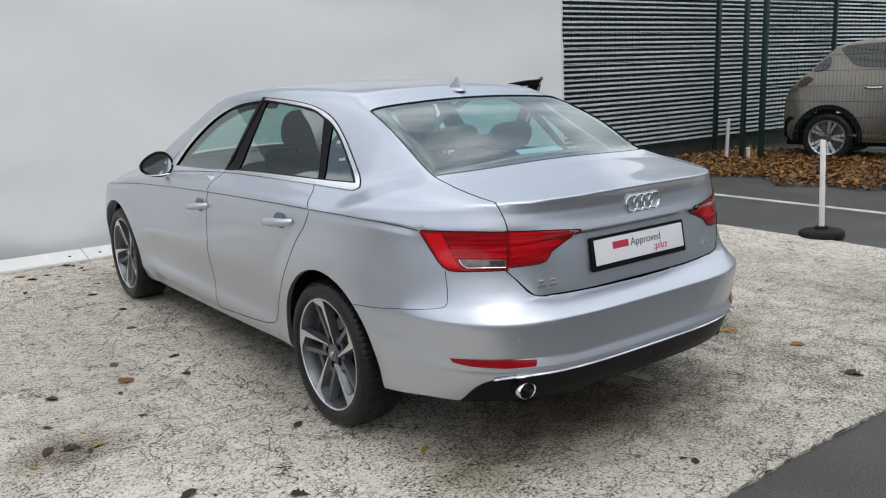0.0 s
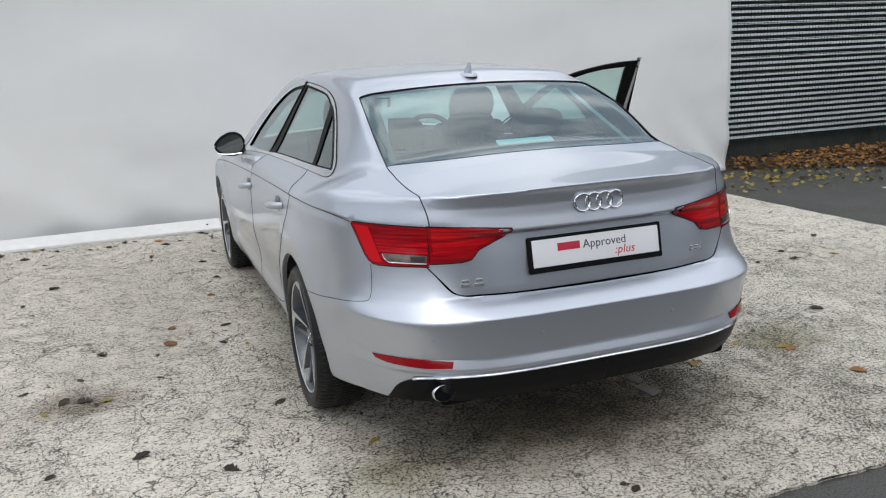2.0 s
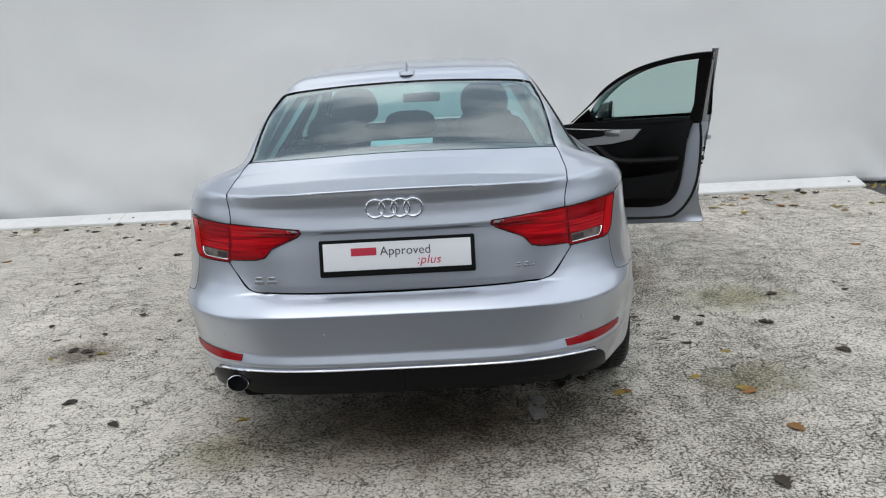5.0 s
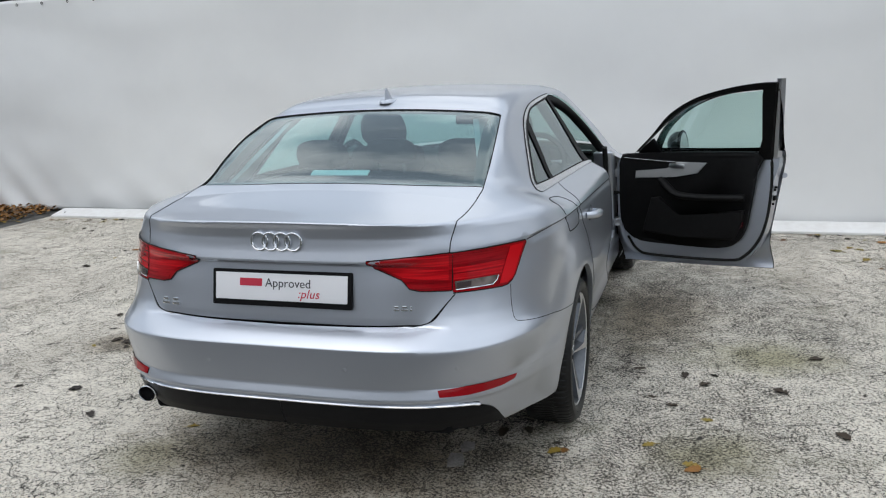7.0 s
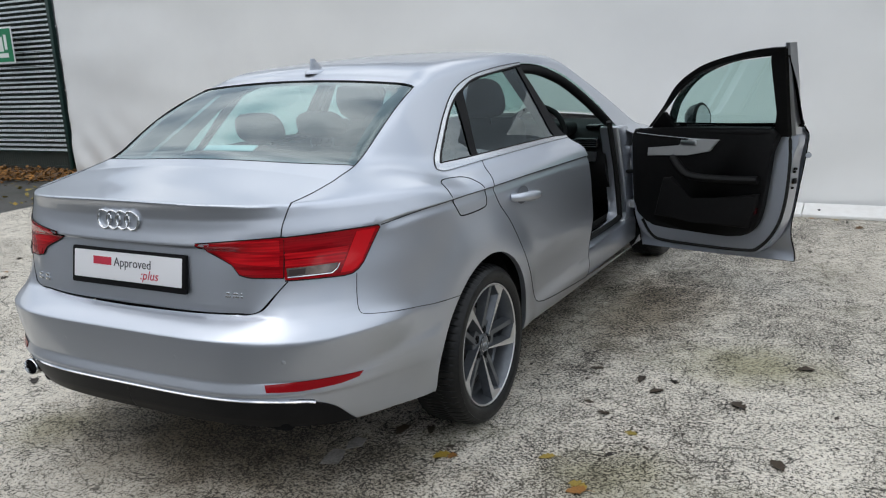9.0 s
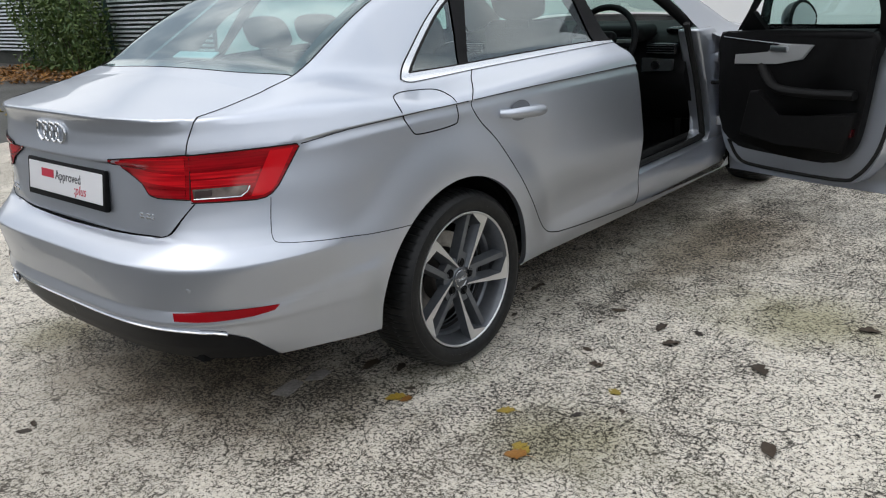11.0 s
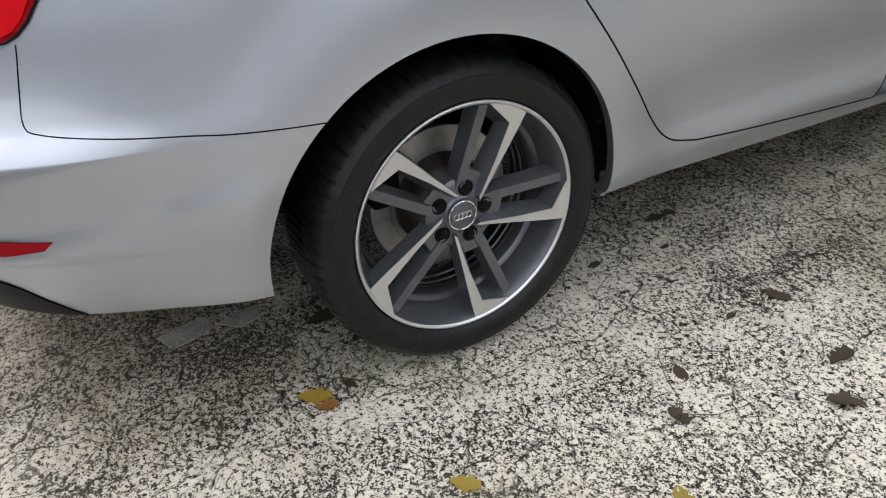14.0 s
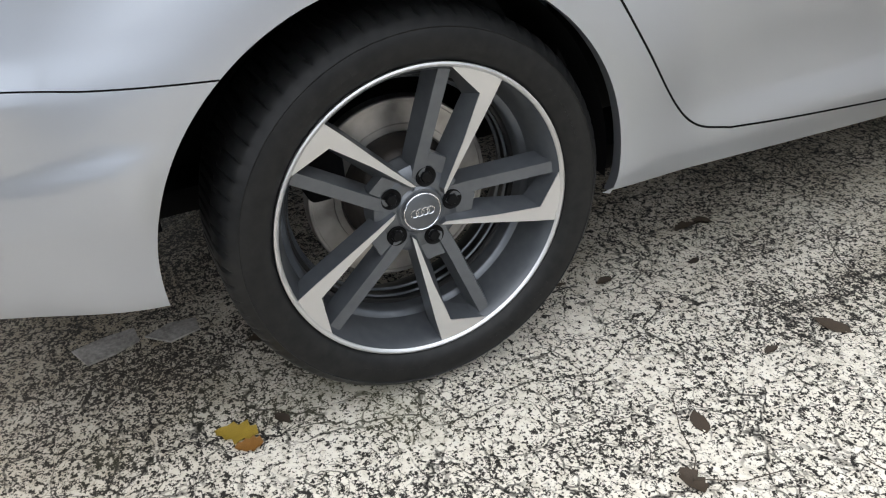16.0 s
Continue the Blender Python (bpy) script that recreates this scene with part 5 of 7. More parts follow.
box(bm, (-0.60, -0.44, 1.015), (0.60, 0.25, 1.03), 0.006)
part("parcel_shelf", bm, CLOTH, car)
LAMP_STRIP = material("pale_grey_lamp_strip", (0.72, 0.74, 0.73), 0.35)
bm = bmesh.new()
box(bm, (-0.125, -0.020, -0.003), (0.125, 0.020, 0.003), 0.002, pose(0, -0.358, 1.120, 25, 0, 0))
part("high_brake_lamp", bm, LAMP_STRIP, car, "white high level brake lamp housing")
# roof lining, following the roof
bm = bmesh.new()
xs, ys = np.linspace(-0.52, 0.52, 13), np.linspace(0.14, 1.66, 16)
grid = []
for y in ys:
    row = strike(np.stack([xs, np.full_like(xs, y), np.full_like(xs, 1.36)], axis=1), TOP)
    grid.append([bm.verts.new(p - np.array((0, 0, 0.03))) for p in row])
for a, b in zip(grid, grid[1:]):
    for j in range(len(xs) - 1):
        bm.faces.new((a[j], a[j + 1], b[j + 1], b[j]))
part("headlining", bm, LINER, car)
# inner C pillar trims
for left in (False, True):
    bm = bmesh.new()
    rows = []
    for y0, y1, z in ((-0.30, 0.02, 1.04), (-0.16, 0.10, 1.13), (-0.02, 0.20, 1.22), (0.10, 0.36, 1.30)):
        x = 0.70 - 0.5 * (z - 1.02)
        rows.append([bm.verts.new(p) for p in ((x - 0.10, y0, z), (x - 0.02, y1, z), (x - 0.045, y1, z), (x - 0.125, y0, z))])
    for a, b in zip(rows, rows[1:]):
        for j in range(4):
            bm.faces.new((a[j], a[(j + 1) % 4], b[(j + 1) % 4], b[j]))
    part("pillar_trim", mirrored(bm, left), LINER, car)
# door cards inside the shut rear doors and the flanks
for s in (-1, 1):
    bm = bmesh.new()
    box(bm, (s * 0.76 - 0.02, 0.30, 0.36), (s * 0.76 + 0.02, 1.14, 0.985), 0.012)
    part("rear_door_trim", bm, LEATHER, car)
    bm = bmesh.new()
    box(bm, (s * 0.70 - 0.03, -0.30, 0.98), (s * 0.70 + 0.015, 0.30, 1.005), 0.008)
    part("quarter_trim", bm, LEATHER, car)
bm = bmesh.new()
box(bm, (-0.71, 0.86, 0.23), (0.71, 2.3, 0.30), 0.02)
box(bm, (-0.12, 1.1, 0.28), (0.12, 2.2, 0.60), 0.04)
part("carpet", bm, UNDER, car)
# dashboard
bm = bmesh.new()
prism(bm, spline([(1.99, 0.62), (1.93, 0.72), (1.95, 0.80), (1.97, 0.88), (2.02, 0.935), (2.15, 0.955), (2.38, 0.965), (2.44, 0.90), (2.40, 0.50), (2.2, 0.45)], 0.04, True), -0.74, 0.74, YZ)
for v in bm.verts:
    v.co.y += 0.05 * (abs(v.co.x) / 0.74) ** 2
bmesh.ops.bevel(bm, geom=[e for e in bm.edges if len(e.link_faces) == 2 and e.calc_face_angle(0) > 0.8], offset=0.02, segments=3, affect="EDGES")
dash = part("dashboard", bm, LEATHER, car, "black dashboard")
bm = bmesh.new()
rounded_box(bm, (0.20, 1.90, 0.90), (0.54, 2.10, 0.985), 0.035)
part("instrument_hood", bm, LEATHER, dash)
for cx in (0.62, -0.62, 0.08):
    bm = bmesh.new()
    rounded_box(bm, (cx - 0.085, 1.955, 0.835), (cx + 0.085, 2.02, 0.895), 0.012)
    vent = part("air_vent", bm, GLOSS_BLACK, dash)
    bm = bmesh.new()
    for i in range(4):
        box(bm, (cx - 0.075, 1.948, 0.845 + 0.0125 * i), (cx + 0.075, 1.962, 0.8475 + 0.0125 * i))
    part("vent_slat", bm, SATIN, vent)
bm = bmesh.new()
prism(bm, [(0.53, 0.752), (0.695, 0.762), (0.70, 0.815), (0.53, 0.822)], 1.925, 1.95, Matrix(((1, 0, 0, 0), (0, 0, 1, 0), (0, 1, 0, 0), (0, 0, 0, 1))))
part("light_switch_panel", bm, SATIN, dash, "satin light switch panel")
bm = bmesh.new()
lathe(bm, [(0.0, -0.012), (0.022, -0.012), (0.024, 0.0)], 24, "y", Matrix.Translation((0.61, 1.925, 0.788)))
part("light_switch", bm, BLACK, dash)
bm = bmesh.new()
rounded_box(bm, (0.60, 2.05, 0.935), (0.69, 2.13, 0.962), 0.01)
part("corner_vent", bm, GLOSS_BLACK, dash)
# steering wheel, on the right
steer_m = Matrix.Translation((0.37, 1.80, 0.915)) @ Matrix.Rotation(radians(-24), 4, "X")
bm = bmesh.new()
sweep(bm, [steer_m @ Vector((0.185 * math.cos(t), 0, 0.185 * math.sin(t))) for t in (2 * math.pi * i / 56 for i in range(56))], 0.0165, 10, True)
sw = part("steering_wheel", bm, LEATHER, car, "black leather steering wheel")
bm = bmesh.new()
rounded_box(bm, (-0.07, -0.03, -0.065), (0.07, 0.03, 0.055), 0.02, steer_m)
box(bm, (-0.18, -0.008, -0.028), (0.18, 0.012, 0.028), 0.008, steer_m)
box(bm, (-0.025, -0.008, -0.18), (0.025, 0.012, 0.0), 0.008, steer_m)
part("wheel_boss", bm, BLACK, sw)
bm = bmesh.new()
box(bm, (-0.175, -0.012, -0.006), (-0.09, -0.008, 0.014), 0.002, steer_m)
box(bm, (0.09, -0.012, -0.006), (0.175, -0.008, 0.014), 0.002, steer_m)
part("spoke_trim", bm, SATIN, sw)
bm = bmesh.new()
rounded_box(bm, (-0.14, 1.775, 1.165), (0.10, 1.80, 1.225), 0.012)
part("inner_mirror", bm, BLACK, car, "black interior mirror")
# frame of body-coloured inner rear deck closes the boot from the cabin
bm = bmesh.new()
box(bm, (-0.60, 0.30, 0.30), (0.60, 0.33, 1.03))
part("seat_bulkhead", bm, UNDER, car)

# ---- wheels ----
ALLOY_DARK = speckled("dark_grey_alloy_paint", (0.118, 0.127, 0.140), (0.150, 0.159, 0.172), 60, 0.30, 0.6, strength=0.04)
ALLOY_CUT = material("diamond_cut_alloy", (0.72, 0.72, 0.73), 0.34, 0.9)
RIM_WELL = speckled("dark_inner_rim", (0.020, 0.020, 0.021), (0.035, 0.034, 0.033), 25, 0.45, 0.4, strength=0.1)
DISC = material("worn_brake_disc", (0.19, 0.183, 0.175), 0.42, 1.0)
BELL = speckled("rusted_dark_disc_bell", (0.018, 0.016, 0.015), (0.045, 0.036, 0.030), 40, 0.6, 0.3, strength=0.2)
f = tex_noise(DISC, 20, 5)
drive(DISC, "Base Color", ramp(DISC, f, (0.3, (0.34, 0.32, 0.30)), (0.7, (0.60, 0.59, 0.58))))
TYRE = material("black_tyre_rubber", (0.012, 0.012, 0.013), 0.40, Specular_IOR_Level=0.26)
f = tex_noise(TYRE, 60, 6)
drive(TYRE, "Base Color", ramp(TYRE, f, (0.3, (0.008, 0.0083, 0.009)), (0.7, (0.016, 0.016, 0.016))))
bump(TYRE, tex_noise(TYRE, 250, 3), 0.1, 0.0005)


def dish(r):
    return 0.066 + 0.030 * min(r / 0.235, 1.0)


def spoke_piece(bm, top, low, a, lift, depth):
    """A spoke piece whose flat top leans out to the rim and whose sides splay to the lower outline."""
    def at(q, h):
        c, s = math.cos(a), math.sin(a)
        return (dish(q[0]) + h, q[0] * c - q[1] * s, q[0] * s + q[1] * c)
    hi = [bm.verts.new(at(q, lift)) for q in top]
    lo = [bm.verts.new(at(q, lift - depth)) for q in low]
    n = len(hi)
    bm.faces.new(hi)
    bm.faces.new(lo[::-1])
    for i in range(n):
        bm.faces.new((lo[i], lo[(i + 1) % n], hi[(i + 1) % n], hi[i]))


RIM_ARC = [(0.2355 * math.cos(radians(a)), 0.2355 * math.sin(radians(a))) for a in (-10.5, -5, 0, 6, 11.5)]
FACE = [(0.034, -0.0285), (0.115, -0.0345), (0.192, -0.0410)] + RIM_ARC + [(0.2020, -0.0165), (0.125, -0.0225), (0.042, -0.0240)]
FACE_LOW = [(0.034, -0.0315), (0.115, -0.0375), (0.197, -0.0440)] + RIM_ARC + [(0.1900, -0.0090), (0.120, -0.0060), (0.046, -0.0040)]
ARM = [(0.236, 0.0400), (0.231, 0.0590), (0.150, 0.0470), (0.077, 0.0370), (0.040, 0.029), (0.040, 0.0105), (0.109, 0.0220)]
ARM_LOW = [(0.236, 0.0330), (0.229, 0.0680), (0.150, 0.0555), (0.077, 0.044), (0.038, 0.033), (0.038, 0.0065), (0.111, 0.0145)]
WEB = [(0.038, 0.012), (0.038, -0.022), (0.090, -0.014), (0.094, 0.017)]


def build_wheel():
    w = new("wheel")
    bm = bmesh.new()
    prof = [(0.2365, 0.086), (0.2445, 0.096), (0.249, 0.1015), (0.262, 0.1075), (0.279, 0.1085), (0.2905, 0.1050), (0.2925, 0.1062), (0.2945, 0.1035), (0.3035, 0.0955), (0.3095, 0.087), (0.3145, 0.072), (0.3160, 0.055), (0.3165, 0.035), (0.3165, 0.0), (0.3160, -0.05), (0.3095, -0.087), (0.28, -0.107), (0.2365, -0.086)]
    steps, rings = 420, []
    for i in range(steps):
        a = 2 * math.pi * i / steps
        ring = []
        for j, (r, h) in enumerate(prof):
            if j in (8, 9, 10, 11) and i % 6 == 0:
                r -= (0.0008, 0.0032, 0.0050, 0.0052)[j - 8]
            if j == 13 and i % 4 < 1:
                r -= 0.006
            ring.append(bm.verts.new((h, r * math.cos(a), r * math.sin(a))))
        rings.append(ring)
    for i in range(steps):
        a, b = rings[i], rings[(i + 1) % steps]
        for j in range(len(prof) - 1):
            bm.faces.new((a[j], b[j], b[j + 1], a[j + 1]))
    tyre = part("tyre", bm, TYRE, w, "black road tyre", crisp=28)
    bm = bmesh.new()                               # raised sidewall marking, plain bars
    for a0, n, ln in ((20, 9, 3.0), (150, 7, 3.4), (200, 12, 2.0), (285, 8, 2.6), (330, 6, 2.2)):
        for i in range(n):
            a = radians(a0 + i * ln * 1.25)
            box(bm, (0.1072, -0.0045 * ln / 2.4, 0.2655), (0.1082, 0.0045 * ln / 2.4, 0.2785), 0, Matrix.Rotation(a, 4, "X"))
    mk = part("sidewall_marking", bm, TYRE, tyre)
    tagged(mk, kind="stuff")
    bm = bmesh.new()
    lathe(bm, [(0.2395, 0.086), (0.2418, 0.0945), (0.2412, 0.0980), (0.2385, 0.0990), (0.2345, 0.0972), (0.2330, 0.0945)], 96)
    part("rim_edge", bm, ALLOY_CUT, w, "bright machined rim edge")
    bm = bmesh.new()
    lathe(bm, [(0.2330, 0.096), (0.2290, 0.088), (0.2235, 0.072), (0.2170, 0.045), (0.2140, 0.028), (0.2050, 0.024), (0.2025, 0.020), (0.2015, 0.0)], 96)
    part("rim_barrel", bm, ALLOY_DARK, w, "dark grey rim barrel")
    bm = bmesh.new()
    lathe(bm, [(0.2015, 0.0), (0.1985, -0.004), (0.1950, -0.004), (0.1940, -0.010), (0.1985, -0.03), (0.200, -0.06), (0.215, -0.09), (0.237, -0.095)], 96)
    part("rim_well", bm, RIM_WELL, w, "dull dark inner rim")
    for i in range(5):
        a = radians(65.5 + 72 * i)
        bm = bmesh.new()
        spoke_piece(bm, FACE, FACE_LOW, a, -0.001, 0.036)
        spoke_piece(bm, ARM, ARM_LOW, a, -0.011, 0.034)
        spoke_piece(bm, WEB, WEB, a, -0.014, 0.022)
        bmesh.ops.bevel(bm, geom=[e for e in bm.edges if len(e.link_faces) == 2 and e.calc_face_angle(0) > 0.35], offset=0.0022, segments=2, affect="EDGES", profile=0.6, clamp_overlap=True)
        sp = part("spoke", bm, ALLOY_DARK, w, "two-armed dark grey spoke with a machined face", crisp=40)
        bm = bmesh.new()
        spoke_piece(bm, FACE, FACE, a, 0.0004, 0.0022)
        part("machined_face", bm, ALLOY_CUT, sp, "bright machined face", smooth=False)
    bm = bmesh.new()
    lathe(bm, [(0.0, 0.066), (0.036, 0.066), (0.040, 0.062), (0.066, 0.060), (0.074, 0.054), (0.078, 0.03), (0.08, 0.0)], 60)
    hub = part("hub", bm, ALLOY_DARK, w)
    for i in range(5):
        a = radians(75 + 72 * i)
        m = Matrix.Translation((0, 0.055 * math.cos(a), 0.055 * math.sin(a)))
        bm = bmesh.new()
        lathe(bm, [(0.0095, 0.0615), (0.0135, 0.0620), (0.0160, 0.0640), (0.0168, 0.0630), (0.0168, 0.05)], 24, "x", m)
        lathe(bm, [(0.0, 0.0675), (0.0085, 0.0670), (0.0100, 0.0650), (0.0100, 0.055)], 6, "x", m)
        part("wheel_bolt", bm, BLACK, hub)
    bm = bmesh.new()
    lathe(bm, [(0.0, 0.0715), (0.029, 0.0712), (0.031, 0.0695), (0.031, 0.06)], 40)
    cap = part("centre_cap", bm, ALLOY_DARK, w, "dark centre cap with a bright edge")
    bm = bmesh.new()
    sweep(bm, [(0.0708, 0.0305 * math.cos(t), 0.0305 * math.sin(t)) for t in (2 * math.pi * k / 48 for k in range(48))], 0.0013, 6, True)
    for k in range(4):
        cx = -0.0135 + 0.009 * k
        sweep(bm, [(0.0718, cx + 0.0064 * math.cos(t), 0.0064 * math.sin(t)) for t in (2 * math.pi * j / 24 for j in range(24))], 0.0009, 5, True)
    part("cap_mark", bm, CHROME, cap)
    bm = bmesh.new()
    lathe(bm, [(0.098, -0.026), (0.101, -0.022), (0.112, -0.022), (0.113, -0.0235), (0.148, -0.0235), (0.149, -0.022), (0.154, -0.022), (0.156, -0.024), (0.156, -0.044), (0.098, -0.044)], 72)
    part("brake_disc", bm, DISC, w, "worn steel brake disc")
    bm = bmesh.new()
    lathe(bm, [(0.0, 0.024), (0.074, 0.023), (0.084, 0.018), (0.089, 0.008), (0.092, -0.018), (0.098, -0.024), (0.098, -0.034)], 60)
    part("disc_bell", bm, BELL, w, "dark rusted disc bell")
    for k in range(2):
        bm = bmesh.new()
        r, h = ((0.1935, -0.012), (0.190, -0.030))[k]
        sweep(bm, [(h, r * math.cos(t), r * math.sin(t)) for t in (2 * math.pi * q / 72 for q in range(72))], 0.0032, 6, True)
        part("well_ridge", bm, ALLOY_DARK, w)
    return w


wheel = build_wheel()
wheel.parent = car
wheel.matrix_world = pose(0.810, -0.006, WHEEL_R)
for sx, cy, turn in ((1, AXLE, 20), (-1, 0.0, 38), (-1, AXLE, -17)):
    c = copy_thing(wheel, pose(sx * 0.810, cy - 0.006, WHEEL_R, 0, 0, 0 if sx > 0 else 180) @ Matrix.Rotation(radians(turn), 4, "X"))
for sx in (1, -1):
    bm = bmesh.new()
    rounded_box(bm, (0.745, -0.160, 0.335), (0.803, -0.095, 0.435), 0.014)
    part("brake_caliper", mirrored(bm, sx < 0), UNDER, car)

# ---- the yard: ground, paving, kerb boards ----
def paving_material():
    m = material("worn_pale_coating_over_asphalt", (0.5, 0.5, 0.5), 0.85, Specular_IOR_Level=0.16)
    n, l, b = nodes_of(m)
    fine, mid, big = tex_noise(m, 80, 5, 0.68), tex_noise(m, 46, 4, 0.65), tex_noise(m, 1.1, 5, 0.6)
    grit = tex_noise(m, 210, 3, 0.6)
    co = n.new("ShaderNodeTexCoord")
    warp = n.new("ShaderNodeTexNoise")
    warp.inputs["Scale"].default_value, warp.inputs["Detail"].default_value = 7.0, 4.0
    l.new(co.outputs["Object"], warp.inputs[0])
    shift = n.new("ShaderNodeMixRGB")
    shift.blend_type, shift.inputs[0].default_value = "ADD", 0.16
    l.new(co.outputs["Object"], shift.inputs[1])
    l.new(warp.outputs["Color"], shift.inputs[2])

    def cracks(scale, width):
        v = n.new("ShaderNodeTexVoronoi")
        v.feature = "DISTANCE_TO_EDGE"
        v.inputs["Scale"].default_value = scale
        l.new(shift.outputs[0], v.inputs["Vector"])
        return ramp(m, v.outputs["Distance"], (width * 0.45, (0, 0, 0)), (width, (1, 1, 1)))
    pale = ramp(m, mid, (0.30, (0.50, 0.455, 0.375)), (0.50, (0.685, 0.635, 0.548)), (0.75, (0.72, 0.682, 0.607)))

    def sums(kind, x, y, z=0.0):
        k = n.new("ShaderNodeMath")
        k.operation = kind
        for i, v in enumerate((x, y, z)):
            if isinstance(v, float):
                k.inputs[i].default_value = v
            else:
                l.new(v, k.inputs[i])
        return k.outputs[0]

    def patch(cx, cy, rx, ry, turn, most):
        """Strength of a ragged-edged patch; used for soil, moss and painted shade."""
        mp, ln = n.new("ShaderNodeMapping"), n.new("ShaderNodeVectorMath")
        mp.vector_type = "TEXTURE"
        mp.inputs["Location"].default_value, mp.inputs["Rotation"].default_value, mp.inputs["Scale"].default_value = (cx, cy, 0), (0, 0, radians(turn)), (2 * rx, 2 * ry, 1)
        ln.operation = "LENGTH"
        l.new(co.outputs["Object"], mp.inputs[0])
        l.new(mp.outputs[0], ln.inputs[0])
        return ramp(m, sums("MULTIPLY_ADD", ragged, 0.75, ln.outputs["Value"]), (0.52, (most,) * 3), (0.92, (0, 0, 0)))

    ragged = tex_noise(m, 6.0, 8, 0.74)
    soil_and_shade = None
    # spots under the car and its tail paint in its shade along with soil
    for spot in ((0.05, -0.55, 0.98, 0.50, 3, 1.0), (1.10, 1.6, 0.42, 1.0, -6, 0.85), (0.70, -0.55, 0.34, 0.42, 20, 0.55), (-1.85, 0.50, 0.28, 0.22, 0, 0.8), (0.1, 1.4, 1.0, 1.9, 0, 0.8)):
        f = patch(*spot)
        soil_and_shade = f if soil_and_shade is None else mix(m, 1.0, soil_and_shade, f, "LIGHTEN")
    mossy = mix(m, 1.0, patch(1.45, -0.25, 0.30, 0.22, 35, 0.6), patch(1.75, 0.95, 0.40, 0.30, 10, 0.65), "LIGHTEN")
    mossy = mix(m, 1.0, mossy, patch(-0.75, -0.75, 0.26, 0.20, 0, 0.5), "LIGHTEN")

    # where the coating is worn more, the pits lie closer
    xyz, across = n.new("ShaderNodeSeparateXYZ"), n.new("ShaderNodeMapRange")
    l.new(co.outputs["Object"], xyz.inputs[0])
    l.new(xyz.outputs[0], across.inputs["Value"])
    for k, v in zip(("From Min", "From Max"), (-6.0, 6.0)):
        across.inputs[k].default_value = v
    side_wear = ramp(m, across.outputs[0], (0.0, (0.48,) * 3), (0.40, (0.48,) * 3), (0.56, (0.50,) * 3), (0.62, (0.508,) * 3), (0.70, (0.50,) * 3), (0.80, (0.47,) * 3))
    worn = mix(m, 0.55, big, tex_noise(m, 9.0, 6, 0.7))
    brushed = tex_noise(m, 1.0, 5, 0.6, stretch=(5.0, 0.9, 1))      # swept and tyre-rubbed streaks
    worn = mix(m, 0.30, worn, brushed)
    level = sums("MULTIPLY_ADD", worn, 0.34, sums("MULTIPLY_ADD", soil_and_shade, 0.035, 0.0))
    level = sums("ADD", level, sums("SUBTRACT", side_wear, 0.200))
    pits = mix(m, 0.45, fine, grit)
    over = sums("ADD", sums("SUBTRACT", pits, level), 0.5)
    mask = ramp(m, over, (0.485, (0, 0, 0)), (0.515, (1, 1, 1)))
    chips = ramp(m, tex_noise(m, 40, 6, 0.72), (0.395, (0, 0, 0)), (0.415, (1, 1, 1)))      # larger flakes gone
    mask = mix(m, 1.0, mask, chips, "MULTIPLY")
    pit_tone = ramp(m, mid, (0.35, (0.012, 0.011, 0.010)), (0.65, (0.055, 0.050, 0.045)))
    col = mix(m, mask, pit_tone, pale)
    broken = ramp(m, tex_noise(m, 9.0, 4, 0.6), (0.36, (0, 0, 0)), (0.46, (1, 1, 1)))
    crk = mix(m, 1.0, mix(m, 0.75, (1, 1, 1), cracks(9.0, 0.020)), mix(m, 0.55, (1, 1, 1), cracks(24.0, 0.030)), "MULTIPLY")
    crk = mix(m, broken, (1, 1, 1), crk)
    patchy = ramp(m, tex_noise(m, 3.1, 5), (0.32, (0, 0, 0)), (0.48, (1, 1, 1)))
    crk = mix(m, patchy, (1, 1, 1), crk)
    crk = mix(m, 1.0, crk, mix(m, broken, (1, 1, 1), cracks(2.9, 0.006)), "MULTIPLY")
    col = mix(m, crk, (0.014, 0.013, 0.012), col)
    moss = ramp(m, tex_noise(m, 1.7, 4, 0.6), (0.58, (0, 0, 0)), (0.76, (0.45,) * 3))
    col = mix(m, moss, col, (0.16, 0.155, 0.085))
    dirt = ramp(m, tex_noise(m, 0.55, 4, 0.6, stretch=(1, 0.5, 1)), (0.48, (0, 0, 0)), (0.72, (0.42,) * 3))
    col = mix(m, dirt, col, (0.22, 0.19, 0.15))
    col = mix(m, soil_and_shade, col, (0.46, 0.41, 0.34), "MULTIPLY")
    col = mix(m, mossy, col, (0.40, 0.40, 0.22), "MULTIPLY")
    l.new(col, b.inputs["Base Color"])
    damp = mix(m, soil_and_shade, (0.85, 0.85, 0.85), (0.42, 0.42, 0.42))
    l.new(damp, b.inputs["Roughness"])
    bump(m, mix(m, 1.0, mask, crk, "MULTIPLY"), 0.6, 0.004)
    return m


def asphalt_material():
    m = material("damp_dark_asphalt", (0.05, 0.05, 0.05), 0.7)
    n, l, b = nodes_of(m)
    f, g = tex_noise(m, 160, 3, 0.6), tex_noise(m, 0.6, 4)
    c = ramp(m, f, (0.38, (0.010, 0.010, 0.010)), (0.66, (0.13, 0.125, 0.115)))
    l.new(mix(m, ramp(m, g, (0.4, (0, 0, 0)), (0.7, (0.6,) * 3)), c, (0.040, 0.043, 0.030)), b.inputs["Base Color"])
    l.new(ramp(m, g, (0.3, (0.5,) * 3), (0.7, (0.85,) * 3)), b.inputs["Roughness"])
    bump(m, f, 0.5, 0.004)
    return m


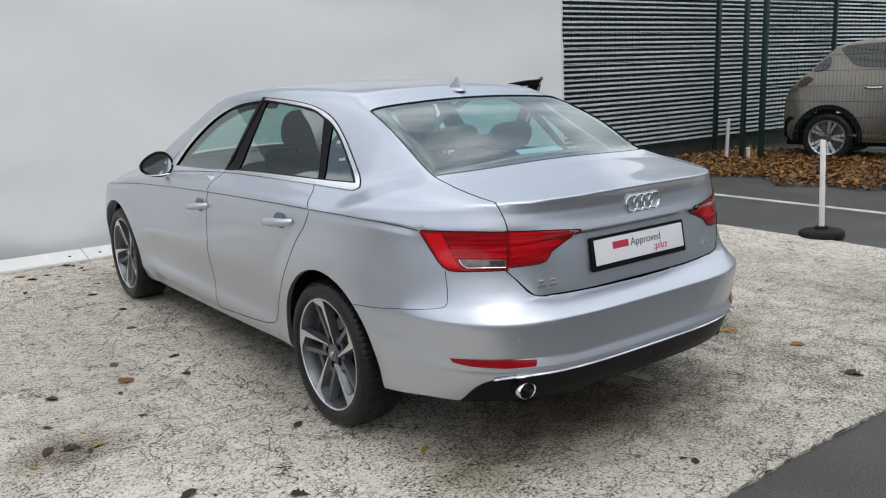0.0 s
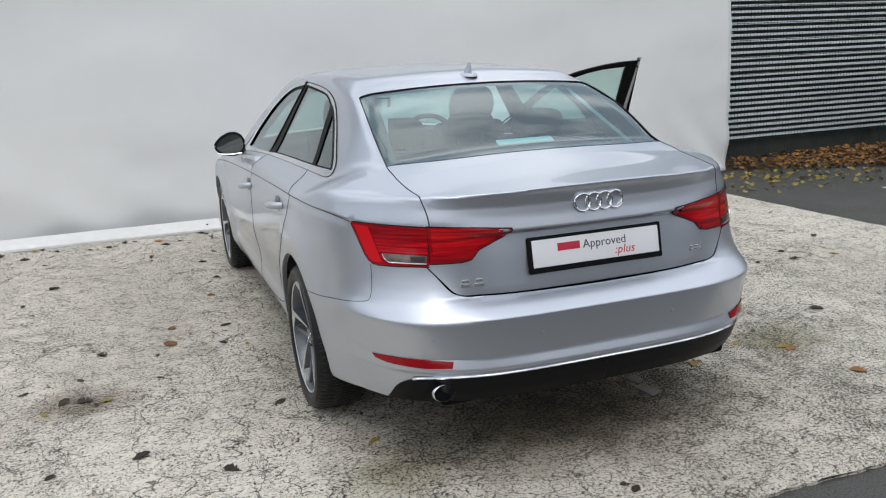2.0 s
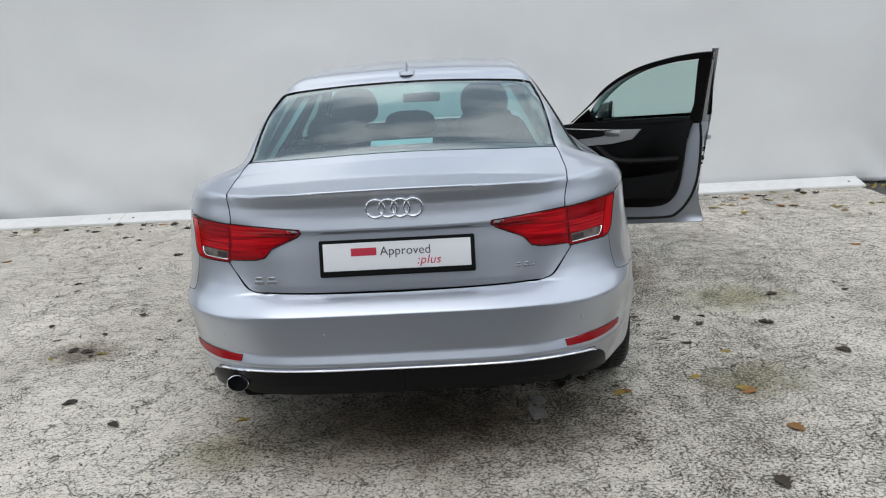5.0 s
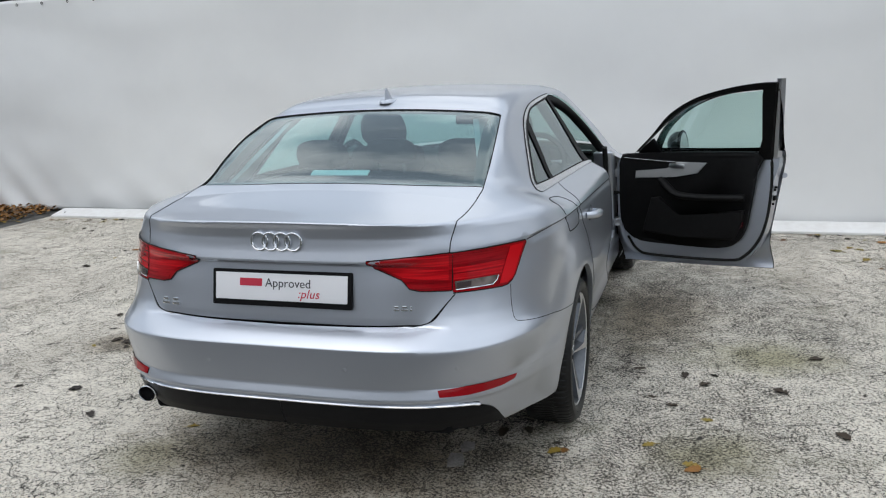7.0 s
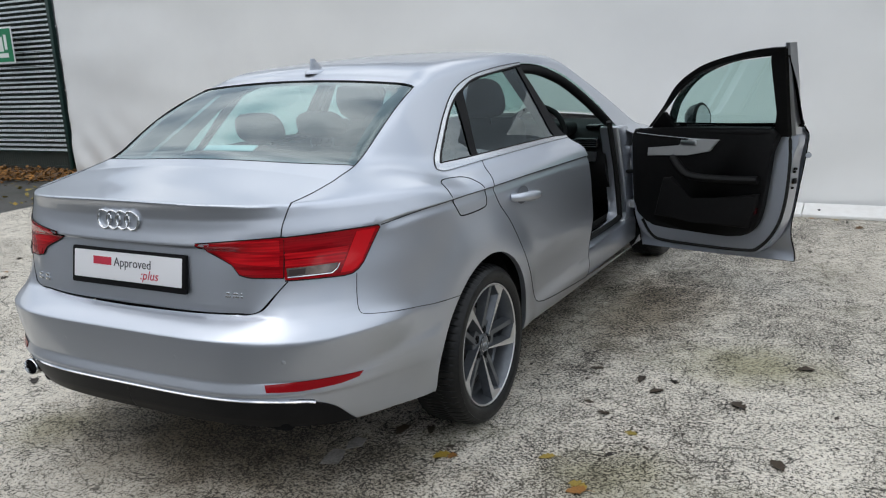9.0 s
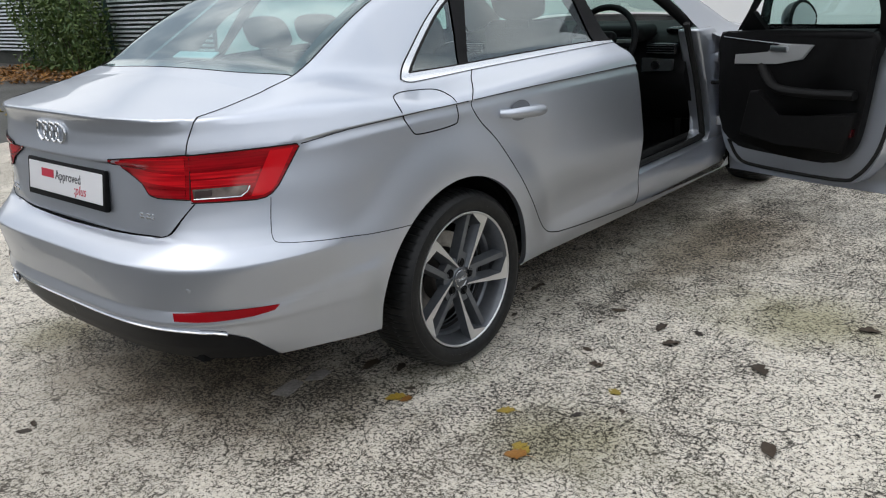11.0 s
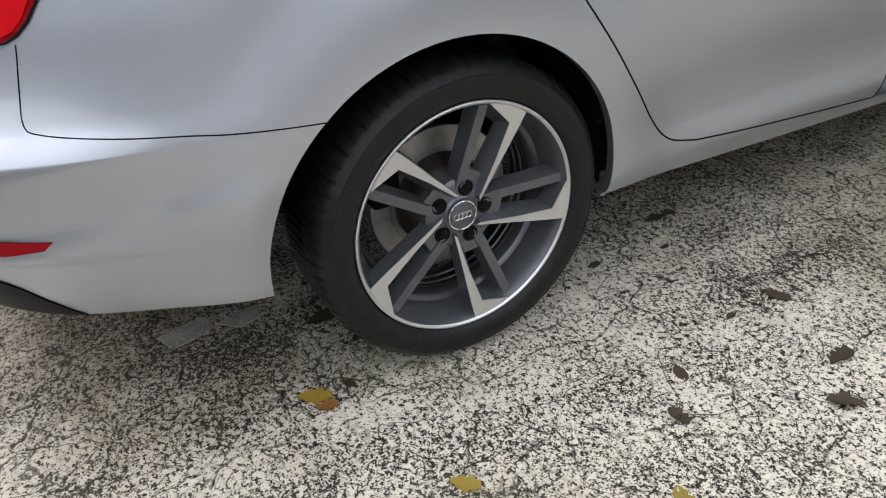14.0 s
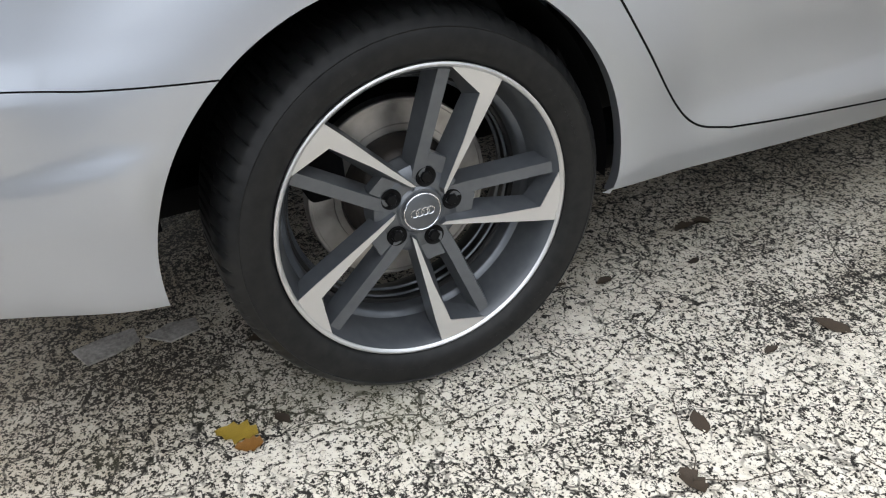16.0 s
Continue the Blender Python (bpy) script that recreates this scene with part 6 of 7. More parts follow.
PAVE, ASPHALT = paving_material(), asphalt_material()
WHITE_PAINT = speckled("white_painted_board", (0.80, 0.80, 0.79), (0.70, 0.69, 0.67), 14, 0.5)
POLE = speckled("white_plastic_pole", (0.76, 0.75, 0.72), (0.55, 0.53, 0.49), 16, 0.5)
LINE = speckled("worn_white_line_paint", (0.62, 0.61, 0.58), (0.30, 0.29, 0.27), 40, 0.8)
GREEN = speckled("dark_green_coated_steel", (0.008, 0.030, 0.025), (0.012, 0.040, 0.033), 30, 0.4)
BASEWALL = speckled("dark_mossy_base_wall", (0.030, 0.034, 0.030), (0.055, 0.058, 0.048), 6, 0.9)
CLAD = material("light_grey_metal_cladding", (0.60, 0.62, 0.64), 0.45, 0.15)
f = tex_noise(CLAD, 1.6, 5, 0.6, stretch=(0.5, 1, 2))
drive(CLAD, "Base Color", ramp(CLAD, f, (0.3, (0.56, 0.61, 0.63)), (0.7, (0.74, 0.79, 0.81))))
FLASHING = speckled("grey_sheet_panel", (0.22, 0.23, 0.25), (0.26, 0.27, 0.29), 1.5, 0.5, 0.2)


def ground_sheet():
    """One sheet to the horizon, 12 mm under the coated pad."""
    bm = bmesh.new()
    xs = [-400, -60, -20, 20, 60, 400]
    rows = [[bm.verts.new((x, y, -0.012)) for x in xs] for y in (-400, -60, -20, 20, 60, 400)]
    for a, b in zip(rows, rows[1:]):
        for j in range(len(xs) - 1):
            bm.faces.new((a[j], a[j + 1], b[j + 1], b[j]))
    return tagged(part("ground", bm, ASPHALT), "damp dark grey asphalt yard", "ground", "", "structure")


def pad():
    bm = bmesh.new()
    random.seed(4)
    right = [(4.0 + random.uniform(-0.012, 0.012), y) for y in np.arange(-1.44, 4.3, 0.12)]
    back = [(4.02, 4.45), (-5.95, 4.60)]
    left = [(-5.95 + random.uniform(-0.014, 0.014), y) for y in np.arange(4.4, -1.4, -0.12)]
    front = [(x, -1.44 + random.uniform(-0.007, 0.007) + 0.006 * math.sin(x * 3.1)) for x in np.arange(-5.9, 3.95, 0.04)]
    pts = right + back + left + front
    prism(bm, pts, -0.05, 0.0)
    bmesh.ops.triangulate(bm, faces=[f for f in bm.faces if len(f.verts) > 4])
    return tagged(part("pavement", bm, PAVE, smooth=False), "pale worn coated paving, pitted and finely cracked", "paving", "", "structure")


ground_sheet()
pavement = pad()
CEMENT = speckled("smooth_grey_cement", (0.13, 0.12, 0.11), (0.36, 0.335, 0.31), 140, 0.85)
for pts in ([(0.477, -0.585), (0.538, -0.561), (0.527, -0.51), (0.506, -0.463), (0.458, -0.468), (0.462, -0.53)], [(0.500, -0.452), (0.543, -0.41), (0.528, -0.352), (0.486, -0.352), (0.478, -0.40)]):
    bm = bmesh.new()
    prism(bm, pts, -0.02, 0.004)
    part("bare_patch", bm, CEMENT, pavement, "smooth grey cement patch", smooth=False)


def kerb_board(x0, x1):
    k = lambda x: 4.255 + 0.013 * (4.04 - x)
    bm = bmesh.new()
    vs = []
    for x, y, z in ((x0, 0, 0.0), (x0, 0, 0.022), (x0, 0.235, 0.075), (x0, 0.235, 0.0), (x1, 0, 0.0), (x1, 0, 0.022), (x1, 0.235, 0.075), (x1, 0.235, 0.0)):
        vs.append(bm.verts.new((x, k(x) + y, z)))
    for f in ((0, 1, 2, 3), (7, 6, 5, 4), (0, 4, 5, 1), (1, 5, 6, 2), (2, 6, 7, 3), (3, 7, 4, 0)):
        bm.faces.new([vs[i] for i in f])
    bmesh.ops.bevel(bm, geom=bm.edges[:], offset=0.004, segments=2, affect="EDGES")
    ob = tagged(part("kerb_board", bm, WHITE_PAINT), "white painted sloping board along the foot of the banner", "board", "boards under the banner")
    for x in (x0 + 0.12, x1 - 0.12):
        bm = bmesh.new()
        lathe(bm, [(0.0, 0.004), (0.011, 0.003), (0.012, 0.0)], 12, "z", Matrix.Translation((x, k(x) + 0.10, 0.0445)) @ Matrix.Rotation(radians(12.7), 4, "X"))
        part("screw_head", bm, BLACK, ob)


edges = (4.04, 1.62, -0.80, -3.25, -5.90)
for a, b in zip(edges[1:], edges[:-1]):
    kerb_board(a + 0.003, b - 0.003)

# ---- banner ----
PVC = material("white_pvc_banner_sheet", (0.70, 0.71, 0.73), 0.42)
f = tex_noise(PVC, 0.8, 4, 0.6)
drive(PVC, "Base Color", ramp(PVC, f, (0.3, (0.73, 0.735, 0.735)), (0.7, (0.79, 0.795, 0.79))))
drive(PVC, "Roughness", ramp(PVC, tex_noise(PVC, 3, 3), (0.3, (0.36,) * 3), (0.7, (0.5,) * 3)))
B0, B1 = (-7.70, 4.925), (4.98, 4.50)


def banner():
    nx, nz = 220, 60
    noise.seed_set(7)
    bm = bmesh.new()
    rows = []
    for j in range(nz + 1):
        t = j / nz
        row = []
        for i in range(nx + 1):
            s = i / nx
            x, y = B0[0] + (B1[0] - B0[0]) * s, B0[1] + (B1[1] - B0[1]) * s
            z = 0.015 + 2.465 * t + 0.03 * (1 - s) * t
            sag = 0.006 * abs(math.sin(math.pi * s * 21)) * t ** 8
            w = 0.05 * noise.noise((x * 0.42, z * 0.7, 0)) + 0.022 * noise.noise((x * 0.9 + z * 0.8, z * 1.6 - x * 0.3, 3.0))
            low = math.exp(-t * 7.5)
            for c, wd in ((0.975, 0.06), (0.055, 0.06), (0.45, 0.10), (0.24, 0.09)):
                d = (s - c) / wd
                w += 0.038 * low * math.exp(-d * d) * math.sin(9 * d + t * 26) * (1 if c > 0.9 or c < 0.1 else 0.45)
            w += 0.012 * noise.noise((x * 2.4 - z * 2.2, z * 3.3 + x * 0.7, 5.0)) * (0.3 + low)
            edge = 0.012 * abs(math.sin(math.pi * t * 6)) * (max(0, 1 - s * 40) - max(0, 1 - (1 - s) * 40))
            row.append(bm.verts.new((x + edge, y - 0.03 - w * min(1, 6 * (1 - t) + 0.1), z - sag)))
        rows.append(row)
    for a, b in zip(rows, rows[1:]):
        for i in range(nx):
            bm.faces.new((a[i], a[i + 1], b[i + 1], b[i]))
    ob = part("banner", bm, PVC)
    solid = ob.modifiers.new("sheet", "SOLIDIFY")
    solid.thickness = 0.002
    tagged(ob, "large plain white sheet banner with soft creases hung on the fence", "banner")
    for k in range(34):
        s = (k + 0.5) / 34
        x, y = B0[0] + (B1[0] - B0[0]) * s, B0[1] + (B1[1] - B0[1]) * s
        bm = bmesh.new()
        lathe(bm, [(0.008, 0.0), (0.010, -0.003), (0.016, -0.003), (0.017, 0.0)], 14, "y", Matrix.Translation((x, y - 0.040, 2.425 + 0.03 * (1 - s))))
        part("eyelet", bm, RUBBER, ob)
    for s, x0 in ((1, B1), (-1, B0)):
        for k in range(6):
            z = 0.30 + 0.42 * k
            bm = bmesh.new()
            sweep(bm, [(x0[0] - s * 0.03, x0[1] - 0.05, z), (x0[0] + s * 0.035, x0[1] - 0.01, z + 0.012), (x0[0] + s * 0.05, x0[1] + 0.35, z + 0.02)], 0.004, 6)
            part("tie_cord", bm, POLE, ob)


banner()

# ---- clad building behind the fence ----
def cladding(x0, x1, y, z0, z1, pitch=0.070):
    bm = bmesh.new()
    z = z0
    while z < z1:
        slat = [(y + 0.012, z), (y, z + 0.004), (y + 0.004, z + 0.029), (y + 0.05, z + 0.033), (y + 0.05, z + 0.031), (y + 0.012, z + 0.025)]
        a = [bm.verts.new((x0, p, q)) for p, q in slat]
        b = [bm.verts.new((x1, p, q)) for p, q in slat]
        for i in range(6):
            bm.faces.new((a[i], b[i], b[(i + 1) % 6], a[(i + 1) % 6]))
        z += pitch
    return bm


def plain_box(name, lo, hi, mat, label, category, kind="structure", bevel=0.0):
    bm = bmesh.new()
    box(bm, lo, hi, bevel)
    return tagged(part(name, bm, mat), label, category, "", kind)


wall = plain_box("wall_north", (-30, 5.26, -0.1), (34, 5.6, 3.45), BASEWALL, "clad workshop wall on a dark base", "wall")
tagged(part("cladding", cladding(-30, 34, 5.18, 0.27, 3.40), CLAD, wall, "light grey horizontal metal slats", smooth=False), kind="stuff")
bm = bmesh.new()
box(bm, (-6.67, 5.12, 2.35), (3.2, 5.19, 3.42), 0.01)
part("sheet_panel", bm, FLASHING, wall, "smooth grey sheet panel")
bm = bmesh.new()
box(bm, (-8.06, 5.10, 0.25), (-7.78, 5.19, 3.42), 0.01)
part("downpipe_cover", bm, FLASHING, wall)

# ---- plain backdrops out of view, added to tone the car's reflections ----
FAR_DARK = speckled("grey_green_backdrop", (0.07, 0.075, 0.07), (0.13, 0.135, 0.125), 0.35, 0.9)
FAR_PALE = speckled("pale_grey_backdrop", (0.24, 0.25, 0.26), (0.36, 0.37, 0.38), 0.35, 0.8)
for nm, lo, hi in (("wall_south", (-34, -21, -0.1), (34, -20, 4.0)), ("wall_west", (-31, -20, -0.1), (-30, 5.2, 4.2)), ("wall_east", (33, -20, -0.1), (34, 5.2, 4.2))):
    plain_box(nm, lo, hi, FAR_DARK if nm == "wall_south" else FAR_PALE, "plain backdrop out of view, added to be reflected in the car", "wall")

# ---- green mesh fence ----
def fence_post(x, y, h=2.9, w=0.06):
    bm = bmesh.new()
    box(bm, (x - w / 2, y - w / 2, -0.05), (x + w / 2, y + w / 2, h), 0.004)
    box(bm, (x - w / 2 - 0.005, y - w / 2 - 0.005, h), (x + w / 2 + 0.005, y + w / 2 + 0.005, h + 0.012), 0.003)
    return bm


fence = thing("mesh_fence", Matrix(), "dark green welded mesh fence on square steel posts", "fence")
for x, y in ((-14.2, 5.05), (-11.04, 5.05), (-7.98, 5.05), (5.06, 4.95), (8.80, 4.97), (12.2, 4.97), (8.25, 4.12), (8.28, 3.84), (8.30, 0.9), (8.32, -2.0)):
    part("fence_post", fence_post(x, y, 3.4), GREEN, fence)


def mesh_wires(a, b, z0=0.08, z1=3.3, step=0.05):
    bm = bmesh.new()
    a, b = Vector(a), Vector(b)
    n = int((b - a).length / step)
    d = (b - a).normalized()
    s = Vector((-d.y, d.x, 0))
    for i in range(n + 1):
        p = a + d * step * i
        r = 0.0022
        q = [bm.verts.new(p + o + Vector((0, 0, z))) for z in (z0, z1) for o in (d * r, s * r, -d * r, -s * r)]
        for j in range(4):
            bm.faces.new((q[j], q[(j + 1) % 4], q[4 + (j + 1) % 4], q[4 + j]))
    z = z0
    while z < z1:
        q = [bm.verts.new(p + o) for p in (a, b) for o in (s * 0.006 + Vector((0, 0, z - 0.003)), s * 0.012 + Vector((0, 0, z - 0.003)), s * 0.012 + Vector((0, 0, z + 0.003)), s * 0.006 + Vector((0, 0, z + 0.003)))]
        for j in range(4):
            bm.faces.new((q[j], q[(j + 1) % 4], q[4 + (j + 1) % 4], q[4 + j]))
        z += 0.2
    return bm


for a, b in (((-14.2, 5.05, 0), (-7.98, 5.05, 0)), ((5.06, 4.95, 0), (12.2, 4.97, 0)), ((8.28, 3.84, 0), (8.32, -2.0, 0))):
    tagged(part("mesh_wire", mesh_wires(a, b), GREEN, fence, smooth=False), kind="stuff")

# emergency exit sign on the fence: green with plain white shapes
SIGN_GREEN = material("green_sign_face", (0.010, 0.20, 0.085), 0.4)
SIGN_WHITE = material("white_sign_print", (0.75, 0.77, 0.76), 0.4)
SGN = pose(-9.0, 4.98, 1.79, 90, 0, 0) @ Matrix.Diagonal((1.15, 1.2, 1, 1))
sign = thing("safety_sign", SGN, "green and white square safety sign fixed to the fence", "sign")
bm = bmesh.new()
rounded_box(bm, (-0.21, -0.21, -0.004), (0.21, 0.21, 0.004), 0.003)
part("sign_plate", bm, SIGN_WHITE, sign)
for lo, hi in (((-0.19, -0.19), (0.19, 0.19)),):
    bm = bmesh.new()
    box(bm, (lo[0], lo[1], 0.004), (hi[0], hi[1], 0.0055))
    part("sign_face", bm, SIGN_GREEN, sign)
for lo, hi in (((-0.10, -0.14), (0.10, -0.09)), ((-0.06, -0.07), (0.02, 0.10)), ((0.05, -0.05), (0.10, 0.12)), ((-0.13, 0.02), (-0.08, 0.12))):
    bm = bmesh.new()
    box(bm, (lo[0], lo[1], 0.0055), (hi[0], hi[1], 0.007))
    part("sign_mark", bm, SIGN_WHITE, sign)

# ---- line, bollards ----
bm = bmesh.new()
box(bm, (5.47, -9, -0.014), (5.57, 2.75, -0.008))
tagged(part("painted_line", bm, LINE), "worn white painted line on the asphalt", "road marking", "", "structure")


def bollard(x, y, h, r, lean, base):
    p = thing("marker_post", pose(x, y, 0 if base else -0.02, lean, lean * 0.4, 0), "white plastic marker post on a black rubber base" if base else "short white plastic stake in the leaf litter", "post", "marker posts")
    bm = bmesh.new()
    lathe(bm, [(0.0, h), (r * 0.8, h), (r, h - 0.006), (r, 0.03), (r * 1.05, 0.0)], 20, "z")
    part("pole", bm, POLE, p)
    if base:
        bm = bmesh.new()
        lathe(bm, [(0.0, 0.085), (0.05, 0.085), (0.055, 0.06), (0.15, 0.055), (0.172, 0.045), (0.18, 0.03), (0.18, 0.0)], 40, "z")
        part("rubber_base", bm, RUBBER, p)


bollard(4.12, 0.60, 0.80, 0.022, -2.0, True)
bollard(8.03, 4.23, 0.66, 0.026, 1.5, False)
bollard(8.08, 3.90, 0.26, 0.026, -1.0, False)
bm = bmesh.new()
lathe(bm, [(0.0, 0.05), (0.06, 0.05), (0.07, 0.10), (0.10, 0.10), (0.12, 0.05), (0.30, 0.045), (0.34, 0.02), (0.34, -0.02)], 40, "z", Matrix.Translation((7.35, 2.35, 0)))
tagged(part("rubber_foot", bm, RUBBER), "black round rubber post base lying among leaves", "post base")

# ---- fallen leaves, hedge ----
def leaf_material(name, a, b, rough=0.6):
    m = material(name, a, rough)
    n, l, bs = nodes_of(m)
    g = n.new("ShaderNodeNewGeometry")
    oi = n.new("ShaderNodeObjectInfo")
    v = n.new("ShaderNodeMath")
    v.operation = "ADD"
    l.new(g.outputs["Random Per Island"], v.inputs[0])
    l.new(oi.outputs["Random"], v.inputs[1])
    fr = n.new("ShaderNodeMath")
    fr.operation = "FRACT"
    l.new(v.outputs[0], fr.inputs[0])
    c = ramp(m, fr.outputs[0], (0.0, a), (1.0, b))
    spots = ramp(m, tex_noise(m, 60, 3), (0.35, (0.45,) * 3), (0.6, (1,) * 3))
    l.new(mix(m, 0.8, c, spots, "MULTIPLY"), bs.inputs["Base Color"])
    return m


LEAF_YELLOW = leaf_material("yellow_fallen_leaf", (0.33, 0.22, 0.025), (0.24, 0.20, 0.04))
LEAF_BROWN = leaf_material("wet_dark_brown_leaf", (0.022, 0.015, 0.010), (0.05, 0.032, 0.017), 0.7)
LEAF_ORANGE = leaf_material("orange_brown_leaf", (0.42, 0.18, 0.022), (0.06, 0.032, 0.013))
LEAF_GREEN = leaf_material("green_hedge_leaf", (0.035, 0.085, 0.018), (0.14, 0.20, 0.05))
TWIG = speckled("dark_twig_bark", (0.03, 0.022, 0.016), (0.06, 0.045, 0.03), 60, 0.9)


def leaf_shape(bm, m, lobes, curl, size, rng):
    """A leaf with a toothed or plain edge, folded along its rib, its rim crumpled and curled up."""
    ribs, half = 9, []
    wide = 0.24 if lobes == 0 else 0.33
    for side in (-1, 0, 1):
        row = []
        for i in range(ribs):
            t = i / (ribs - 1)
            w = wide * math.sin(math.pi * t ** 0.8) ** 0.8 * (1 + (0.22 if i % 2 else -0.18) * (lobes > 0)) * rng.uniform(0.8, 1.15)
            x = (t - 0.5) + 0.05 * math.sin(3 * t + lobes)
            y = side * w + 0.06 * math.sin(2.4 * t)
            z = curl * (abs(side) * w * 1.3 * rng.uniform(0.5, 1.2) + 0.5 * (t - 0.5) ** 2) + 0.02 * rng.random()
            row.append(bm.verts.new(m @ Vector((x * size, y * size, z * size + 0.001))))
        half.append(row)
    for a, b in zip(half, half[1:]):
        for i in range(ribs - 1):
            bm.faces.new((a[i], a[i + 1], b[i + 1], b[i]))
    st = [m @ Vector(((-0.48 - k * 0.13) * size, (0.02 * k * k) * size, 0.004 * size + 0.01 * k * curl * size)) for k in range(4)]
    sweep(bm, st, 0.012 * size, 4)


rng = random.Random(11)
leaf_kinds = []
for lobes, curl, mat, nm in ((5, 0.25, LEAF_YELLOW, "yellow"), (0, 0.35, LEAF_YELLOW, "yellow"), (0, 0.5, LEAF_BROWN, "dark"), (5, 0.45, LEAF_BROWN, "dark"), (3, 0.3, LEAF_ORANGE, "tan"), (0, 0.15, LEAF_BROWN, "dark")):
    bm = bmesh.new()
    leaf_shape(bm, Matrix(), lobes, curl, 1.0, rng)
    me = bpy.data.meshes.new("fallen_leaf")
    for f in bm.faces:
        f.smooth = True
    bm.to_mesh(me)
    bm.free()
    me.materials.append(mat)
    leaf_kinds.append((me, nm))
LEAF_WORDS = {"yellow": "small yellow fallen leaf lying on the pale paving", "dark": "small dark wet fallen leaf lying on the pale paving", "tan": "small orange-brown fallen leaf lying on the pale paving"}


def drop_leaf(x, y, size, kind):
    me, nm = leaf_kinds[kind]
    ob = new("fallen_leaf", me)
    ob.matrix_world = pose(x, y, 0.0, rng.uniform(-4, 4), rng.uniform(-4, 4), rng.uniform(0, 360)) @ Matrix.Scale(size, 4)
    tagged(ob, LEAF_WORDS[nm], "leaf", "fallen leaves on the paving")


# the leaves that can be told apart where the camera comes near
for x, y, s, k in ((-1.45, 3.49, .10, 2), (-1.09, 3.09, .10, 3), (-1.16, 1.05, .09, 2), (-1.43, 1.16, .12, 4), (-1.50, 1.0, .07, 2), (-1.78, 1.15, .11, 3), (-1.75, .47, .08, 1), (-1.93, .53, .12, 2), (-1.84, .50, .10, 3), (-1.79, .43, .07, 2),
                   (-.742, -.47, .075, 1), (-.03, -1.22, .09, 5), (-1.61, -.2, .12, 2), (1.39, -.40, .09, 4), (1.45, -.76, .10, 4), (1.25, -1.16, .12, 3), (1.42, -.11, .08, 5), (1.29, .21, .075, 3), (1.385, -.365, .085, 0), (1.215, -.215, .07, 0),
                   (.855, -.355, .085, 0), (.895, -.345, .06, 4), (.707, .674, .09, 2), (.79, .402, .06, 2), (1.335, .60, .09, 3), (1.475, .62, .07, 2), (1.44, .08, .065, 0), (.76, .318, .05, 2), (.62, -.237, .13, 2), (.72, -.19, .08, 3),
                   (.70, .72, .07, 2), (.86, -.28, .06, 5), (1.20, .30, .08, 5), (1.12, .52, .05, 2), (.82, .60, .05, 5), (-.05, -1.18, .06, 2)):
    drop_leaf(x, y, s * (0.80 if k in (0, 1, 4) else 0.66), k)
for i in range(70):
    x, y = rng.uniform(-4.5, 3.7), rng.uniform(-1.3, 4.1)
    if abs(x) < 0.98 and -1.1 < y < 3.8:
        continue
    drop_leaf(x, y, rng.uniform(0.03, 0.085), rng.choice((2, 3, 5, 5, 2, 1, 4)))
for i in range(62):                              # drift along the foot of the boards
    x = rng.uniform(-5.8, 4.0)
    drop_leaf(x, 4.22 + 0.013 * (4.04 - x) - abs(rng.gauss(0, 0.13)), rng.uniform(0.04, 0.10), rng.choice((2, 3, 1, 0, 4, 3)))


for i in range(16):                              # yellow leaves gathered at the banner's right end
    drop_leaf(rng.uniform(2.3, 3.9), rng.uniform(3.2, 4.1), rng.uniform(0.06, 0.11), rng.choice((0, 1, 1, 4)))
for i in range(34):                              # dark scraps before the boards
    drop_leaf(rng.uniform(-5.0, -0.8), 4.1 - abs(rng.gauss(0, 0.55)), rng.uniform(0.03, 0.08), rng.choice((2, 3, 5, 5, 1)))


def twig(pts):
    bm = bmesh.new()
    sweep(bm, pts, 0.0009, 5)
    tagged(part("twig", bm, TWIG), "thin dark twig lying on the pale paving", "twig", "twigs on the paving")


twig([(1.30, .20, .003), (1.26, .24, .006), (1.20, .26, .004), (1.13, .30, .003)])
twig([(1.29, .21, .004), (1.33, .27, .006), (1.34, .34, .004)])
twig([(1.385, -.36, .004), (1.42, -.32, .005), (1.47, -.30, .003)])


def litter(name, n, place, size, mats, label, heap):
    bm = bmesh.new()
    for i in range(n):
        x, y, z = place(i)
        leaf_m = pose(x, y, z, rng.uniform(-35, 35), rng.uniform(-35, 35), rng.uniform(0, 360))
        s = rng.uniform(*size)
        k = 8
        c = bm.verts.new(leaf_m @ Vector((0, 0, 0)))
        ring = [bm.verts.new(leaf_m @ Vector((s * 0.5 * math.cos(t) * (1.15 if j % 2 else 0.7), s * 0.42 * math.sin(t) * (1.15 if j % 2 else 0.7), s * 0.14 * rng.random()))) for j, t in enumerate(2 * math.pi * j / k for j in range(k))]
        for j in range(k):
            f = bm.faces.new((c, ring[j], ring[(j + 1) % k]))
            f.material_index = 0
    ob = part(name, bm, mats[0], smooth=False)
    tagged(ob, label, "leaf litter", "", "stuff")
    return ob


def right_bank(i):
    while True:
        x, y = rng.uniform(5.0, 9.6), rng.uniform(-1.5, 4.9)
        edge = 6.85 + 0.25 * math.sin(y * 2.1) + 0.12 * math.sin(y * 7)
        if y > 3.3:
            edge -= (y - 3.3) * 1.35
        if x > edge:
            return x, y, rng.uniform(0.0, 0.05) + 0.05 * min(1, (x - edge))


def left_bank(i):
    while True:
        x, y = rng.uniform(-14.5, -6.2), rng.uniform(3.2, 5.0)
        if y > 4.15 - 0.08 * (-6.2 - x) + 0.25 * math.sin(x * 2.3) + rng.gauss(0, 0.1):
            return x, y, rng.uniform(0.0, 0.07)


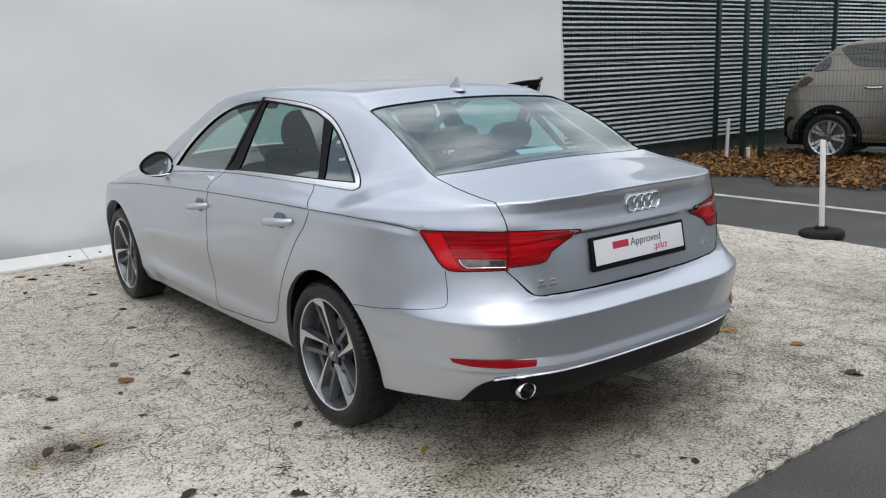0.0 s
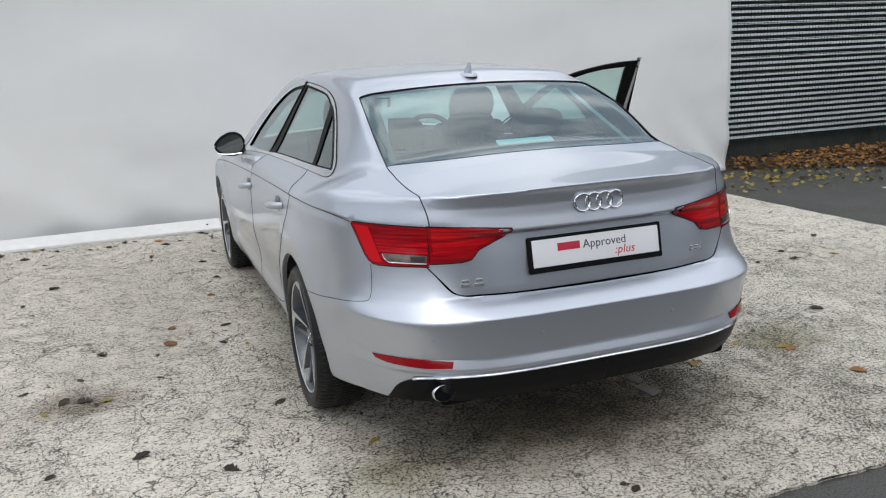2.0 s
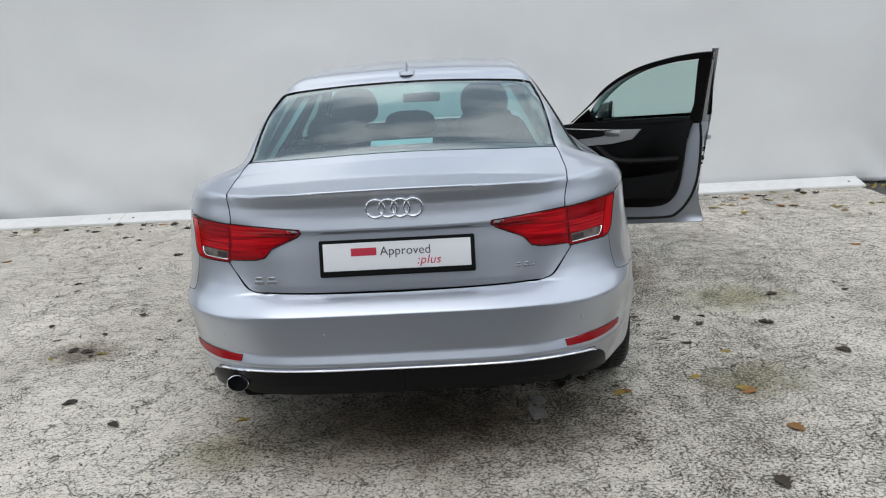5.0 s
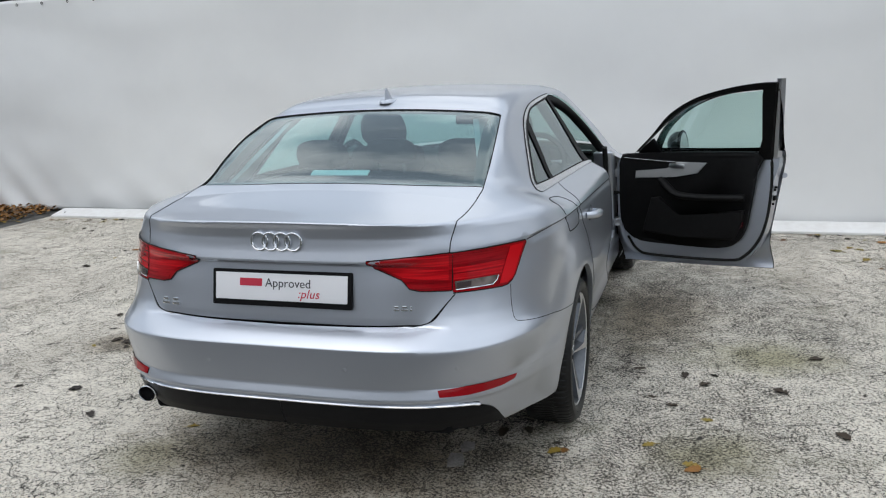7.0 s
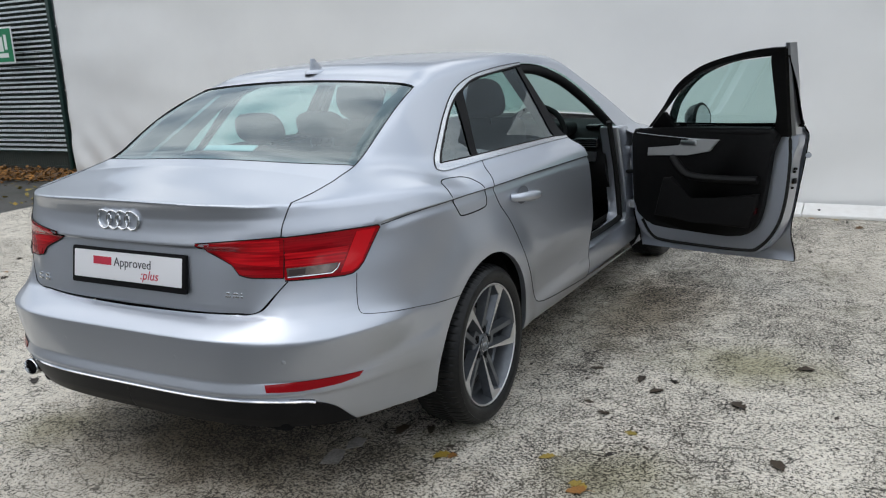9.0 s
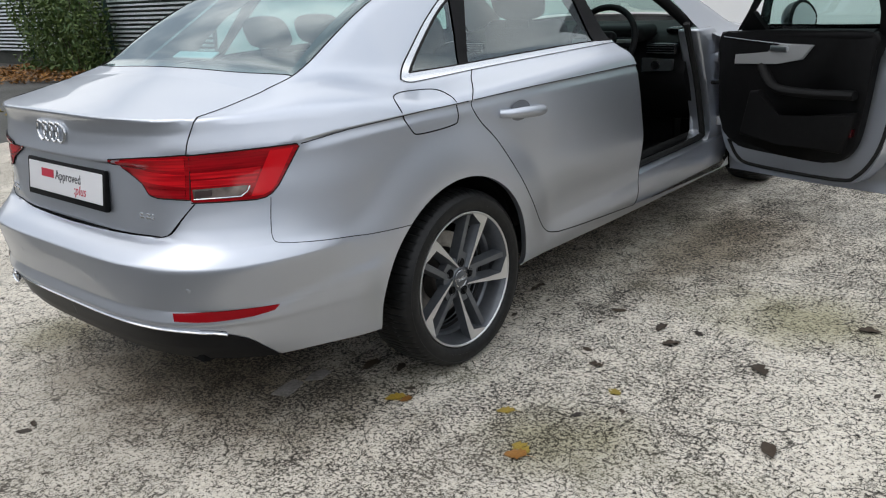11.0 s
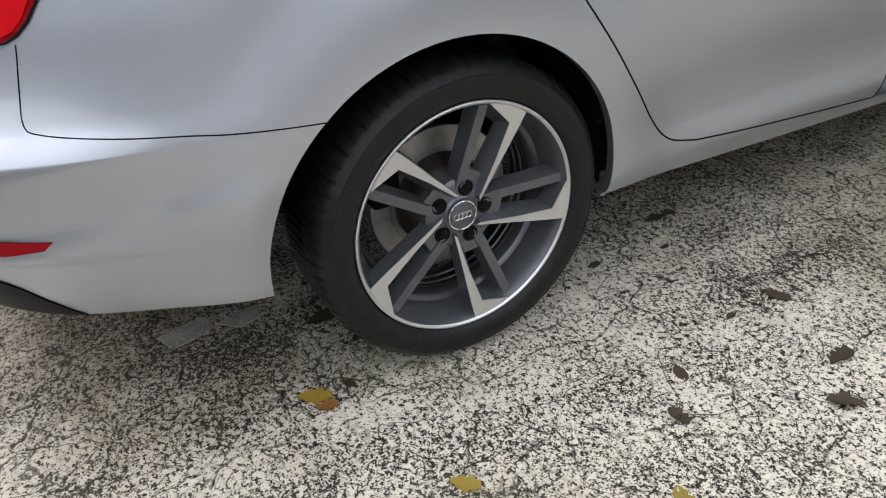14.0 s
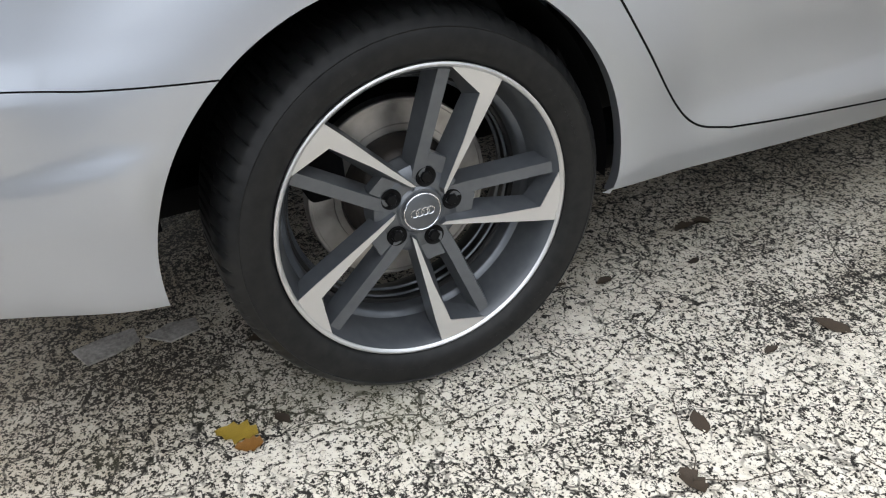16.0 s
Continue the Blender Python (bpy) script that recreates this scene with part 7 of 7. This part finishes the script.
litter("leaf_litter", 15000, right_bank, (0.030, 0.068), [LEAF_ORANGE], "thick drift of orange-brown fallen leaves by the fence", 0.1)
litter("leaf_litter", 7500, left_bank, (0.030, 0.068), [LEAF_ORANGE], "drift of orange-brown fallen leaves under the hedge", 0.1)
litter("leaf_litter", 240, lambda i: (rng.uniform(4.05, 6.4), 3.0 + 1.4 * rng.random() ** 0.6, rng.uniform(-0.01, 0.01)), (0.035, 0.075), [LEAF_YELLOW], "scattered yellow leaves on the dark asphalt", 0.0)
litter("leaf_litter", 200, lambda i: (rng.uniform(-9.0, -6.0), rng.uniform(1.8, 4.4), rng.uniform(-0.01, 0.01)), (0.035, 0.075), [LEAF_YELLOW], "scattered yellow leaves on the dark asphalt", 0.0)


def hedge():
    h = thing("hedge", pose(-11.95, 4.75, 0), "dense dark green shrub growing against the fence", "shrub")
    bm = bmesh.new()
    for i in range(14):
        a, s = rng.uniform(0, 6.28), rng.uniform(0.2, 1.0)
        base = Vector((rng.uniform(-0.9, 0.7), rng.uniform(-0.15, 0.15), -0.03))
        sweep(bm, [base, base + Vector((0.1 * math.cos(a), 0.08 * math.sin(a), 0.5)), base + Vector((0.3 * math.cos(a), 0.15 * math.sin(a), 1.3 * s + 0.3))], [0.014, 0.010, 0.004], 6)
    part("stem", bm, TWIG, h)
    bm = bmesh.new()
    for i in range(7000):
        while True:
            x, y, z = rng.uniform(-1.4, 1.15), rng.uniform(-0.5, 0.35), rng.uniform(0.05, 2.0)
            top = 1.55 + 0.18 * math.sin(x * 5) + 0.1 * math.sin(x * 13) - 0.5 * max(0, x - 0.4) - 0.25 * max(0, -x - 0.9)
            if z < top + rng.gauss(0, 0.06) and abs(y) < 0.35 + 0.1 * math.sin(z * 6 + x * 4):
                break
        m = pose(x, y, z, rng.uniform(-70, 70), rng.uniform(-70, 70), rng.uniform(0, 360))
        s = rng.uniform(0.07, 0.14)
        v = [bm.verts.new(m @ Vector(p)) for p in ((0, -s * 0.16, 0), (s * 0.5, 0, s * 0.06), (0, s * 0.16, 0), (-s * 0.5, 0, -s * 0.04))]
        bm.faces.new(v)
    part("foliage", bm, LEAF_GREEN, h, smooth=False)


hedge()

# ---- the beige crossover behind the fence ----
def crossover():
    c = thing("crossover_car", pose(9.72, 3.41, 0, 0, 0, 194.5), "beige metallic crossover car parked behind the mesh fence", "car")
    beige = material("beige_metallic_paint", (0.23, 0.195, 0.15), 0.35, 0.6, 0.8)
    f = tex_noise(beige, 2, 4)
    drive(beige, "Base Color", ramp(beige, f, (0.3, (0.17, 0.15, 0.125)), (0.7, (0.22, 0.197, 0.165))))
    tint = material("dark_privacy_glass", (0.012, 0.014, 0.014), 0.05, 0.0, 0.5)
    # local: y ahead from the rear axle, x to its right; near side is +x
    ys = np.linspace(-0.60, 3.55, 110)
    top = smooth_knots(ys, -0.60, 0.86, -0.55, 1.02, -0.46, 1.12, -0.33, 1.24, -0.22, 1.35, -0.06, 1.52, 0.06, 1.60, 0.5, 1.66, 1.2, 1.67, 1.7, 1.55, 2.2, 1.28, 2.6, 1.08, 3.2, 0.98, 3.5, 0.80)
    low = smooth_knots(ys, -0.60, 0.42, -0.55, 0.33, -0.4, 0.30, 3.1, 0.28, 3.55, 0.42)
    bm = bmesh.new()
    rows = []
    for y, zt, zb in zip(ys, top, low):
        end = 1 - 0.16 * max(0, (-0.35 - y) / 0.43) ** 2 - 0.25 * max(0, (y - 2.9) / 0.65) ** 2
        prof = []
        zw = min(zt, 1.02)
        for z in np.concatenate([np.linspace(zb, zw, 12), np.linspace(zw, zt, 8)[1:]]):
            w = 0.90 - 0.05 * ((z - 0.62) / 0.4) ** 2 if z <= 1.02 else 0.86 - 0.50 * (z - 1.02) ** 1.0 * 0.75
            for cy in (0.0, 2.65):
                r = math.hypot(y - cy, z - 0.35)
                w += 0.015 * float(hump((r - 0.44) / 0.2))
            prof.append((w * end, z))
        wt = prof[-1][0]
        prof += [(wt - 0.05, zt + 0.012), (wt * 0.5, zt + 0.03), (0, zt + 0.035)]
        rows.append([bm.verts.new((x, y, z)) for x, z in prof])
    for a, b in zip(rows, rows[1:]):
        for j in range(len(a) - 1):
            q = (a[j], a[j + 1], b[j + 1], b[j])
            m = sum((v.co for v in q), Vector()) / 4
            if any(math.hypot(m.y - cy, m.z - 0.35) < 0.40 for cy in (0.0, 2.65)) and m.x > 0.5:
                continue
            bm.faces.new(q)
    for row in (rows[0],):
        bm.faces.new(row + [bm.verts.new((0, row[0].co.y, row[0].co.z))])
    geom = bmesh.ops.duplicate(bm, geom=bm.verts[:] + bm.edges[:] + bm.faces[:])
    for v in geom["geom"]:
        if isinstance(v, bmesh.types.BMVert):
            v.co.x = -v.co.x
    part("body", bm, beige, c, crisp=60)

    def flank(name, pts, mat, lift, label=""):
        b = bmesh.new()
        out = []
        for y, z in spline(pts, 0.05, True):
            w = 0.90 - 0.05 * ((z - 0.62) / 0.4) ** 2 if z <= 1.02 else 0.86 - 0.375 * (z - 1.02)
            e = 1 - 0.16 * max(0, (-0.35 - y) / 0.43) ** 2
            out.append(b.verts.new((w * e + lift, y, z)))
        b.faces.new(out)
        bmesh.ops.triangulate(b, faces=b.faces[:])
        bmesh.ops.solidify(b, geom=b.faces[:], thickness=0.006)
        return part(name, b, mat, c, label)
    flank("side_window", [(0.10, 1.585), (0.17, 1.44), (0.30, 1.33), (0.6, 1.29), (1.2, 1.26), (2.0, 1.20), (1.80, 1.40), (1.5, 1.56), (1.1, 1.62), (0.6, 1.625)], tint, 0.008, "dark side window")
    flank("rear_quarter_window", [(-0.25, 1.27), (-0.09, 1.45), (-0.04, 1.42), (-0.07, 1.30)], tint, 0.010)
    flank("tail_lamp", [(-0.43, 1.06), (-0.41, 1.13), (-0.33, 1.19), (-0.24, 1.16), (-0.30, 1.10), (-0.36, 1.05)], DIM_RED, 0.010, "red tail lamp")
    flank("side_moulding", [(0.46, 0.36), (0.5, 0.42), (2.2, 0.40), (2.2, 0.33)], CHROME, 0.02)
    flank("lower_cladding", [(-0.58, 0.36), (-0.57, 0.60), (-0.45, 0.62), (-0.43, 0.34)], BLACK, 0.006)
    b = bmesh.new()
    sweep(b, [(0.865, 0.44, 1.03), (0.895, 0.49, 1.03), (0.895, 0.61, 1.03), (0.865, 0.66, 1.03)], 0.014, 8)
    part("door_handle", b, CHROME, c, "bright door handle")
    for cy in (0.0, 2.65):
        b = bmesh.new()
        lathe(b, [(0.46, 0.40), (0.46, 0.86), (0.455, 0.918), (0.395, 0.922), (0.385, 0.90), (0.38, 0.7)], 40, "x", Matrix.Translation((0, cy, 0.35)), radians(-8), radians(188))
        part("arch_trim", b, BLACK, c)
        for sx in (1, -1):
            w = new("wheel")
            w.parent = c
            w.matrix_local = pose(sx * 0.80, cy, 0.345, 0, 0, 0 if sx > 0 else 180)
            b = bmesh.new()
            lathe(b, [(0.24, 0.08), (0.255, 0.10), (0.30, 0.105), (0.335, 0.08), (0.345, 0.04), (0.345, -0.06), (0.33, -0.1), (0.24, -0.1)], 48)
            part("tyre", b, TYRE, w)
            b = bmesh.new()
            lathe(b, [(0.245, 0.092), (0.24, 0.10), (0.225, 0.092), (0.21, 0.04), (0.2, -0.05)], 48)
            part("rim", b, ALLOY_CUT, w)
            for i in range(5):
                b = bmesh.new()
                for off in (-0.17, 0.17):
                    arm = [(0.05, -0.012), (0.235, -0.022), (0.235, 0.022), (0.05, 0.012)]
                    spoke_piece(b, arm, arm, 2 * math.pi * i / 5 + off, -0.005, 0.03)
                part("spoke", b, ALLOY_CUT, w)
            b = bmesh.new()
            lathe(b, [(0.0, 0.075), (0.06, 0.07), (0.07, 0.03)], 32)
            lathe(b, [(0.07, 0.0), (0.22, -0.005)], 32)
            part("hub", b, ALLOY_DARK, w)
    b = bmesh.new()
    box(b, (-0.7, -0.6, 0.22), (0.7, 3.3, 0.32), 0.02)
    part("underbody", b, UNDER, c)


crossover()
